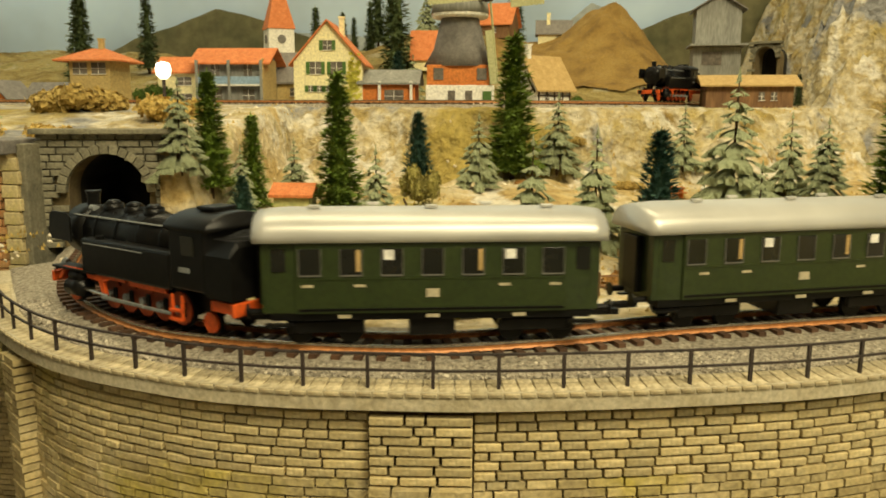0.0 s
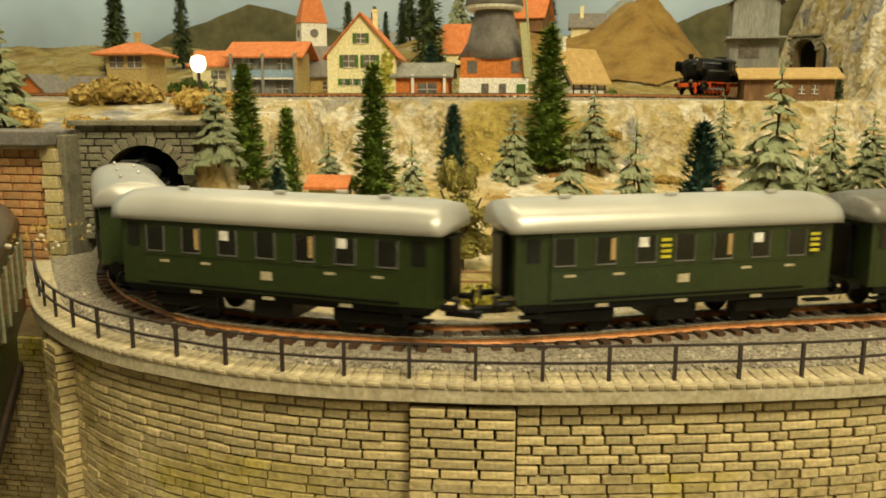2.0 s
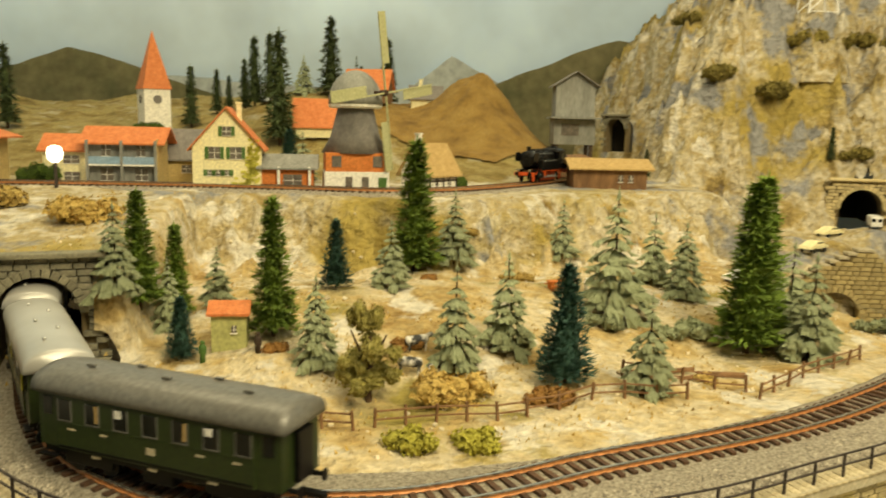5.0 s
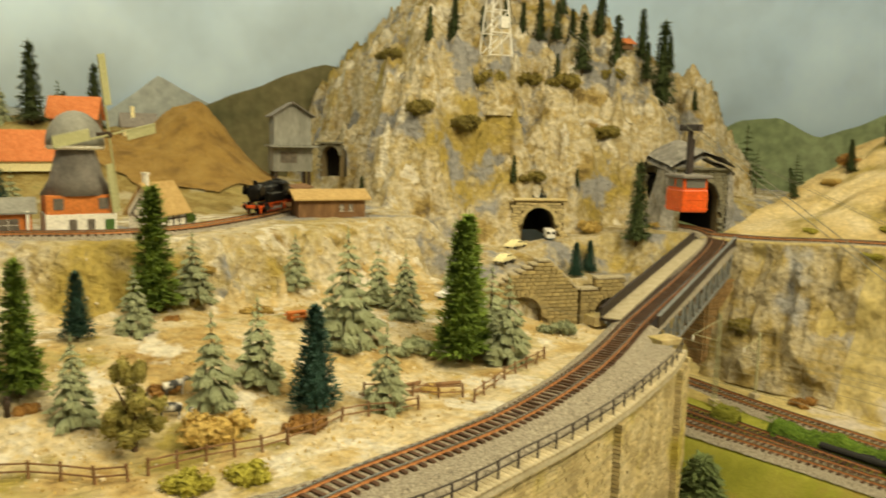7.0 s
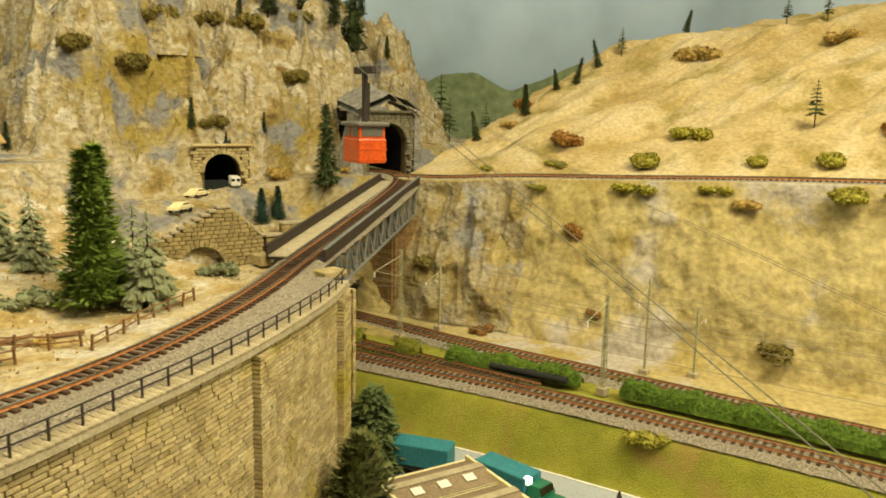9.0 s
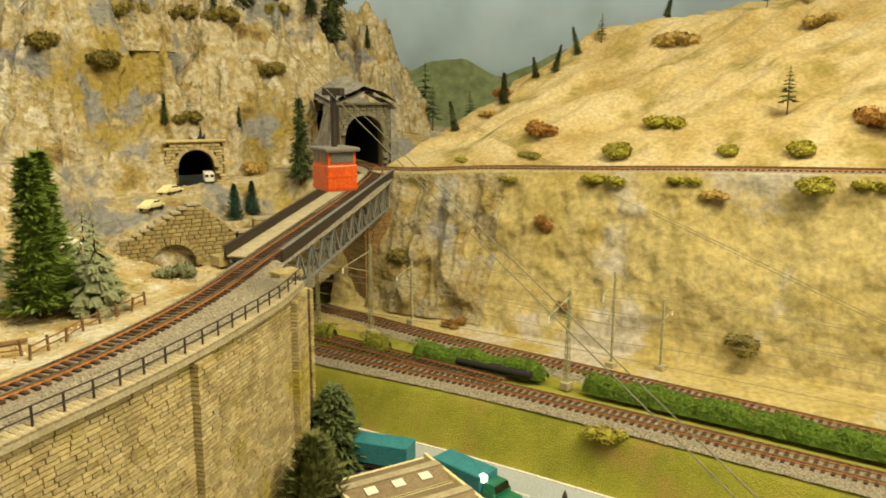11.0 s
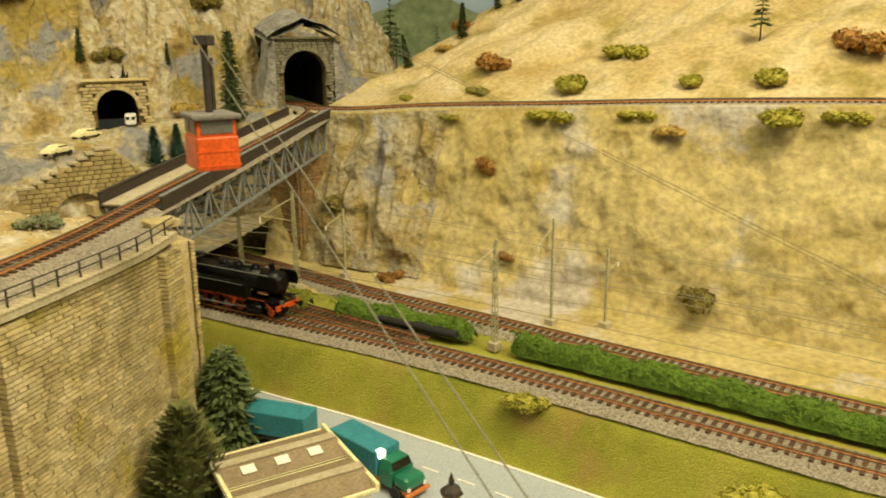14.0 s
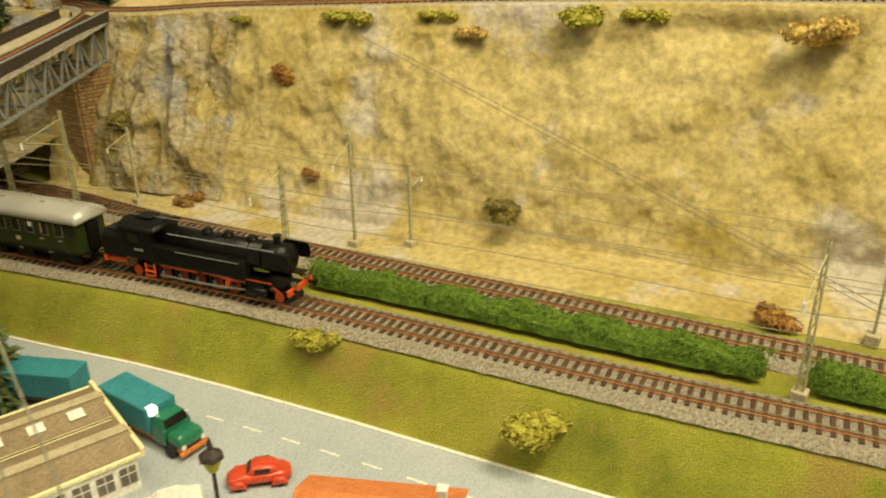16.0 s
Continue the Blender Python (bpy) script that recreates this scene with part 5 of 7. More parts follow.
M_STONE_GREY = mat("grey_green_stone", [(0.10, 0.095, 0.065), (0.19, 0.175, 0.12), (0.25, 0.23, 0.16)], 60, 0.9, 0, 0.6, 500, 0.0012, vary=0.22)
M_STONE_TAN = mat("olive_tan_stone", [(0.24, 0.18, 0.07), (0.36, 0.28, 0.12), (0.42, 0.34, 0.17)], 60, 0.9, 0, 0.6, 500, 0.0012, vary=0.22)
M_SLATE = mat("slate_rock", [(0.16, 0.155, 0.14), (0.30, 0.29, 0.27), (0.42, 0.40, 0.37)], 40, 0.9, 0, 1.0, 200, 0.004)
portal("tunnel_portal", "grey stone tunnel portal at the end of the viaduct", pose(-0.193, 0.640, 0.384, 0, 0, 14), 0.056, 0.068, 0.092, 0.082, brick=M_STONE_GREY, deep=0.25)
RP = portal("tunnel_portal", "grey-green stone railway tunnel portal below the mountain", pose(1.075, 1.075, 0.444, 0, 0, -22), 0.072, 0.095, 0.104, 0.114, brick=M_STONE_GREY, deep=0.3)
for x in (-0.047, 0.047):
    part("side_wall", MB().box(x, 0.052, 0.056, 0.010, 0.088, 0.112, None, 0.002), M_STONE_GREY, RP)
rr = random.Random(44)
for s_ in (-1, 1):
    rows = [[(s_ * u * 0.062 + rr.uniform(-0.003, 0.003), -0.012 + 0.03 * j + rr.uniform(-0.004, 0.004), 0.147 - 0.030 * u**1.5 + rr.uniform(-0.003, 0.003) + 0.004 * j) for u in (0, 0.25, 0.5, 0.75, 1.0)] for j in range(6)]
    part("rock_slab", MB().loft(rows + [[(q[0], q[1], q[2] - 0.012) for q in r_] for r_ in reversed(rows)], close=False), M_SLATE, RP, "grey rock slab leaning over the portal")
    rows = [[(s_ * (0.056 + 0.020 * (1 - v) + rr.uniform(-0.004, 0.004)) , -0.006 + 0.022 * j + 0.010 * (1 - v) + rr.uniform(-0.004, 0.004), 0.112 * v) for v in (0, 0.2, 0.4, 0.6, 0.8, 1.0)] for j in range(5)]
    part("rock_flank", MB().loft(rows, close=False).loft([[(s_ * 0.050, -0.004, 0.112 * v) for v in (0, 0.2, 0.4, 0.6, 0.8, 1.0)], rows[0]], close=False), M_SLATE, RP, "rough grey rock beside the portal")
portal("tunnel_portal", "stone road tunnel portal in the mountainside", pose(0.795, 1.185, 0.426, 0, 0, -20), 0.060, 0.058, 0.094, 0.071, brick=M_STONE, deep=0.12)
# the brick portal wall and wing left of the viaduct
portal("brick_portal", "orange brick portal wall with pale stone arch", pose(-0.342, 0.612, 0.300, 0, 0, 0), 0.098, 0.122, 0.19, 0.150, brick=M_BRICK, course=0.0060, deep=0.12)
W = thing("portal_wing", "pale stone quoins and wing wall beside the brick portal", "wing wall", kind="structure")
me = MB().box(0, 0, 0, 0.012, 0.012, 0.0088, None, 0.0008).mesh("quoin", M_STONE)
rr = random.Random(5)
for k in range(17):
    part("quoin", me, None, W, m=pose(-0.246 + (0.0015 if k % 2 else 0), 0.612, 0.446 - 0.0094 * k))
part("wing_side", MB().box(-0.238, 0.645, 0.41, 0.006, 0.07, 0.10, None, 0.001), M_STONE_GREY, W)
part("roof_edge", MB().box(-0.342, 0.622, 0.458, 0.20, 0.05, 0.010, None, 0.001), M_TILE_GREY, W, "grey slab coping")
L_ = thing("left_retaining_wall", "stone retaining wall running down beside the brick wall", "retaining wall", kind="structure")
part("wall_core", MB().box(-0.320, 0.576, 0.235, 0.26, 0.06, 0.20), M_JOINT, L_)
rest = MB()
for k in range(52):
    x = -0.45
    while x < -0.19:
        L = LENS[rr.randrange(5)]
        rest.box(x + L / 2, 0.545 - rr.uniform(0, 0.001), 0.333 - k * 0.0038, L - 0.0009, 0.005, 0.0030)
        x += L
tagged(part("masonry", rest, M_STONEJ, L_), kind="stuff")

# ---------------------------------------------------------------- truss bridge
B0, B1 = Vector((0.604, 0.686, 0.0)), Vector((1.005, 0.953, 0.0))
bd = (B1 - B0)
blen = bd.length
bang = math.degrees(math.atan2(bd.y, bd.x))
slope = math.degrees(math.atan2(0.447 - 0.4035, blen))
BR = thing("truss_bridge", "grey steel truss railway bridge over the valley", "bridge", pose(B0.x, B0.y, 0.4035, 0, -slope, bang))
part("deck", MB().box(blen / 2, 0.006, -0.0055, blen, 0.066, 0.003), M_IRON, BR)
part("walkway", MB().box(blen / 2, 0.029, -0.0030, blen, 0.022, 0.0016), M_CONCRETE, BR, "pale plank walkway")
for y, h in ((-0.026, 0.010), (0.042, 0.012)):
    part("side_girder", MB().box(blen / 2, y, 0.000, blen, 0.0022, h + 0.004, None, 0.0004), M_IRON, BR, "black plate girder")
    part("girder_cap", MB().box(blen / 2, y, 0.5 * h + 0.0028, blen, 0.0044, 0.0010), M_STEEL if y < 0 else M_IRON, BR)
for y in (-0.024, 0.036):
    part("top_chord", MB().box(blen / 2, y, -0.0085, blen, 0.0034, 0.0040, None, 0.0005), M_STEEL, BR)
    part("bottom_chord", MB().box(blen / 2 + 0.004, y, -0.0520, blen - 0.008, 0.0034, 0.0040, None, 0.0005), M_STEEL, BR)
    n = 11
    for i in range(n):
        x0, x1 = 0.012 + (blen - 0.024) * i / n, 0.012 + (blen - 0.024) * (i + 1) / n
        xm = (x0 + x1) / 2
        for a, b in (((x0, -0.0095), (xm, -0.0520)), ((xm, -0.0520), (x1, -0.0095))):
            d = Vector((b[0] - a[0], 0, b[1] - a[1]))
            ang = math.degrees(math.atan2(d.z, d.x))
            part("diagonal", MB().box(0, 0, 0, d.length, 0.0022, 0.0030).mesh("diagonal", M_STEEL), None, BR, m=pose((a[0] + b[0]) / 2, y, (a[1] + b[1]) / 2, 0, -ang, 0))
        part("vertical", MB().box(x0, y, -0.030, 0.0022, 0.0020, 0.042), M_STEEL, BR)
for i in range(8):
    part("cross_beam", MB().box(0.02 + blen * i / 8.3, 0.006, -0.0520, 0.0025, 0.060, 0.0030), M_STEEL, BR)
AB = thing("bridge_abutment", "stone bridge abutment at the viaduct end", "abutment", kind="structure")
part("abutment_core", MB().box(0.612, 0.665, 0.27, 0.022, 0.085, 0.21, None, 0.002), M_STONE, AB)
part("cap_stone", MB().box(0.603, 0.635, 0.392, 0.030, 0.024, 0.007, None, 0.001).box(0.590, 0.735, 0.394, 0.030, 0.022, 0.012, None, 0.001), M_STONE, AB)
mb = MB()
for k in range(54):
    y = 0.618
    while y < 0.705:
        L = LENS[rr.randrange(5)]
        mb.box(0.6235 + rr.uniform(0, 0.001), y + L / 2, 0.372 - k * 0.0038, 0.004, L - 0.0009, 0.0030)
        y += L
tagged(part("masonry", mb, M_STONEJ, AB), kind="stuff")
FP = thing("bridge_pier", "brown stone pier under the far end of the bridge", "bridge pier", kind="structure")
part("pier_core", MB().box(0.965, 0.945, 0.31, 0.050, 0.075, 0.16, None, 0.002), M_JOINT, FP)
mb = MB()
for k in range(32):
    for face in (0, 1):
        y = 0.0
        while y < 0.05 if face == 0 else y < 0.075:
            L = LENS[rr.randrange(4)]
            z = 0.387 - k * 0.005
            if face == 0:
                mb.box(0.940 + y + L / 2, 0.9065, z, L - 0.0009, 0.004, 0.0041)
            else:
                mb.box(0.939, 0.908 + y + L / 2, z, 0.004, L - 0.0009, 0.0041)
            y += L
tagged(part("masonry", mb, mat("brown_stone", [(0.22, 0.13, 0.05), (0.33, 0.21, 0.09)], 60, 0.9, 0, 0.6, 500, 0.0012, vary=0.2, island=True), FP), kind="stuff")
# walls of the gorge under and behind the bridge
GW = thing("gorge_wall", "dark olive stone wall behind the bridge opening", "retaining wall", kind="structure")
gp, gl = spline([(0.625, 0.70, 0), (0.64, 0.80, 0), (0.655, 0.90, 0), (0.70, 0.99, 0), (0.78, 1.04, 0), (0.95, 1.06, 0), (1.08, 1.04, 0)], 0.01)
part("wall_core", sweep(MB(), gp, [(0, 0.16), (0.02, 0.16), (0.02, 0.300), (0, 0.300)]), M_JOINT, GW)
mb = MB()
for k in range(26):
    s = 0.0
    while s < gl - 0.02:
        L = LENS[rr.randrange(5)]
        q, a = along(gp, gl, s + L / 2)
        vs, fs = chamfer(L - 0.0009, 0.004, 0.0043, 0)
        mb.add(vs, fs, pose(q.x, q.y, 0.297 - k * 0.0052, 0, 0, a))
        s += L
tagged(part("masonry", mb, M_STONEJ, GW), kind="stuff")


def road_wall(name, label, m, top, arch_u, crown, r, low, course=0.0062):
    """A masonry wall facing -y with an arch; top: (u, height) along it from its foot; courses laid as blocks."""
    t = thing(name, label, "retaining wall", m, kind="structure")
    spring = crown - r
    hole = [(arch_u + r * math.cos(a), spring + r * math.sin(a)) for a in np.linspace(0, math.pi, 17)]
    u0, u1 = top[0][0], top[-1][0]
    out = [(u1, low), (arch_u + r, low)] + hole + [(arch_u - r, low), (u0, low)] + list(top)
    part("wall_core", MB().loft([[(u, 0.0, z) for u, z in out], [(u, 0.014, z) for u, z in out]]), M_JOINT, t)
    # The arch's inside and back carry the same shade painted as colour.
    part("tunnel_lining", MB().loft([[(u, y, z) for u, z in [(arch_u + r, low)] + hole + [(arch_u - r, low)]] for y in (0.014, 0.10)], close=False).add([(arch_u - r, 0.10, low), (arch_u + r, 0.10, low), (arch_u + r, 0.10, crown), (arch_u - r, 0.10, crown)], [(0, 1, 2, 3)]), M_TUNNEL_SHADE, t)
    rr = random.Random(int(crown * 9999))
    k = 0
    while low + k * course < max(q[1] for q in top):
        z = low + (k + 0.5) * course
        u = u0
        while u < u1 - 0.002:
            L = min(rr.choice((0.009, 0.012, 0.015)), u1 - u)
            c = u + L / 2
            if z < np.interp(c, [q[0] for q in top], [q[1] for q in top]) and not (abs(c - arch_u) < r + 0.004 and (z < spring or math.hypot(c - arch_u, z - spring) < r + 0.004)):
                part("stone_block", brick_mesh(round(L, 4), course, M_STONE_TAN), None, t, m=pose(c, -0.001 - rr.uniform(0, 0.001), z))
            u += L
        k += 1
    vb = MB().box(0, 0, 0, 0.0062, 0.007, 0.0075, None, 0.0005).mesh("voussoir", M_STONE_TAN)
    nv = max(9, int(math.pi * (r + 0.003) / 0.0070))
    for j in range(nv):
        a = math.pi * (j + 0.5) / nv
        part("voussoir", vb, None, t, m=pose(arch_u - (r + 0.0036) * math.cos(a), -0.0015, spring + (r + 0.0036) * math.sin(a), 0, math.degrees(a) - 90, 0))
    for (ua, za), (ub, zb) in zip(top[:-1], top[1:]):
        if ub - ua > 0.004:
            d = math.hypot(ub - ua, zb - za)
            part("coping", MB().box(0, 0, 0, d + 0.002, 0.019, 0.004, None, 0.0008), M_CONCRETE, t, "", False, pose((ua + ub) / 2, 0.006, (za + zb) / 2 + 0.002, 0, -math.degrees(math.atan2(zb - za, ub - ua)), 0))
    return t


STEPS = [(0.0, 0.368), (0.020, 0.368)]
for i in range(1, 8):
    STEPS += [(0.0201 + 0.0115 * (i - 1), 0.368 + 0.0056 * i), (0.020 + 0.0115 * i, 0.368 + 0.0056 * i)]
STEPS += [(0.1006, 0.4125), (0.120, 0.4125), (0.173, 0.3640)]
road_wall("wing_wall", "tan masonry wall with a stepped gable and an arch", pose(0.598, 1.052, 0, 0, 0, -10), STEPS, 0.075, 0.357, 0.036, 0.275)
road_wall("wing_wall", "low tan masonry wall with a small arch beside the bridge", pose(0.7715, 1.019, 0, 0, 0, -7), [(0.0, 0.364), (0.030, 0.364), (0.0301, 0.381), (0.082, 0.381), (0.0821, 0.366), (0.130, 0.366)], 0.053, 0.350, 0.028, 0.275)

# ---------------------------------------------------------------- village on the plateau
PZ = 0.4865
M_BLUE = mat("pale_blue_paint", [(0.22, 0.34, 0.48), (0.30, 0.42, 0.55)], 60, 0.7)
M_WINDOW = mat("house_window", [(0.10, 0.09, 0.08), (0.22, 0.19, 0.16)], 90, 0.2, 0, 0)
M_LAMP = mat("lit_globe", [(1.0, 0.93, 0.78), (1.0, 0.95, 0.82)], 20, 0.4, 0, 0, emit=((1.0, 0.88, 0.65), 4.0))


def roof_mesh(w, d, rise, over, thick, hip=0.0):
    """A pitched roof, ridge along x, with thickness; hip draws in the ridge's ends."""
    a, e, r = w / 2 + over, d / 2 + over, w / 2 + over - hip
    k = rise * over / (d / 2)
    top = [(-a, -e, -k), (a, -e, -k), (r, 0, rise), (-r, 0, rise), (a, e, -k), (-a, e, -k)]
    vs = [(x, y, z + thick) for x, y, z in top] + top
    f = [(0, 1, 2, 3), (3, 2, 4, 5), (1, 4, 2), (0, 3, 5)] if hip else [(0, 1, 2, 3), (3, 2, 4, 5)]
    fs = f + [tuple(i + 6 for i in reversed(q)) for q in f] + [(0, 6, 7, 1), (4, 10, 11, 5)] + [(1, 7, 10, 4), (0, 5, 11, 6)] if hip else f + [tuple(i + 6 for i in reversed(q)) for q in f] + [(0, 6, 7, 1), (4, 10, 11, 5), (1, 7, 8, 2), (2, 8, 10, 4), (0, 3, 9, 6), (3, 5, 11, 9)]
    return MB().add(vs, fs)


def house(label, x, y, turn, w, d, h, rise, wall, roof, windows=(), z=PZ, ridge_y=False, chimney=None, shutters=None, over=0.005, hip=0.0, name="house", category="house"):
    """A house whose front looks along -y. windows: (x, z, width, height) on the front."""
    t = thing(name, label, category, pose(x, y, z - 0.002, 0, 0, turn))
    if ridge_y:
        vs = [(-w / 2, -d / 2, 0), (w / 2, -d / 2, 0), (w / 2, -d / 2, h), (0, -d / 2, h + rise), (-w / 2, -d / 2, h)]
        mb = MB().loft([vs, [(a, -b, c) for a, b, c in vs]])
        part("wall", mb, wall, t)
        part("roof", roof_mesh(d, w, rise, over, 0.002, hip), roof, t, m=pose(0, 0, h + 0.0004, 0, 0, 90))
    else:
        vs = [(-w / 2, -d / 2, 0), (-w / 2, d / 2, 0), (-w / 2, d / 2, h), (-w / 2, 0, h + (0 if hip else rise)), (-w / 2, -d / 2, h)]
        part("wall", MB().loft([vs, [(-a, b, c) for a, b, c in vs]]), wall, t)
        part("roof", roof_mesh(w, d, rise, over, 0.002, hip), roof, t, m=pose(0, 0, h + 0.0004))
    for wx, wz, ww, wh in windows:
        o = part("window", MB().box(wx, -d / 2 - 0.0002, wz, ww, 0.0010, wh), M_WINDOW, t)
        part("window_frame", MB().box(wx, -d / 2 - 0.0008, wz, 0.0005, 0.0006, wh).box(wx, -d / 2 - 0.0008, wz, ww, 0.0006, 0.0005).box(wx, -d / 2 - 0.0010, wz - wh / 2, ww + 0.001, 0.0012, 0.0007), M_WALL_WHITE, o)
        if shutters:
            for s in (-1, 1):
                part("shutter", MB().box(wx + s * (ww / 2 + 0.0022), -d / 2 - 0.0008, wz, 0.0040, 0.0010, wh, None, 0.0002), shutters, t)
    if chimney:
        cx, cy, cz = chimney
        part("chimney", MB().box(cx, cy, cz, 0.006, 0.006, 0.022, None, 0.0004).box(cx, cy, cz + 0.0115, 0.0075, 0.0075, 0.002), wall, t)
    return t


g = house("cream gabled house with green shutters and orange roof", -0.120, 1.022, 4, 0.078, 0.060, 0.052, 0.044, M_WALL_CREAM, M_TILE_ORANGE, [(0, 0.070, 0.010, 0.011), (-0.014, 0.045, 0.013, 0.014), (0.010, 0.045, 0.013, 0.014), (-0.020, 0.022, 0.005, 0.007), (-0.010, 0.022, 0.005, 0.007), (0.0, 0.022, 0.005, 0.007)], ridge_y=True, chimney=(0.012, 0.0, 0.092), shutters=M_SHUTTER)
rr = random.Random(8)
mb = MB()
for _ in range(150):
    u = rr.random()
    x = (0.030 - 0.035 * (1 - u) ** 3 * rr.random()) + rr.uniform(-0.006, 0.006)
    mb.box(x, -0.0308, 0.004 + 0.062 * u * rr.random() ** 0.5, 0.004, 0.0012, 0.0025, None)
part("climbing_plant", mb, M_TURF_OLIVE, g, "olive climbing plant")
bh = house("grey-blue balcony house with orange tiled roof", -0.247, 1.058, 2, 0.080, 0.052, 0.056, 0.014, M_WALL_GREY, M_TILE_ORANGE, [(-0.020, 0.045, 0.010, 0.016), (0.020, 0.045, 0.010, 0.016), (-0.020, 0.015, 0.014, 0.014), (0.020, 0.015, 0.014, 0.014)], over=0.010)
part("balcony", MB().box(0, -0.031, 0.027, 0.078, 0.012, 0.002), M_WALL_WHITE, bh)
part("balcony_railing", MB().box(0, -0.0365, 0.0325, 0.078, 0.0010, 0.009, None, 0.0002), M_BLUE, bh, "pale blue balcony railing")
for x in (-0.039, 0.0, 0.039):
    part("post", MB().box(x, -0.0365, 0.028, 0.003, 0.003, 0.056), M_WALL_GREY, bh)
part("side_wall", MB().box(0.0405, -0.008, 0.029, 0.0015, 0.056, 0.058), M_WALL_OCHRE, bh)
house("small cream annex with orange roof", -0.318, 1.062, 2, 0.050, 0.046, 0.044, 0.016, M_WALL_CREAM, M_TILE_ORANGE, [(0.008, 0.032, 0.018, 0.010), (0.008, 0.012, 0.018, 0.010)])
house("weathered grey barn between the houses", -0.185, 1.11, 0, 0.050, 0.05, 0.036, 0.032, M_WALL_OCHRE, M_TILE_GREY, [(0.0, 0.02, 0.012, 0.01)])
sh = house("orange open shed with pale grey roof", -0.050, 1.018, 2, 0.060, 0.040, 0.030, 0.012, M_WALL_ORANGE, M_WALL_GREY, [(0.006, 0.014, 0.022, 0.014)], over=0.006, name="shed", category="shed")
for x in (-0.010, 0.026):
    part("post", MB().box(x, -0.024, 0.015, 0.003, 0.003, 0.030), M_WALL_WHITE, sh)
fh = house("white half-timbered cottage with straw roof", 0.122, 1.036, 46, 0.056, 0.044, 0.026, 0.032, M_WALL_WHITE, M_TILE_TAN, [(-0.012, 0.013, 0.006, 0.008), (0.012, 0.013, 0.006, 0.008)], chimney=(-0.022, 0, 0.06))
for x in (-0.026, -0.013, 0.0, 0.013, 0.026):
    part("timber", MB().box(x, -0.0226, 0.013, 0.0016, 0.0012, 0.026), M_TIMBER, fh)
for z in (0.002, 0.015, 0.025):
    part("timber", MB().box(0, -0.0228, z, 0.056, 0.0012, 0.0016), M_TIMBER, fh)
for s in (-1, 1):
    part("timber", MB().box(0, 0, 0, 0.0016, 0.018, 0.0016), M_TIMBER, fh, m=pose(-0.0283, s * 0.008, 0.016, s * 40, 0, 0))
    part("timber", MB().box(0, 0, 0, 0.0016, 0.0016, 0.056), M_TIMBER, fh, m=pose(-0.0283, s * 0.011, 0.030, s * 35, 0, 0) @ Matrix.Diagonal((1, 1, 0.5, 1)))

# windmill
wm = thing("windmill", "windmill with orange and white base, grey cap and pale sails", "windmill", pose(0.030, 1.015, PZ - 0.002, 0, 0, 6))
part("base", MB().box(0, 0, 0.013, 0.076, 0.056, 0.026, None, 0.0006), M_WALL_WHITE, wm, "white base")
part("upper_storey", MB().box(0, 0, 0.037, 0.074, 0.054, 0.022, None, 0.0006), M_WALL_ORANGE, wm, "orange upper storey")
for x in (-0.024, 0.024):
    part("window", MB().box(x, -0.0274, 0.038, 0.011, 0.001, 0.013), M_WINDOW, wm)
    part("window", MB().box(x * 0.4, -0.0284, 0.014, 0.008, 0.001, 0.012), M_WINDOW, wm)
part("door", MB().box(0.030, -0.0286, 0.010, 0.010, 0.001, 0.019), M_SHUTTER, wm)
ring = lambda rx, ry, z, n=14: [(rx * math.cos(2 * math.pi * i / n), ry * math.sin(2 * math.pi * i / n), z) for i in range(n)]
part("skirt_roof", MB().loft([ring(0.041, 0.032, 0.047), ring(0.030, 0.027, 0.066), ring(0.021, 0.021, 0.101)]), M_TILE_GREY, wm, "dark shingled tower", True)
part("gallery", MB().loft([ring(0.030, 0.030, 0.100), ring(0.032, 0.032, 0.102), ring(0.032, 0.032, 0.105)]), M_WALL_WHITE, wm)
part("cap", MB().loft([ring(0.032 * math.cos(a) + 0.0005, 0.032 * math.cos(a) + 0.0005, 0.105 + 0.040 * math.sin(a), 20) for a in np.linspace(0, math.pi / 2, 8)]), M_WALL_GREY, wm, "rounded grey cap", True)
part("windshaft", MB().cyl((0, 0, 0.118), (0.0283, -0.0299, 0.118), 0.0024, n=8), M_TIMBER, wm)
M_SAIL = mat("pale_sail", [(0.40, 0.40, 0.20), (0.50, 0.49, 0.28)], 60, 0.8)
SAILS = part("sail_hub", MB().cyl((0, 0.004, 0), (0, -0.005, 0), 0.0035, n=12), M_TIMBER, wm)
for a in (0, 90, 180, 270):
    part("sail", MB().box(0, 0, 0.046, 0.0018, 0.0018, 0.088).box(0.0060, 0.0005, 0.062, 0.012, 0.0010, 0.058, None, 0.0002), M_SAIL, SAILS, m=pose(0, -0.003, 0, 0, a, 0))

# church
ch = thing("church_tower", "pale church tower with a steep orange spire", "church", pose(-0.314, 1.433, 0.53, 0, 0, 30))
part("tower", MB().box(0, 0, 0.042, 0.043, 0.043, 0.086, None, 0.0006), M_WALL_WHITE, ch)
part("spire", MB().loft([ring(0.033, 0.033, 0.085, 4), ring(0.0005, 0.0005, 0.180, 4)]), M_TILE_ORANGE, ch, m=pose(0, 0, 0, 0, 0, 45))
for m in (pose(0, -0.0218, 0.068), pose(0.0218, 0, 0.068, 0, 0, 90), pose(-0.0218, 0, 0.068, 0, 0, -90)):
    part("clock_face", MB().cyl((0, 0.0008, 0), (0, -0.0008, 0), 0.007, n=18), M_TILE_GREY, ch, m=m)
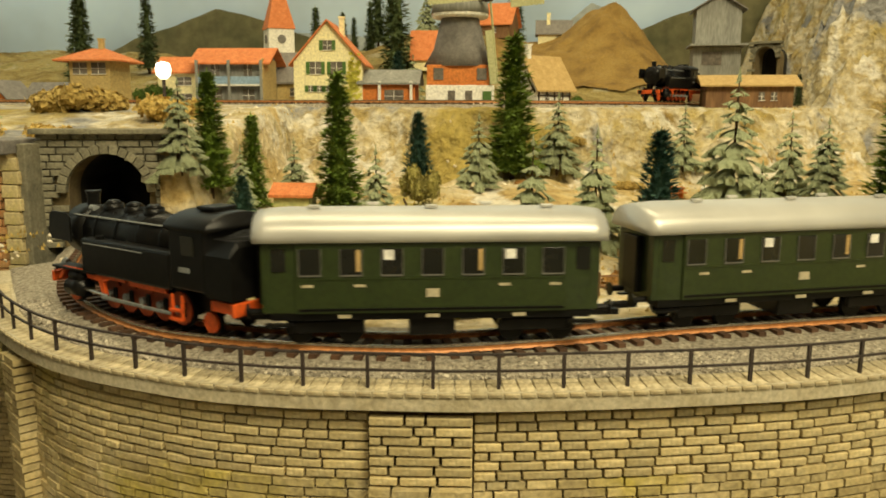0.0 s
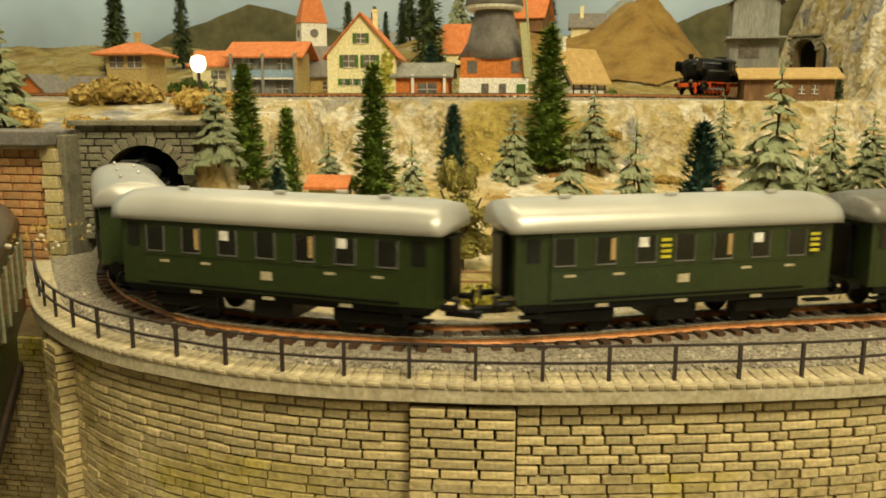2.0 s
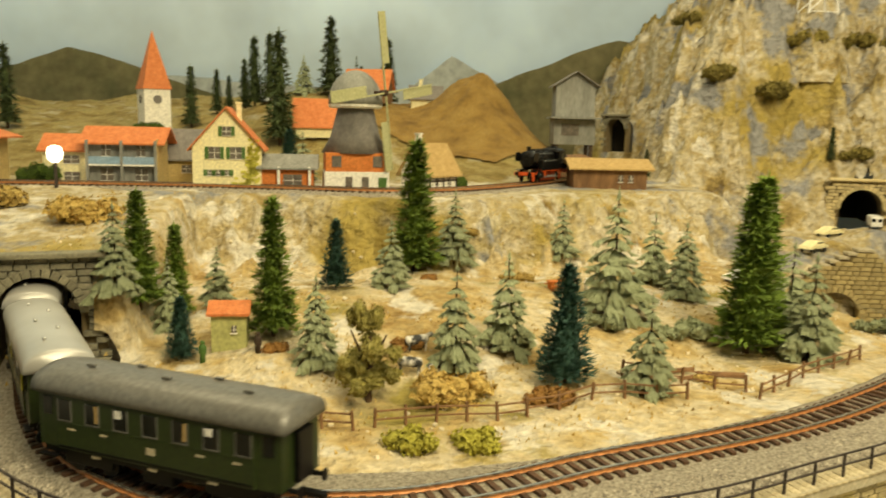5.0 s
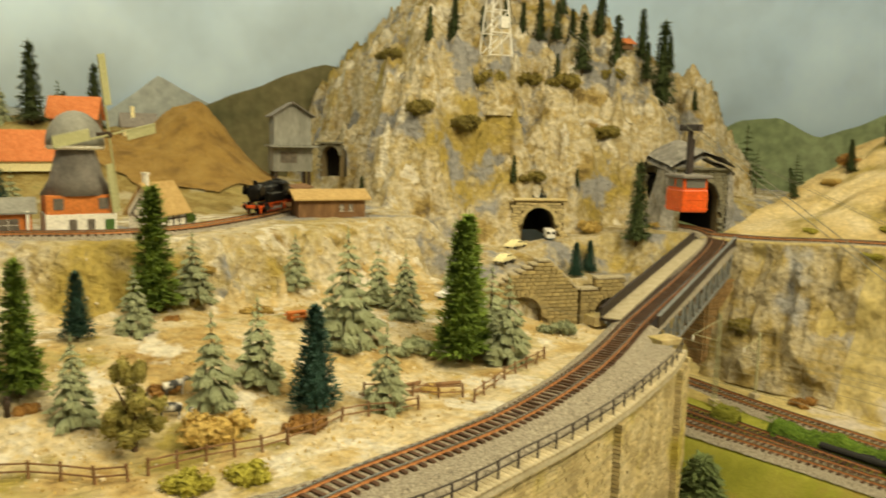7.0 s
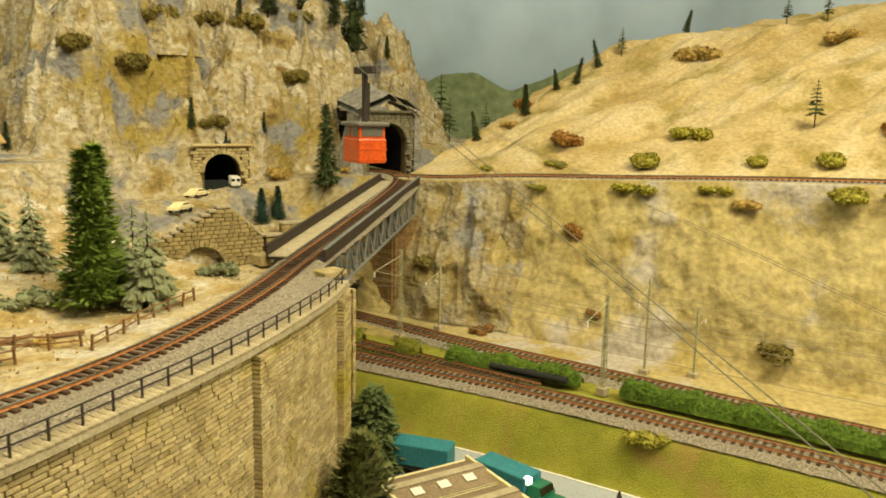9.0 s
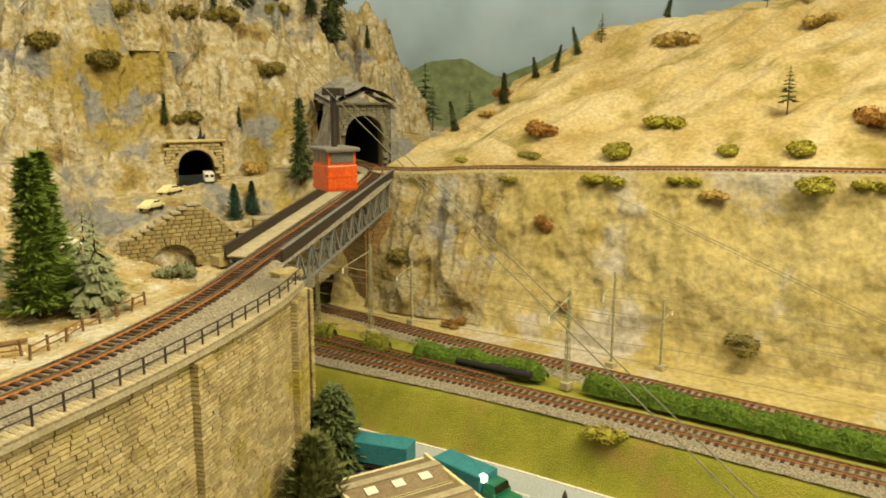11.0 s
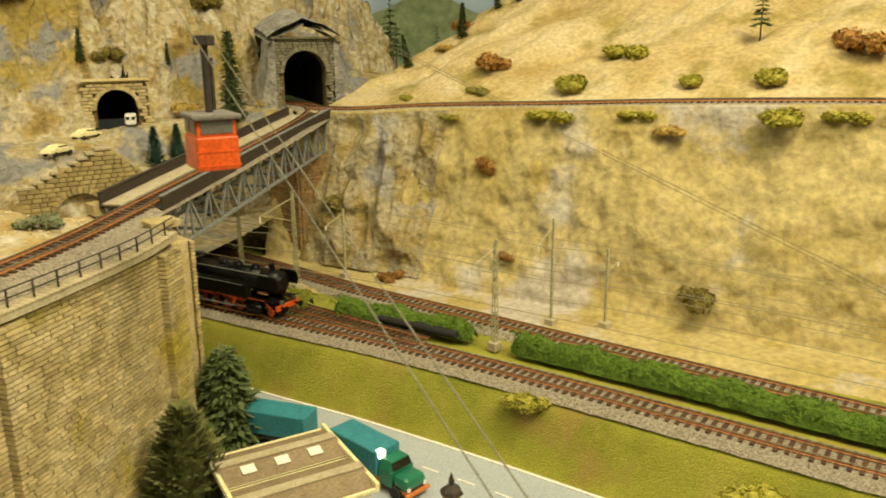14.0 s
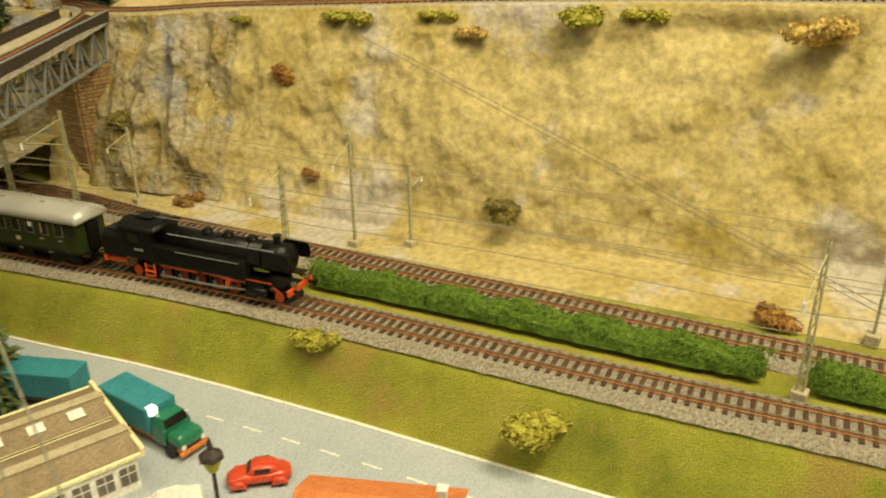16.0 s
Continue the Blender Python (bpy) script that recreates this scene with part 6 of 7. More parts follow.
house("orange-roofed barn behind the mill", -0.035, 1.36, 6, 0.075, 0.05, 0.022, 0.038, M_WALL_CREAM, M_TILE_ORANGE, z=drop(-0.035, 1.36) - 0.004)
house("red-brown timbered house on the hill", 0.045, 1.50, -14, 0.075, 0.055, 0.026, 0.032, M_WOOD, M_TILE_ORANGE, [(-0.015, 0.014, 0.008, 0.01), (0.01, 0.014, 0.008, 0.01)], z=drop(0.045, 1.50) - 0.006)
house("small cottage with grey roof and tall chimney on the hill", 0.150, 1.54, 0, 0.055, 0.04, 0.024, 0.02, M_WALL_CREAM, M_TILE_GREY, [(0.008, 0.013, 0.008, 0.008)], z=drop(0.150, 1.54) - 0.006, chimney=(-0.010, -0.006, 0.045))
house("ochre signal house with flat hipped red roof", -0.425, 1.055, 0, 0.052, 0.05, 0.060, 0.010, M_WALL_OCHRE, M_TILE_ORANGE, [(-0.012, 0.047, 0.018, 0.014), (0.012, 0.047, 0.018, 0.014)], over=0.013, hip=0.03, chimney=(0.004, 0, 0.072))
house("red gabled cottage among the trees", -0.60, 1.12, -10, 0.05, 0.045, 0.012, 0.022, M_WALL_ORANGE, M_TILE_GREY, ridge_y=True)
house("grey-roofed cottage among the trees", -0.545, 1.15, 0, 0.06, 0.045, 0.012, 0.02, M_WALL_GREY, M_TILE_GREY)
house("brown wooden depot shed with flat tan roof", 0.375, 1.125, -4, 0.100, 0.055, 0.030, 0.010, M_WOOD, M_TILE_TAN, [(0.014, 0.016, 0.007, 0.010), (0.028, 0.016, 0.007, 0.010)], over=0.008, name="depot_shed", category="shed")

# coal tower
ct = thing("coaling_tower", "grey wooden coaling tower on legs", "coaling tower", pose(0.405, 1.44, 0.490, 0, 0, -6))
for x in (-0.03, 0.03):
    for y in (-0.025, 0.025):
        part("leg", MB().box(x, y, 0.025, 0.006, 0.006, 0.054), M_TIMBER, ct)
part("lower_bin", MB().box(0, 0, 0.070, 0.072, 0.06, 0.044, None, 0.0006), M_WALL_GREY, ct)
part("lower_window", MB().box(-0.008, -0.0305, 0.074, 0.030, 0.001, 0.020), M_WINDOW, ct)
part("ledge", MB().box(0, -0.008, 0.094, 0.086, 0.085, 0.003), M_WALL_GREY, ct)
vs = [(-0.034, -0.028, 0.096), (0.034, -0.028, 0.096), (0.034, -0.028, 0.150), (0, -0.028, 0.172), (-0.034, -0.028, 0.150)]
part("upper_bin", MB().loft([vs, [(a, 0.028, c) for a, b_, c in vs]]), M_WALL_GREY, ct)
part("roof", roof_mesh(0.062, 0.070, 0.022, 0.006, 0.002), M_TILE_GREY, ct, m=pose(0, 0, 0.1502, 0, 0, 90))
portal("mine_tunnel", "dark rock tunnel mouth beside the coaling tower", pose(0.488, 1.455, 0.525, 0, 0, -40), 0.036, 0.060, 0.046, 0.064, brick=M_STONE_GREY, deep=0.012)

# plateau track with the waiting engine
VT = [(-1.0, 1.0, 0.494), (-0.45, 0.998, 0.494), (-0.17, 0.998, 0.494), (-0.03, 0.978, 0.494), (0.06, 0.962, 0.494), (0.14, 0.985, 0.494), (0.22, 1.055, 0.494), (0.30, 1.15, 0.494), (0.37, 1.26, 0.494), (0.43, 1.36, 0.494)]
T_V, VP, VL = track("plateau_track", VT, "dark rails along the edge of the village plateau")
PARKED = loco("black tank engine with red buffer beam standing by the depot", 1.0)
PARKED.matrix_basis = pose(0.285, 1.128, 0.494, 0, 0, 231) @ Matrix.Diagonal((0.72, 0.95, 0.95, 1))
rw = house("rust-red goods van behind the parked engine", 0.352, 1.225, 53, 0.065, 0.030, 0.026, 0.004, M_WOOD, M_WOOD, z=0.497, name="goods_van", category="wagon")

# street lamp with a lit globe on the plateau
gl_ = thing("globe_lamp", "lit white globe lamp on a dark post", "lamp", pose(-0.300, 0.965, PZ - 0.002))
part("post", MB().cyl((0, 0, 0), (0, 0, 0.032), 0.002, n=8), M_IRON, gl_)
part("globe", MB().loft([ring(0.003, 0.003, 0.032), ring(0.0075, 0.0075, 0.036), ring(0.0085, 0.0085, 0.043), ring(0.007, 0.007, 0.049), ring(0.002, 0.002, 0.051)]), M_LAMP, gl_, "lit globe", True)
BUSH["dk"] = [bush_mesh("bush", random.Random(91 + i), M_HEDGE) for i in range(2)]
BUSH_LABEL["dk"] = "fresh green leafy bush"
bush("dk", -0.345, 1.03, 0.055, h=1.6)
bush("dk", -0.29, 1.30, 0.06, z=0.545, h=1.0)
bush("dk", 0.165, 1.09, 0.034, h=1.5)

# ---------------------------------------------------------------- hut, fences and small things on the slope
hut = house("small green hut with orange roof on the slope", -0.058, 0.655, 2, 0.026, 0.022, 0.030, 0.006, mat("pale_green_boards", [(0.36, 0.36, 0.13), (0.46, 0.45, 0.18)], 90, 0.8), M_TILE_ORANGE, [(0.004, 0.018, 0.004, 0.006)], z=drop(-0.058, 0.648), over=0.003, name="hut", category="hut")


def fence(label, a, b, n):
    t = thing("wooden_fence", label, "fence", group="rustic fences")
    pts = []
    for i in range(n):
        u = i / (n - 1)
        x, y = a[0] + (b[0] - a[0]) * u, a[1] + (b[1] - a[1]) * u + 0.004 * math.sin(5 * u)
        z = drop(x, y)
        pts.append(Vector((x, y, z)))
        part("post", MB().box(0, 0, 0.0055, 0.0016, 0.0016, 0.015, None), M_WOOD, t, m=pose(x, y, z, random.Random(i).uniform(-7, 7), random.Random(i + 9).uniform(-7, 7), 20))
    for p, q in zip(pts[:-1], pts[1:]):
        for h in (0.005, 0.0105):
            part("rail", MB().cyl(p + Vector((0, 0, h)), q + Vector((0, 0, h)), 0.0007, n=5), M_WOOD, t)
    return t


fence("weathered rustic wooden fence on the slope", (-0.058, 0.553), (0.039, 0.516), 6)
fence("weathered rustic wooden fence beside the bushes", (0.052, 0.520), (0.150, 0.533), 6)
fence("weathered rustic wooden fence above the track", (0.150, 0.533), (0.270, 0.566), 6)
fence("rustic wooden fence by the log pile", (0.235, 0.600), (0.325, 0.590), 5)
fence("rustic wooden fence along the curve", (0.325, 0.566), (0.455, 0.655), 8)
BUSH["oli"] = [bush_mesh("crown", random.Random(95 + i), mat("olive_leaves", [(0.20, 0.18, 0.03), (0.38, 0.33, 0.08), (0.50, 0.44, 0.16)], 9, 0.95, 0, 0.5, 40, 0.03), 1.0, 0.075, 900) for i in range(1)]
ot = thing("broadleaf_tree", "loose olive-brown broadleaf tree on the slope", "tree", pose(0.048, 0.567, drop(0.048, 0.567)))
part("trunk", MB().cyl((0, 0, -0.002), (0.001, 0, 0.045), 0.0025, 0.0012, 7).cyl((0, 0, 0.02), (0.012, 0.004, 0.045), 0.0012, 0.0006, 5).cyl((0, 0, 0.022), (-0.012, -0.002, 0.05), 0.0012, 0.0006, 5), M_BARK, ot)
for x, y, z, w, h in ((0, 0, 0.010, 0.026, 0.022), (0.004, 0, 0.030, 0.022, 0.022), (-0.002, 0.002, 0.050, 0.015, 0.024), (-0.010, 0, 0.022, 0.016, 0.018)):
    part("crown", BUSH["oli"][0], None, ot, m=pose(x, y, z, 0, 0, z * 4000) @ Matrix.Diagonal((w, w, h, 1)))
# logs and rocks
for i, (x, y, a) in enumerate(((0.30, 0.618, 20), (0.322, 0.622, -12), (0.285, 0.628, 5))):
    lg = MB().cyl((-0.018, 0, 0.002), (0.018, 0, 0.003), 0.0022, 0.0018, 8)
    tagged(part("log", lg, M_WOOD, m=pose(x, y, drop(x, y), 0, 0, a)), "weathered log lying on the slope", "log", "felled logs")
rk = random.Random(17)
rocks = MB()
for i in range(700):
    x = rk.uniform(-0.22, 0.60)
    y = pline(x, [(-0.3, 0.5), (-0.1, 0.50), (0.05, 0.47), (0.25, 0.53), (0.6, 0.75)]) + rk.random() ** 1.3 * 0.42
    s = rk.uniform(0.001, 0.004) * (1.5 if rk.random() > 0.9 else 1)
    rocks.box(0, 0, 0, s, s * rk.uniform(0.6, 1.2), s * rk.uniform(0.5, 0.9), pose(x, y, drop(x, y, (0,)), rk.uniform(0, 60), rk.uniform(0, 60), rk.uniform(0, 90)), s * 0.22)
tagged(part("rubble", rocks, mat("pale_rubble", [(0.50, 0.40, 0.22), (0.72, 0.66, 0.54)], 120, 0.95, vary=0.25, island=True)), "pale stone rubble scattered on the slope", "rubble", kind="stuff")
tf = MB()
for i in range(5200):
    x = rk.uniform(-0.24, 0.60)
    y = pline(x, [(-0.3, 0.5), (-0.1, 0.50), (0.05, 0.46), (0.25, 0.52), (0.6, 0.74)]) + rk.random() * 0.44
    if vnoise(np.array(x * 26), np.array(y * 26), 61) > 0.52:
        z = drop(x, y, (0,))
        a, s = rk.uniform(0, 6.3), rk.uniform(0.0012, 0.0032)
        c, d_ = math.cos(a) * s * 0.5, math.sin(a) * s * 0.5
        tf.add([(x - c, y - d_, z - 0.0005), (x + c, y + d_, z - 0.0005), (x + c * 0.3 + rk.uniform(-s, s) * 0.4, y + rk.uniform(-s, s) * 0.4, z + s)], [(0, 1, 2)])
tagged(part("dry_grass", tf, M_TURF_TAN), "short tan dry grass on the slope", "grass", kind="stuff")

def cow(x, y, turn, label):
    z = drop(x, y, (0,))
    t = thing("cow", label, "cow", pose(x, y, z, 0, 0, turn), "cows on the slope")
    part("body", MB().loft([[(a, w * math.cos(q), 0.0085 + h * math.sin(q)) for q in np.linspace(0, 2 * math.pi, 11)[:-1]] for a, w, h in ((-0.0095, 0.0015, 0.0020), (-0.0085, 0.0033, 0.0036), (0.0, 0.0038, 0.0040), (0.0075, 0.0034, 0.0038), (0.0090, 0.0015, 0.0020))]), M_COW, t, "", True)
    part("head", MB().loft([[(a, w * math.cos(q), zc + w * 1.1 * math.sin(q)) for q in np.linspace(0, 2 * math.pi, 9)[:-1]] for a, w, zc in ((0.0080, 0.0018, 0.0105), (0.0115, 0.0021, 0.0120), (0.0150, 0.0012, 0.0105))]), M_COW, t, "", True)
    for a in (-0.0070, 0.0065):
        for b in (-0.0022, 0.0022):
            part("leg", MB().cyl((a, b, 0.0070), (a, b, -0.0005), 0.0009, 0.0006, 6), M_COW, t)
    return t


M_COW = mat("black_and_white_hide", [(0.02, 0.02, 0.02), (0.03, 0.03, 0.03), (0.75, 0.72, 0.66), (0.80, 0.77, 0.70)], 110, 0.7, 0, 0, 300)
cow(0.078, 0.610, 165, "black and white cow grazing on the slope")
cow(0.094, 0.585, 100, "black and white cow standing by the brown bush")
cow(0.085, 0.640, 20, "dark cow lying behind the broadleaf tree")


def figurine(x, y, h, material, label):
    rings = [(0.0022, 0.0), (0.0020, 0.35), (0.0028, 0.45), (0.0030, 0.68), (0.0024, 0.80), (0.0009, 0.84), (0.0017, 0.88), (0.0019, 0.94), (0.0010, 1.0)]
    o = part("figurine", MB().loft([[(r * math.cos(q), 0.8 * r * math.sin(q), u * h) for q in np.linspace(0, 2 * math.pi, 11)[:-1]] for r, u in rings]), material, None, "", True, pose(x, y, drop(x, y, (0,)) - 0.0005))
    return tagged(o, label, "figurine")


figurine(-0.074, 0.628, 0.017, M_SHUTTER, "small green model figurine beside the hut")
figurine(-0.034, 0.630, 0.016, M_TIMBER, "small dark model figurine beside the hut")
figurine(0.262, 0.800, 0.014, M_WALL_WHITE, "small pale model figurine by the bench")
bz = drop(0.235, 0.805, (0,))
bench = thing("picnic_table", "small orange-red picnic table on the slope", "table", pose(0.235, 0.805, bz, 0, 0, 10))
part("tabletop", MB().box(0, 0, 0.0085, 0.022, 0.009, 0.0014, None, 0.0003), M_WALL_ORANGE, bench)
for s_ in (-1, 1):
    part("seat", MB().box(0, s_ * 0.008, 0.0048, 0.022, 0.003, 0.0010), M_WALL_ORANGE, bench)
    part("trestle", MB().box(s_ * 0.008, 0, 0.0040, 0.0012, 0.014, 0.0082), M_WALL_ORANGE, bench)

# the large coach standing in the brick portal
bc = thing("large_coach", "large dark green coach standing in the brick portal", "railway coach", pose(-0.2980, 0.574, 0.318, 0, 0, -58))
BL_, BW, BH = 0.26, 0.076, 0.080
bx = BL_ / 2 - 0.02
part("body", MB().box(bx, 0, BH / 2, BL_, BW, BH, None, 0.003), M_COACH, bc)
part("roof", MB().loft([[(x, -(BW / 2 + 0.001) * k * math.cos(a), BH - 0.002 + 0.024 * k * math.sin(a)) for a in np.linspace(0, math.pi, 15)] for x, k in ((-0.022, 0.94), (-0.016, 1.0), (BL_ - 0.024, 1.0), (BL_ - 0.018, 0.94))]), M_ROOFD, bc, "", True)
for i in range(7):
    part("window", MB().box(0.006 + 0.036 * i, BW / 2 + 0.0002, 0.052, 0.026, 0.0016, 0.034, None, 0.0006), M_GLASS, bc)
    part("window_frame", MB().box(-0.010 + 0.036 * i, BW / 2 + 0.0010, 0.052, 0.003, 0.0020, 0.036), M_MASTC_, bc, "pale window post")
part("sole_bar", MB().box(bx, BW / 2 - 0.001, -0.003, BL_, 0.006, 0.008, None, 0.001), M_TIMBER, bc)
part("underframe", MB().box(bx, 0, -0.006, BL_ - 0.01, BW - 0.014, 0.012), M_BLACK, bc)
gb = thing("girder_deck", "dark girder deck carrying the large coach", "bridge deck", pose(-0.2980, 0.574, 0.306, 0, 0, -58))
part("deck_plate", MB().box(bx, 0, -0.006, BL_ + 0.02, 0.060, 0.010, None, 0.001), M_IRON, gb)
part("pier", MB().box(BL_ - 0.05, -0.005, -0.100, 0.02, 0.050, 0.180, None, 0.002), M_STONE, gb, "stone pier under the deck")

# cars on the mountain road
def car(label, paint, x, y, z, turn, van=False, k=1.0):
    t = thing("van" if van else "car", label, "van" if van else "car", pose(x, y, z, 0, 0, turn) @ Matrix.Diagonal((k, k, k, 1)))
    L, Wd = 0.046, 0.019
    if van:
        part("body", MB().box(0, 0, 0.012, L, Wd, 0.018, None, 0.002), paint, t)
        for y_ in (-0.005, 0.005):
            part("window", MB().box(-L / 2 - 0.0002, y_, 0.015, 0.001, 0.006, 0.005), M_GLASS, t)
    else:
        lo_ = [(-0.5, 0.30), (-0.48, 0.55), (-0.30, 0.62), (-0.18, 1.0), (0.12, 1.02), (0.30, 0.66), (0.47, 0.55), (0.5, 0.28)]
        part("body", MB().loft([[(a * L, s * (Wd / 2 if b_ < 0.9 else Wd * 0.40), 0.002 + b_ * 0.0135) for a, b_ in lo_] for s in (-1, -0.86, 0.86, 1)]), paint, t)
        for s in (-1, 1):
            part("window", MB().box(-0.0015, s * Wd * 0.43, 0.0125, 0.016, 0.0012, 0.0038), M_GLASS, t)
    for a in (-0.31, 0.31):
        for s in (-1, 1):
            part("wheel", MB().cyl((a * L, s * Wd * 0.38, 0.0036), (a * L, s * Wd * 0.51, 0.0036), 0.0036, n=14), M_RUBBER, t)
    return t


car("white van leaving the road tunnel", M_WHITE, 0.806, 1.166, 0.429, 66, True, 0.85)
car("cream car on the mountain road", M_WALL_CREAM, 0.735, 1.165, drop(0.735, 1.165, (0,)) + 0.001, 205)
car("pale yellow car on the mountain road", M_WALL_CREAM, 0.665, 1.085, drop(0.665, 1.085, (0,)) + 0.001, 212)
car("white car on the lower road", M_WHITE, 0.455, 0.86, drop(0.455, 0.86, (0,)) + 0.001, 190)

# steel tower on the mountain
st = thing("cableway_tower", "white steel lattice cableway tower on a rock base", "pylon", pose(0.789, 1.35, 0.752) @ Matrix.Diagonal((0.85, 0.85, 0.85, 1)))
part("rock_base", MB().loft([ring(0.070, 0.075, -0.12, 9), ring(0.038, 0.034, 0.012, 9), ring(0.030, 0.026, 0.016, 9)]), M_ROCK, st)
for sx in (-1, 1):
    for sy in (-1, 1):
        part("leg", MB().cyl((sx * 0.030, sy * 0.024, 0.012), (sx * 0.010, sy * 0.010, 0.24), 0.0022, n=6), M_WHITE, st)
for k in range(4):
    z0, z1 = 0.016 + 0.05 * k, 0.066 + 0.05 * k
    w0, w1 = 0.030 - 0.0044 * k, 0.030 - 0.0044 * (k + 1)
    for sy in (-1, 1):
        part("brace", MB().cyl((-w0, sy * w0 * 0.8, z0), (w1, sy * w1 * 0.8, z1), 0.0014, n=5).cyl((-w0, sy * w0 * 0.8, z0), (w0, sy * w0 * 0.8, z0), 0.0014, n=5), M_WHITE, st)
part("cable_head", MB().box(0.012, -0.010, 0.09, 0.020, 0.016, 0.026, None, 0.001), M_WHITE, st)
# chalet near the summit
house("small orange-roofed chalet near the summit", 1.20, 1.48, 0, 0.045, 0.03, 0.014, 0.01, M_WOOD, M_TILE_ORANGE, z=drop(1.20, 1.48, (0,)))

# ---------------------------------------------------------------- cable car
CABLE_P, CABLE_D = Vector((0.5986, 0.5672, 0.5105)), Vector((0.2521, 0.9051, 0.3423))
CABIN_ROWS = [(0.0, 0.25), (6.0, 0.098), (7.0, 0.070), (8.0, 0.035), (9.0, 0.007), (11.5, -0.065), (12.5, -0.092), (13.5, -0.114), (14.5, -0.136), (15.5, -0.168), (16.0, -0.184)]
CABIN = thing("cable_car", "orange-red cable car cabin with grey roof", "cable car")
part("cabin_body", MB().box(0, 0, 0.013, 0.030, 0.036, 0.024, None, 0.0015), M_CABIN, CABIN)
part("cabin_lower_trim", MB().box(0, 0, 0.0145, 0.0308, 0.0368, 0.0012).box(0, 0, 0.0045, 0.0308, 0.0368, 0.0012), M_CABIN, CABIN)
part("upper_frame", MB().box(0, 0, 0.0305, 0.028, 0.034, 0.012, None, 0.001), M_CABIN, CABIN)
for s in (-1, 1):
    for k in (-1, 1):
        part("window", MB().box(s * 0.0142, k * 0.0085, 0.0315, 0.0008, 0.0130, 0.0090), M_ROOFD, CABIN)
    part("window", MB().box(0, s * 0.0172, 0.0315, 0.022, 0.0008, 0.0090), M_ROOFD, CABIN)
part("roof", MB().box(0, 0, 0.0385, 0.034, 0.042, 0.004, None, 0.0015), M_TILE_GREY, CABIN)
part("hanger", MB().box(0, 0.000, 0.064, 0.0045, 0.006, 0.048, None, 0.001).box(0.004, 0, 0.060, 0.002, 0.003, 0.036), M_IRON, CABIN)
part("carriage", MB().box(0, 0, 0.090, 0.006, 0.040, 0.007, None, 0.001), M_IRON, CABIN)
M_MASTC = mat("dull_cable", [(0.16, 0.15, 0.11), (0.22, 0.21, 0.15)], 60, 0.6)
CW = thing("carrying_cables", "thin grey carrying cables across the valley", "cable")
for off in (-0.006, 0.006):
    a = CABLE_P + CABLE_D * 0.62 + Vector((off, 0, 0.091))
    b = CABLE_P - CABLE_D * 0.62 + Vector((off, 0, 0.091))
    part("cable", MB().cyl(a, b, 0.0004, n=6), M_MASTC, CW)
for off in (0.10, 0.112):
    a, b = Vector((1.06 + off, 1.2, 0.62)), Vector((0.93 + off, -0.30, 0.20))
    part("cable", MB().cyl(a, b, 0.0004, n=6), M_MASTC, CW)

# ---------------------------------------------------------------- valley: road, hedges, masts, vehicles
def offset_line(w0, w1, s0=0.0, s1=1.0, z=0.1675, base=None, bn=None):
    p, n = (BP, BN) if base is None else (base, bn)
    i0, i1 = int(s0 * (len(p) - 1)), int(s1 * (len(p) - 1))
    q = p[i0:i1 + 1].copy()
    w = np.linspace(w0, w1, len(q))
    q[:, 0] += n[i0:i1 + 1, 0] * w
    q[:, 1] += n[i0:i1 + 1, 1] * w
    q[:, 2] = z
    return q


edge = offset_line(-0.064, -0.064, 0.10, 1.0)
tagged(part("road", sweep(MB(), edge, [(-0.42, 0.0), (0.0, 0.0), (0.0, 0.0022), (-0.42, 0.0022)]), M_ROAD), "pale grey road beside the grass bank", "road", kind="structure")
tagged(part("kerb_line", sweep(MB(), edge, [(-0.0022, 0.0), (0.0012, 0.0), (0.0012, 0.0034), (-0.0022, 0.0034)]), M_WHITE), "white road edge line", "road marking", kind="structure")
dash = offset_line(-0.108, -0.108, 0.10, 1.0)
dn, dl = sides(dash), 0.0
for i in range(2, len(dash) - 4, 4):
    q = dash[i]
    a = math.degrees(math.atan2(dash[i + 1][1] - dash[i][1], dash[i + 1][0] - dash[i][0]))
    tagged(part("lane_dash", MB().box(0, 0, 0, 0.018, 0.0020, 0.0006), M_WHITE, m=pose(q[0], q[1], 0.1701, 0, 0, a)), "white lane marking on the road", "road marking", "lane dashes", "structure")


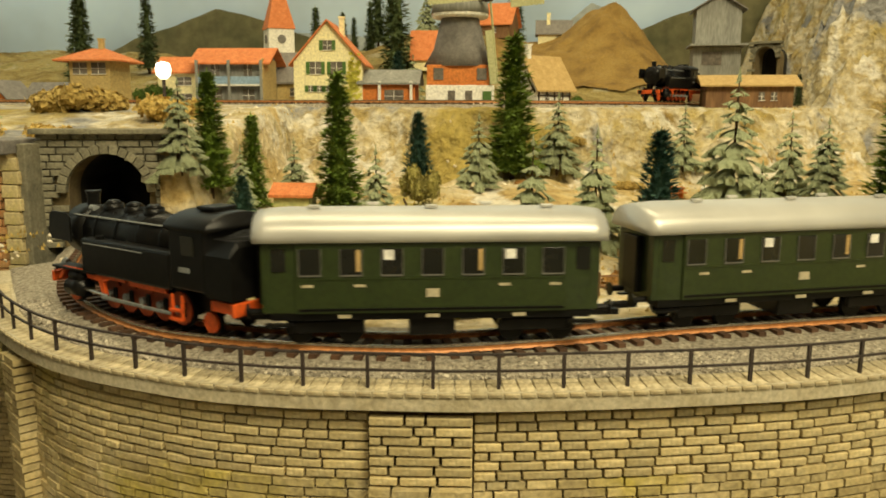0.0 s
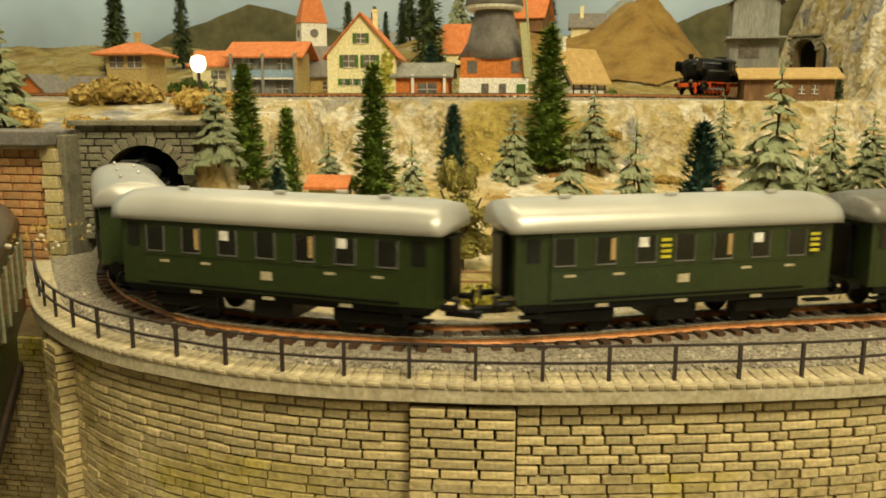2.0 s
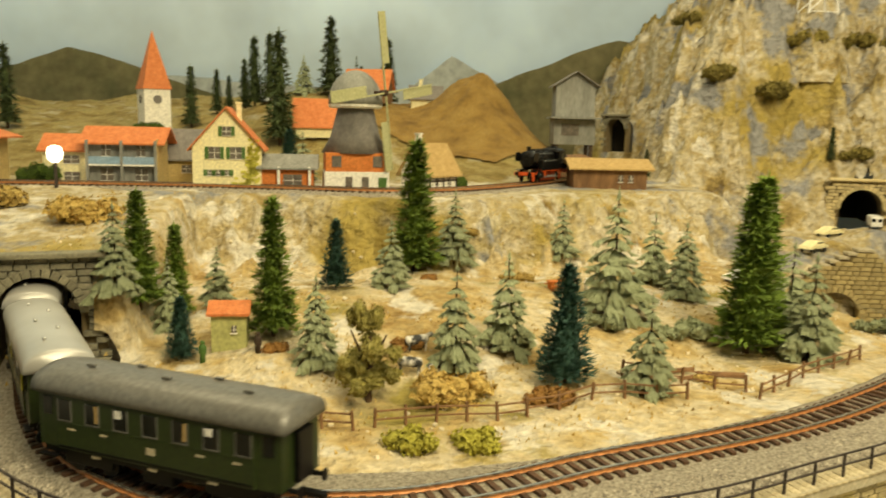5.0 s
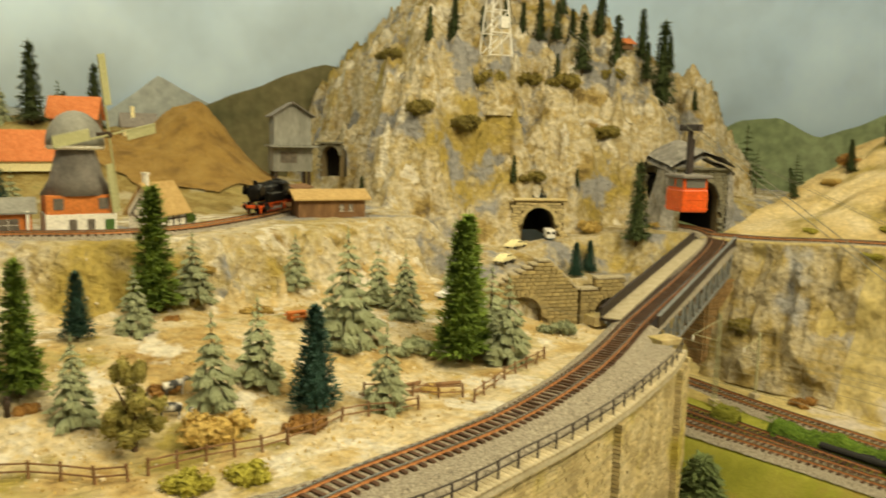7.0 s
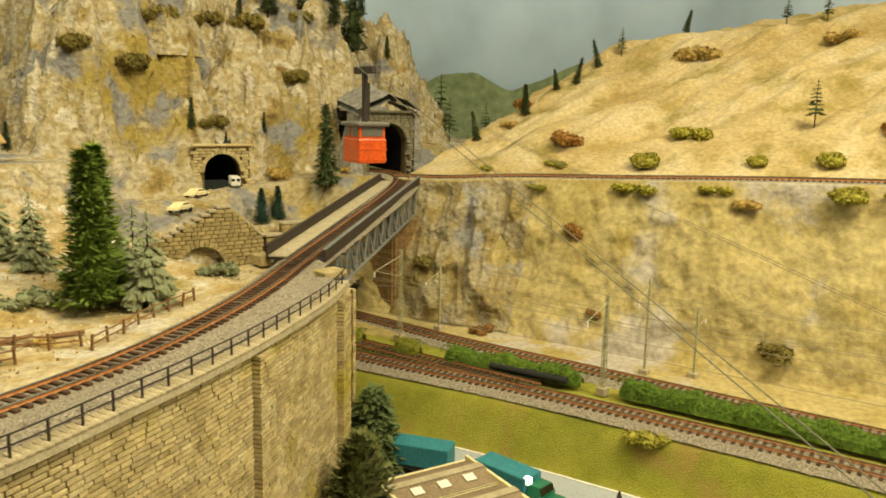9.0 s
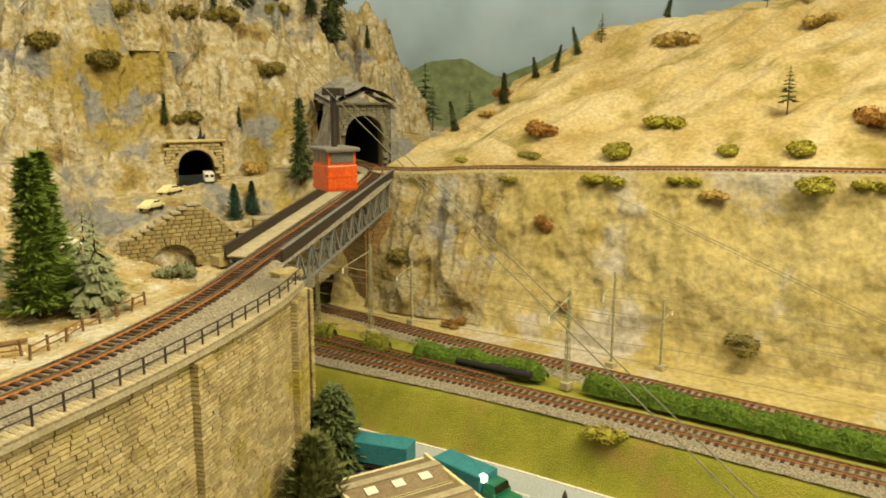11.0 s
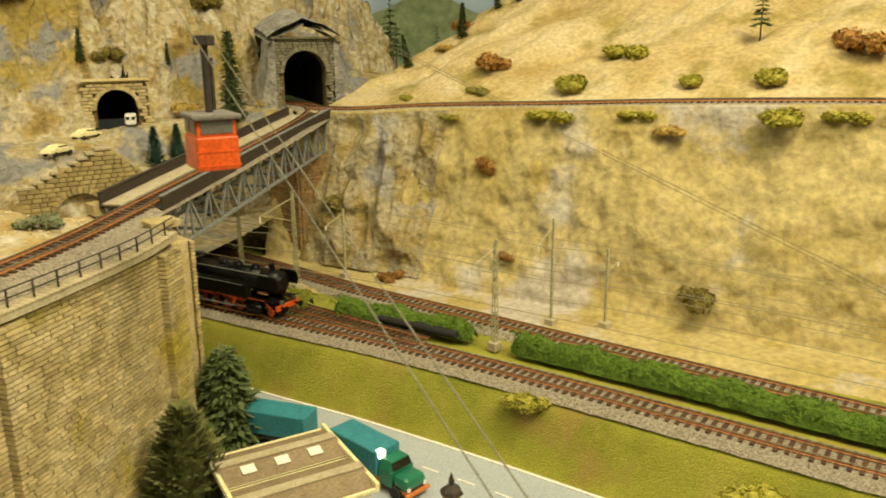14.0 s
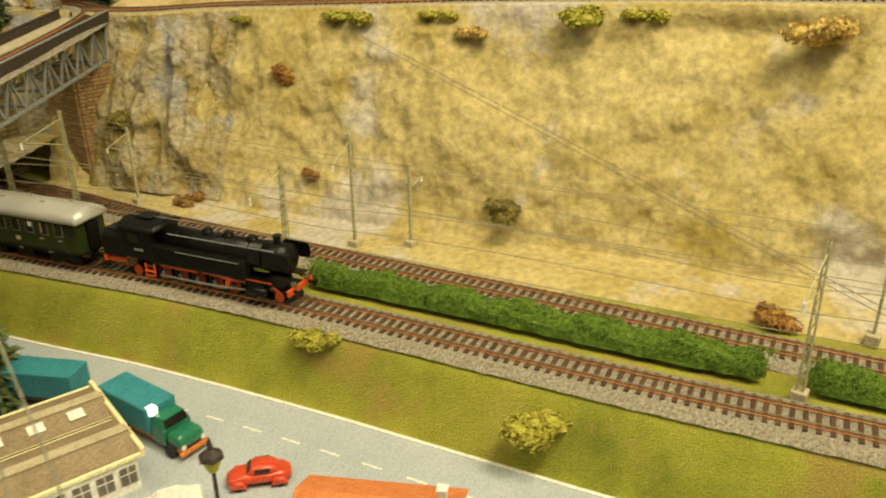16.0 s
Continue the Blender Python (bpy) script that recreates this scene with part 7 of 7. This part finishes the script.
def hedge(label, s0, s1, off, w, h, material):
    q = offset_line(off, off, s0, s1, 0.234)
    q = q[:: max(1, len(q) // 60)]
    n = sides(q)
    rr = random.Random(int(s0 * 999))
    rings = []
    for i, (p, k) in enumerate(zip(q, n)):
        e = min(1.0, 0.55 + 0.45 * min(i, len(q) - 1 - i))
        rings.append([(p[0] + k[0] * w * math.cos(a) * e * rr.uniform(0.9, 1.1), p[1] + k[1] * w * math.cos(a) * e * rr.uniform(0.9, 1.1), p[2] + h * (1 + 0.14 * math.sin(i * 0.9) + 0.08 * math.sin(i * 2.3)) * max(0, math.sin(a)) ** 0.75 * e * rr.uniform(0.9, 1.08)) for a in np.linspace(0, math.pi, 9)])
    mb = MB().loft(rings, close=False)
    t = tagged(part("hedge", mb, material), label, "hedge")
    lf = MB()
    for _ in range(int(len(q) * 70)):
        i = rr.randrange(len(q))
        p, k = q[i], n[i]
        a, u = rr.uniform(0.05, math.pi - 0.05), rr.uniform(-0.006, 0.006)
        c = Vector((p[0] + k[0] * w * math.cos(a) - k[1] * u, p[1] + k[1] * w * math.cos(a) + k[0] * u, p[2] + h * (1 + 0.14 * math.sin(i * 0.9) + 0.08 * math.sin(i * 2.3)) * math.sin(a) ** 0.75))
        r = Euler((rr.uniform(-1, 1), rr.uniform(-1, 1), rr.uniform(0, 6))).to_quaternion()
        s = rr.uniform(0.0010, 0.0020)
        lf.add([tuple(c + r @ Vector(v)) for v in ((-s, -s * 0.5, 0), (s, 0, 0.4 * s), (-s * 0.3, s * 0.8, 0.3 * s))], [(0, 1, 2)])
    part("leaves", lf, material, t)
    return t


def bs(y):
    return float(np.argmin(np.abs(BP[:, 1] - y))) / (len(BP) - 1)


M_HEDGE_Y = mat("yellowish_hedge_foam", [(0.14, 0.15, 0.01), (0.28, 0.29, 0.03), (0.38, 0.38, 0.06)], 260, 0.95, 0, 1.0, 900, 0.003)
hedge("olive-green clipped hedge between the tracks", bs(0.87), bs(0.80), 0.060, 0.012, 0.018, M_HEDGE_Y)
hedge("yellow-green hedge bush between the tracks", bs(0.745), bs(0.705), 0.052, 0.012, 0.018, M_HEDGE_Y)
hedge("short green hedge between the tracks", bs(0.67), bs(0.485), 0.055, 0.013, 0.019, M_HEDGE)
hedge("long green clipped hedge between the tracks", bs(0.435), bs(0.015), 0.052, 0.013, 0.020, M_HEDGE)
hedge("green clipped hedge beyond the mast", bs(-0.02), bs(-0.30), 0.050, 0.013, 0.020, M_HEDGE)
tagged(part("pipe", MB().cyl((0.842, 0.609, 0.2415), (0.866, 0.505, 0.2415), 0.0042, n=12).cyl((0.849, 0.611, 0.2415), (0.873, 0.507, 0.2415), 0.0042, n=12), M_RUBBER), "two black pipes lying between the tracks", "pipe")


def mast(x, y, h, turn, lattice=True, arm=0.05):
    t = thing("catenary_mast", "pale olive lattice catenary mast" if lattice else "pale olive plain catenary mast", "catenary mast", pose(x, y, 0.232, 0, 0, turn), "catenary masts")
    M = M_MAST
    part("footing", MB().box(0, 0, 0.003, 0.012, 0.012, 0.010, None, 0.001), M_CONCRETE, t)
    if lattice:
        for sx in (-1, 1):
            for sy in (-1, 1):
                part("leg", MB().cyl((sx * 0.0026, sy * 0.0026, 0.005), (sx * 0.0012, sy * 0.0012, h), 0.0006, n=5), M, t)
        n = 12
        mb = MB()
        for i in range(n):
            z0, z1 = 0.006 + (h - 0.006) * i / n, 0.006 + (h - 0.006) * (i + 1) / n
            w0, w1 = 0.0026 - 0.0014 * i / n, 0.0026 - 0.0014 * (i + 1) / n
            s = 1 if i % 2 else -1
            for d in (-1, 1):
                mb.cyl((-s * w0, d * w0, z0), (s * w1, d * w1, z1), 0.0004, n=4)
                mb.cyl((d * w0, -s * w0, z0), (d * w1, s * w1, z1), 0.0004, n=4)
        part("lacing", mb, M, t)
    else:
        part("leg", MB().box(0, 0, h / 2, 0.0030, 0.0024, h), M, t)
    part("arm", MB().cyl((0, 0, h * 0.93), (arm, 0, h * 0.80), 0.0007, n=5).cyl((0, 0, h * 0.70), (arm * 0.9, 0, h * 0.80), 0.0006, n=5), M, t)
    part("insulator", MB().cyl((arm, 0, h * 0.80), (arm, 0, h * 0.74), 0.0013, n=7), M_WALL_WHITE, t)
    return t


M_MAST = mat("olive_mast_paint", [(0.36, 0.35, 0.20), (0.46, 0.44, 0.27)], 100, 0.7)
for row in ((0.885, 0.466, 0.122, 180, True, 0.04), (0.853, 0.795, 0.135, 180, True, 0.05), (0.958, -0.005, 0.128, 180, True, 0.05), (0.985, 0.468, 0.128, 185, False, 0.03), (1.02, 0.447 - 0.03, 0.095, 178, False, -0.02), (1.083, -0.034, 0.12, 180, False, 0.04), (0.93, 0.79, 0.10, 180, False, 0.03), (0.82, 0.88, 0.12, 180, True, 0.05)):
    mast(*row)
M_WIRE = mat("dull_wire", [(0.20, 0.17, 0.09), (0.28, 0.25, 0.15)], 60, 0.5)
WR = thing("overhead_wires", "thin overhead wires above the valley tracks", "overhead wire")
for base in (TRACK_B, TRACK_C):
    wp, wl = spline(base, 0.05)
    for h, s in ((0.062, 0.0), (0.078, 0.006), (0.096, 0.010), (0.108, 0.0)):
        q = wp.copy()
        q[:, 2] += h + s * np.abs(np.sin(np.arange(len(q)) * 0.4))
        part("wire", sweep(MB(), q, [(-0.00035, 0), (0.00035, 0), (0, 0.0006)]), M_WIRE, WR)

# the factory shed
fs_ = thing("factory_shed", "low workshop with brown double roof and cream trim", "building", pose(0.613, 0.455, 0.168, 0, 0, -14))
part("wall", MB().box(0, 0, 0.015, 0.100, 0.118, 0.030, None, 0.0006), M_WALL_WHITE, fs_)
M_ROOFB = mat("brown_roof_felt", [(0.20, 0.15, 0.09), (0.30, 0.23, 0.14)], 60, 0.8, 0, 0.3)
for y in (-0.030, 0.030):
    part("roof", roof_mesh(0.108, 0.058, 0.008, 0.001, 0.0015), M_ROOFB, fs_, "brown felt roof", m=pose(0, y, 0.0302))
    part("ridge_strip", MB().box(0, y, 0.0396, 0.108, 0.010, 0.0012), M_CONCRETE, fs_)
    part("gutter", MB().box(0, y + 0.0295, 0.0312, 0.112, 0.0030, 0.0026).box(0, y - 0.0295, 0.0312, 0.112, 0.0030, 0.0026), M_WALL_CREAM, fs_, "cream gutter trim")
    for x in (-0.030, 0.0, 0.030) if y > 0 else ():
        part("skylight", MB().box(0, 0, 0, 0.012, 0.010, 0.0010), M_WALL_WHITE, fs_, m=pose(x, y - 0.014, 0.0372, 15))
for x in (-0.055, 0.055):
    part("gable_trim", MB().box(x, 0, 0.0345, 0.0035, 0.122, 0.0055, None, 0.0006), M_WALL_CREAM, fs_, "cream gable trim")
for i in range(6):
    part("window", MB().box(-0.042 + 0.0168 * i, -0.0594, 0.017, 0.012, 0.001, 0.015), M_WINDOW, fs_)
    part("window_frame", MB().box(-0.042 + 0.0168 * i, -0.0600, 0.017, 0.0006, 0.0006, 0.015).box(-0.042 + 0.0168 * i, -0.0600, 0.019, 0.012, 0.0006, 0.0006), M_WALL_WHITE, fs_)


def truck():
    t = thing("truck", "green lorry with teal tarpaulin and a lit headlamp", "truck", pose(0.694, 0.440, 0.1697, 0, 0, -88))
    part("load_cover", MB().box(-0.014, 0, 0.0245, 0.066, 0.029, 0.024, None, 0.0012), M_TEAL, t, "teal tarpaulin cover")
    part("chassis", MB().box(0.004, 0, 0.0085, 0.100, 0.022, 0.004), M_WALL_ORANGE, t)
    part("cab", MB().loft([[(x, y * k, z) for y, z in ((-0.013, 0.008), (-0.013, 0.022), (-0.010, top), (0.010, top), (0.013, 0.022), (0.013, 0.008))] for x, k, top in ((0.021, 1, 0.031), (0.034, 1, 0.031), (0.0375, 1, 0.023))]), M_TRUCKG, t, "green cab")
    part("bonnet", MB().box(0.046, 0, 0.0150, 0.020, 0.025, 0.0135, None, 0.0050), M_TRUCKG, t, "rounded green bonnet")
    part("windscreen", MB().box(0, 0, 0, 0.0006, 0.021, 0.0070), M_GLASS, t, m=pose(0.0362, 0, 0.0270, 0, -23, 0))
    part("bumper", MB().box(0.056, 0, 0.0075, 0.0030, 0.028, 0.0035, None, 0.0006), M_WALL_ORANGE, t, "orange bumper")
    part("grille", MB().box(0.0553, 0, 0.0140, 0.0008, 0.016, 0.007), M_IRON, t)
    for y in (-0.0095, 0.0095):
        part("headlight", MB().cyl((0.0550, y, 0.0125), (0.0560, y, 0.0125), 0.0022, n=10), M_WHITE, t)
    for x in (-0.032, -0.018, 0.042):
        for y in (-0.0125, 0.0125):
            part("wheel", MB().cyl((x, y - 0.002, 0.0058), (x, y + 0.002, 0.0058), 0.0058, n=16), M_RUBBER, t)
    part("roof_lamp", MB().box(0.0185, -0.0085, 0.0335, 0.007, 0.007, 0.007, None, 0.001), M_LAMP, t, "bright lit lamp")
    return t


truck()
tr = thing("trailer", "box trailer with teal tarpaulin", "trailer", pose(0.668, 0.556, 0.1697, 0, 0, -63))
part("load_cover", MB().box(0, 0, 0.0245, 0.070, 0.029, 0.024, None, 0.0012), M_TEAL, tr)
part("chassis", MB().box(0.004, 0, 0.0085, 0.084, 0.022, 0.004), M_IRON, tr)
for x in (-0.024, 0.024):
    for y in (-0.0125, 0.0125):
        part("wheel", MB().cyl((x, y - 0.002, 0.0058), (x, y + 0.002, 0.0058), 0.0058, n=16), M_RUBBER, tr)
rc = thing("car", "small red rounded beetle-shaped car on the road", "car", pose(0.705, 0.318, 0.1697, 0, 0, 138) @ Matrix.Diagonal((1.05, 1.05, 1.05, 1)))


def oval(x, w, z0, z1, n=16, p=0.75):
    return [(x, w * math.copysign(abs(math.cos(a)) ** p, math.cos(a)), z0 + (z1 - z0) * (0.5 + 0.5 * math.copysign(abs(math.sin(a)) ** p, math.sin(a)))) for a in np.linspace(0, 2 * math.pi, n + 1)[:-1]]


part("body", MB().loft([oval(*q) for q in ((-0.0235, 0.003, 0.004, 0.007), (-0.0225, 0.0075, 0.003, 0.0095), (-0.016, 0.0095, 0.0025, 0.0125), (-0.006, 0.0098, 0.0025, 0.0120), (0.010, 0.0098, 0.0025, 0.0118), (0.019, 0.0090, 0.003, 0.0095), (0.0230, 0.0060, 0.004, 0.0075))]), M_CARRED, rc, "", True)
part("cabin_shell", MB().loft([oval(*q) for q in ((-0.0165, 0.0050, 0.008, 0.0125), (-0.011, 0.0078, 0.008, 0.0165), (-0.003, 0.0084, 0.008, 0.0180), (0.004, 0.0080, 0.008, 0.0170), (0.0090, 0.0060, 0.008, 0.0120))]), M_CARRED, rc, "domed red roof", True)
for s_ in (-1, 1):
    part("window", MB().box(-0.0030, s_ * 0.0080, 0.0138, 0.011, 0.0010, 0.0035, None, 0.0004), M_GLASS, rc)
    for x in (-0.0145, 0.0145):
        part("fender", MB().loft([oval(x + d, 0.0030, 0.002, h) for d, h in ((-0.006, 0.004), (-0.003, 0.0085), (0.003, 0.0085), (0.006, 0.004))]), M_CARRED, rc, "", True, pose(0, s_ * 0.0088, 0))
        part("wheel", MB().cyl((x, s_ * 0.0080, 0.0036), (x, s_ * 0.0108, 0.0036), 0.0036, n=14), M_RUBBER, rc)
part("windscreen", MB().box(0, 0, 0, 0.0008, 0.0110, 0.0045), M_GLASS, rc, m=pose(0.0066, 0, 0.0142, 0, -38, 0))
car("white car behind the workshop", M_WHITE, 0.645, 0.345, 0.1697, -30)
lt = thing("street_lamp", "dark ornate street lantern beside the road", "street lamp", pose(0.652, 0.297, 0.168) @ Matrix.Diagonal((1.35, 1.35, 1.0, 1)))
part("post", MB().cyl((0, 0, 0), (0, 0, 0.058), 0.0016, 0.0010, 8), M_IRON, lt)
part("lantern", MB().loft([ring(0.0025, 0.0025, 0.056, 6), ring(0.0058, 0.0058, 0.067, 6)]), M_TURF_OLIVE, lt, "glass lantern")
part("lantern_cap", MB().loft([ring(0.0068, 0.0068, 0.067, 6), ring(0.0055, 0.0055, 0.070, 6), ring(0.0018, 0.0018, 0.074, 6), ring(0.0016, 0.0016, 0.078, 6), ring(0.0004, 0.0004, 0.083, 6)]), M_IRON, lt)
bo = house("low kiosk with bright orange tiled roof", 0.715, 0.205, -62, 0.110, 0.055, 0.022, 0.012, M_WALL_WHITE, M_TILE_ORANGE, z=0.170, over=0.004, name="kiosk", category="kiosk", chimney=(0.045, 0.0, 0.036))

mast(-0.292, 0.565, 0.115, 0, True, 0.03).matrix_basis = pose(-0.292, 0.565, 0.335)

# ---------------------------------------------------------------- loose ballast, last
grain = random.Random(33)
gr = MB()
for i in range(5200):
    s = grain.uniform(0.10, EL - 0.05)
    q, a = along(EP, EL, s)
    nx, ny = -math.sin(radians(a)), math.cos(radians(a))
    o = 0.009 + 0.024 * grain.random() ** 0.8
    d = grain.uniform(0.0009, 0.0019)
    gr.box(0, 0, 0, d, d * grain.uniform(0.6, 1), d * 0.8, pose(q.x + nx * o, q.y + ny * o, q.z + 0.0004 + 0.06 * (o - 0.009), grain.uniform(0, 60), grain.uniform(0, 60), grain.uniform(0, 90)))
tagged(part("ballast_stones", gr, mat("ballast_stone", [(0.21, 0.18, 0.14), (0.48, 0.43, 0.34)], 200, 0.9, vary=0.45, island=True)), "loose grey ballast stones along the track", "ballast", kind="stuff")


motions()
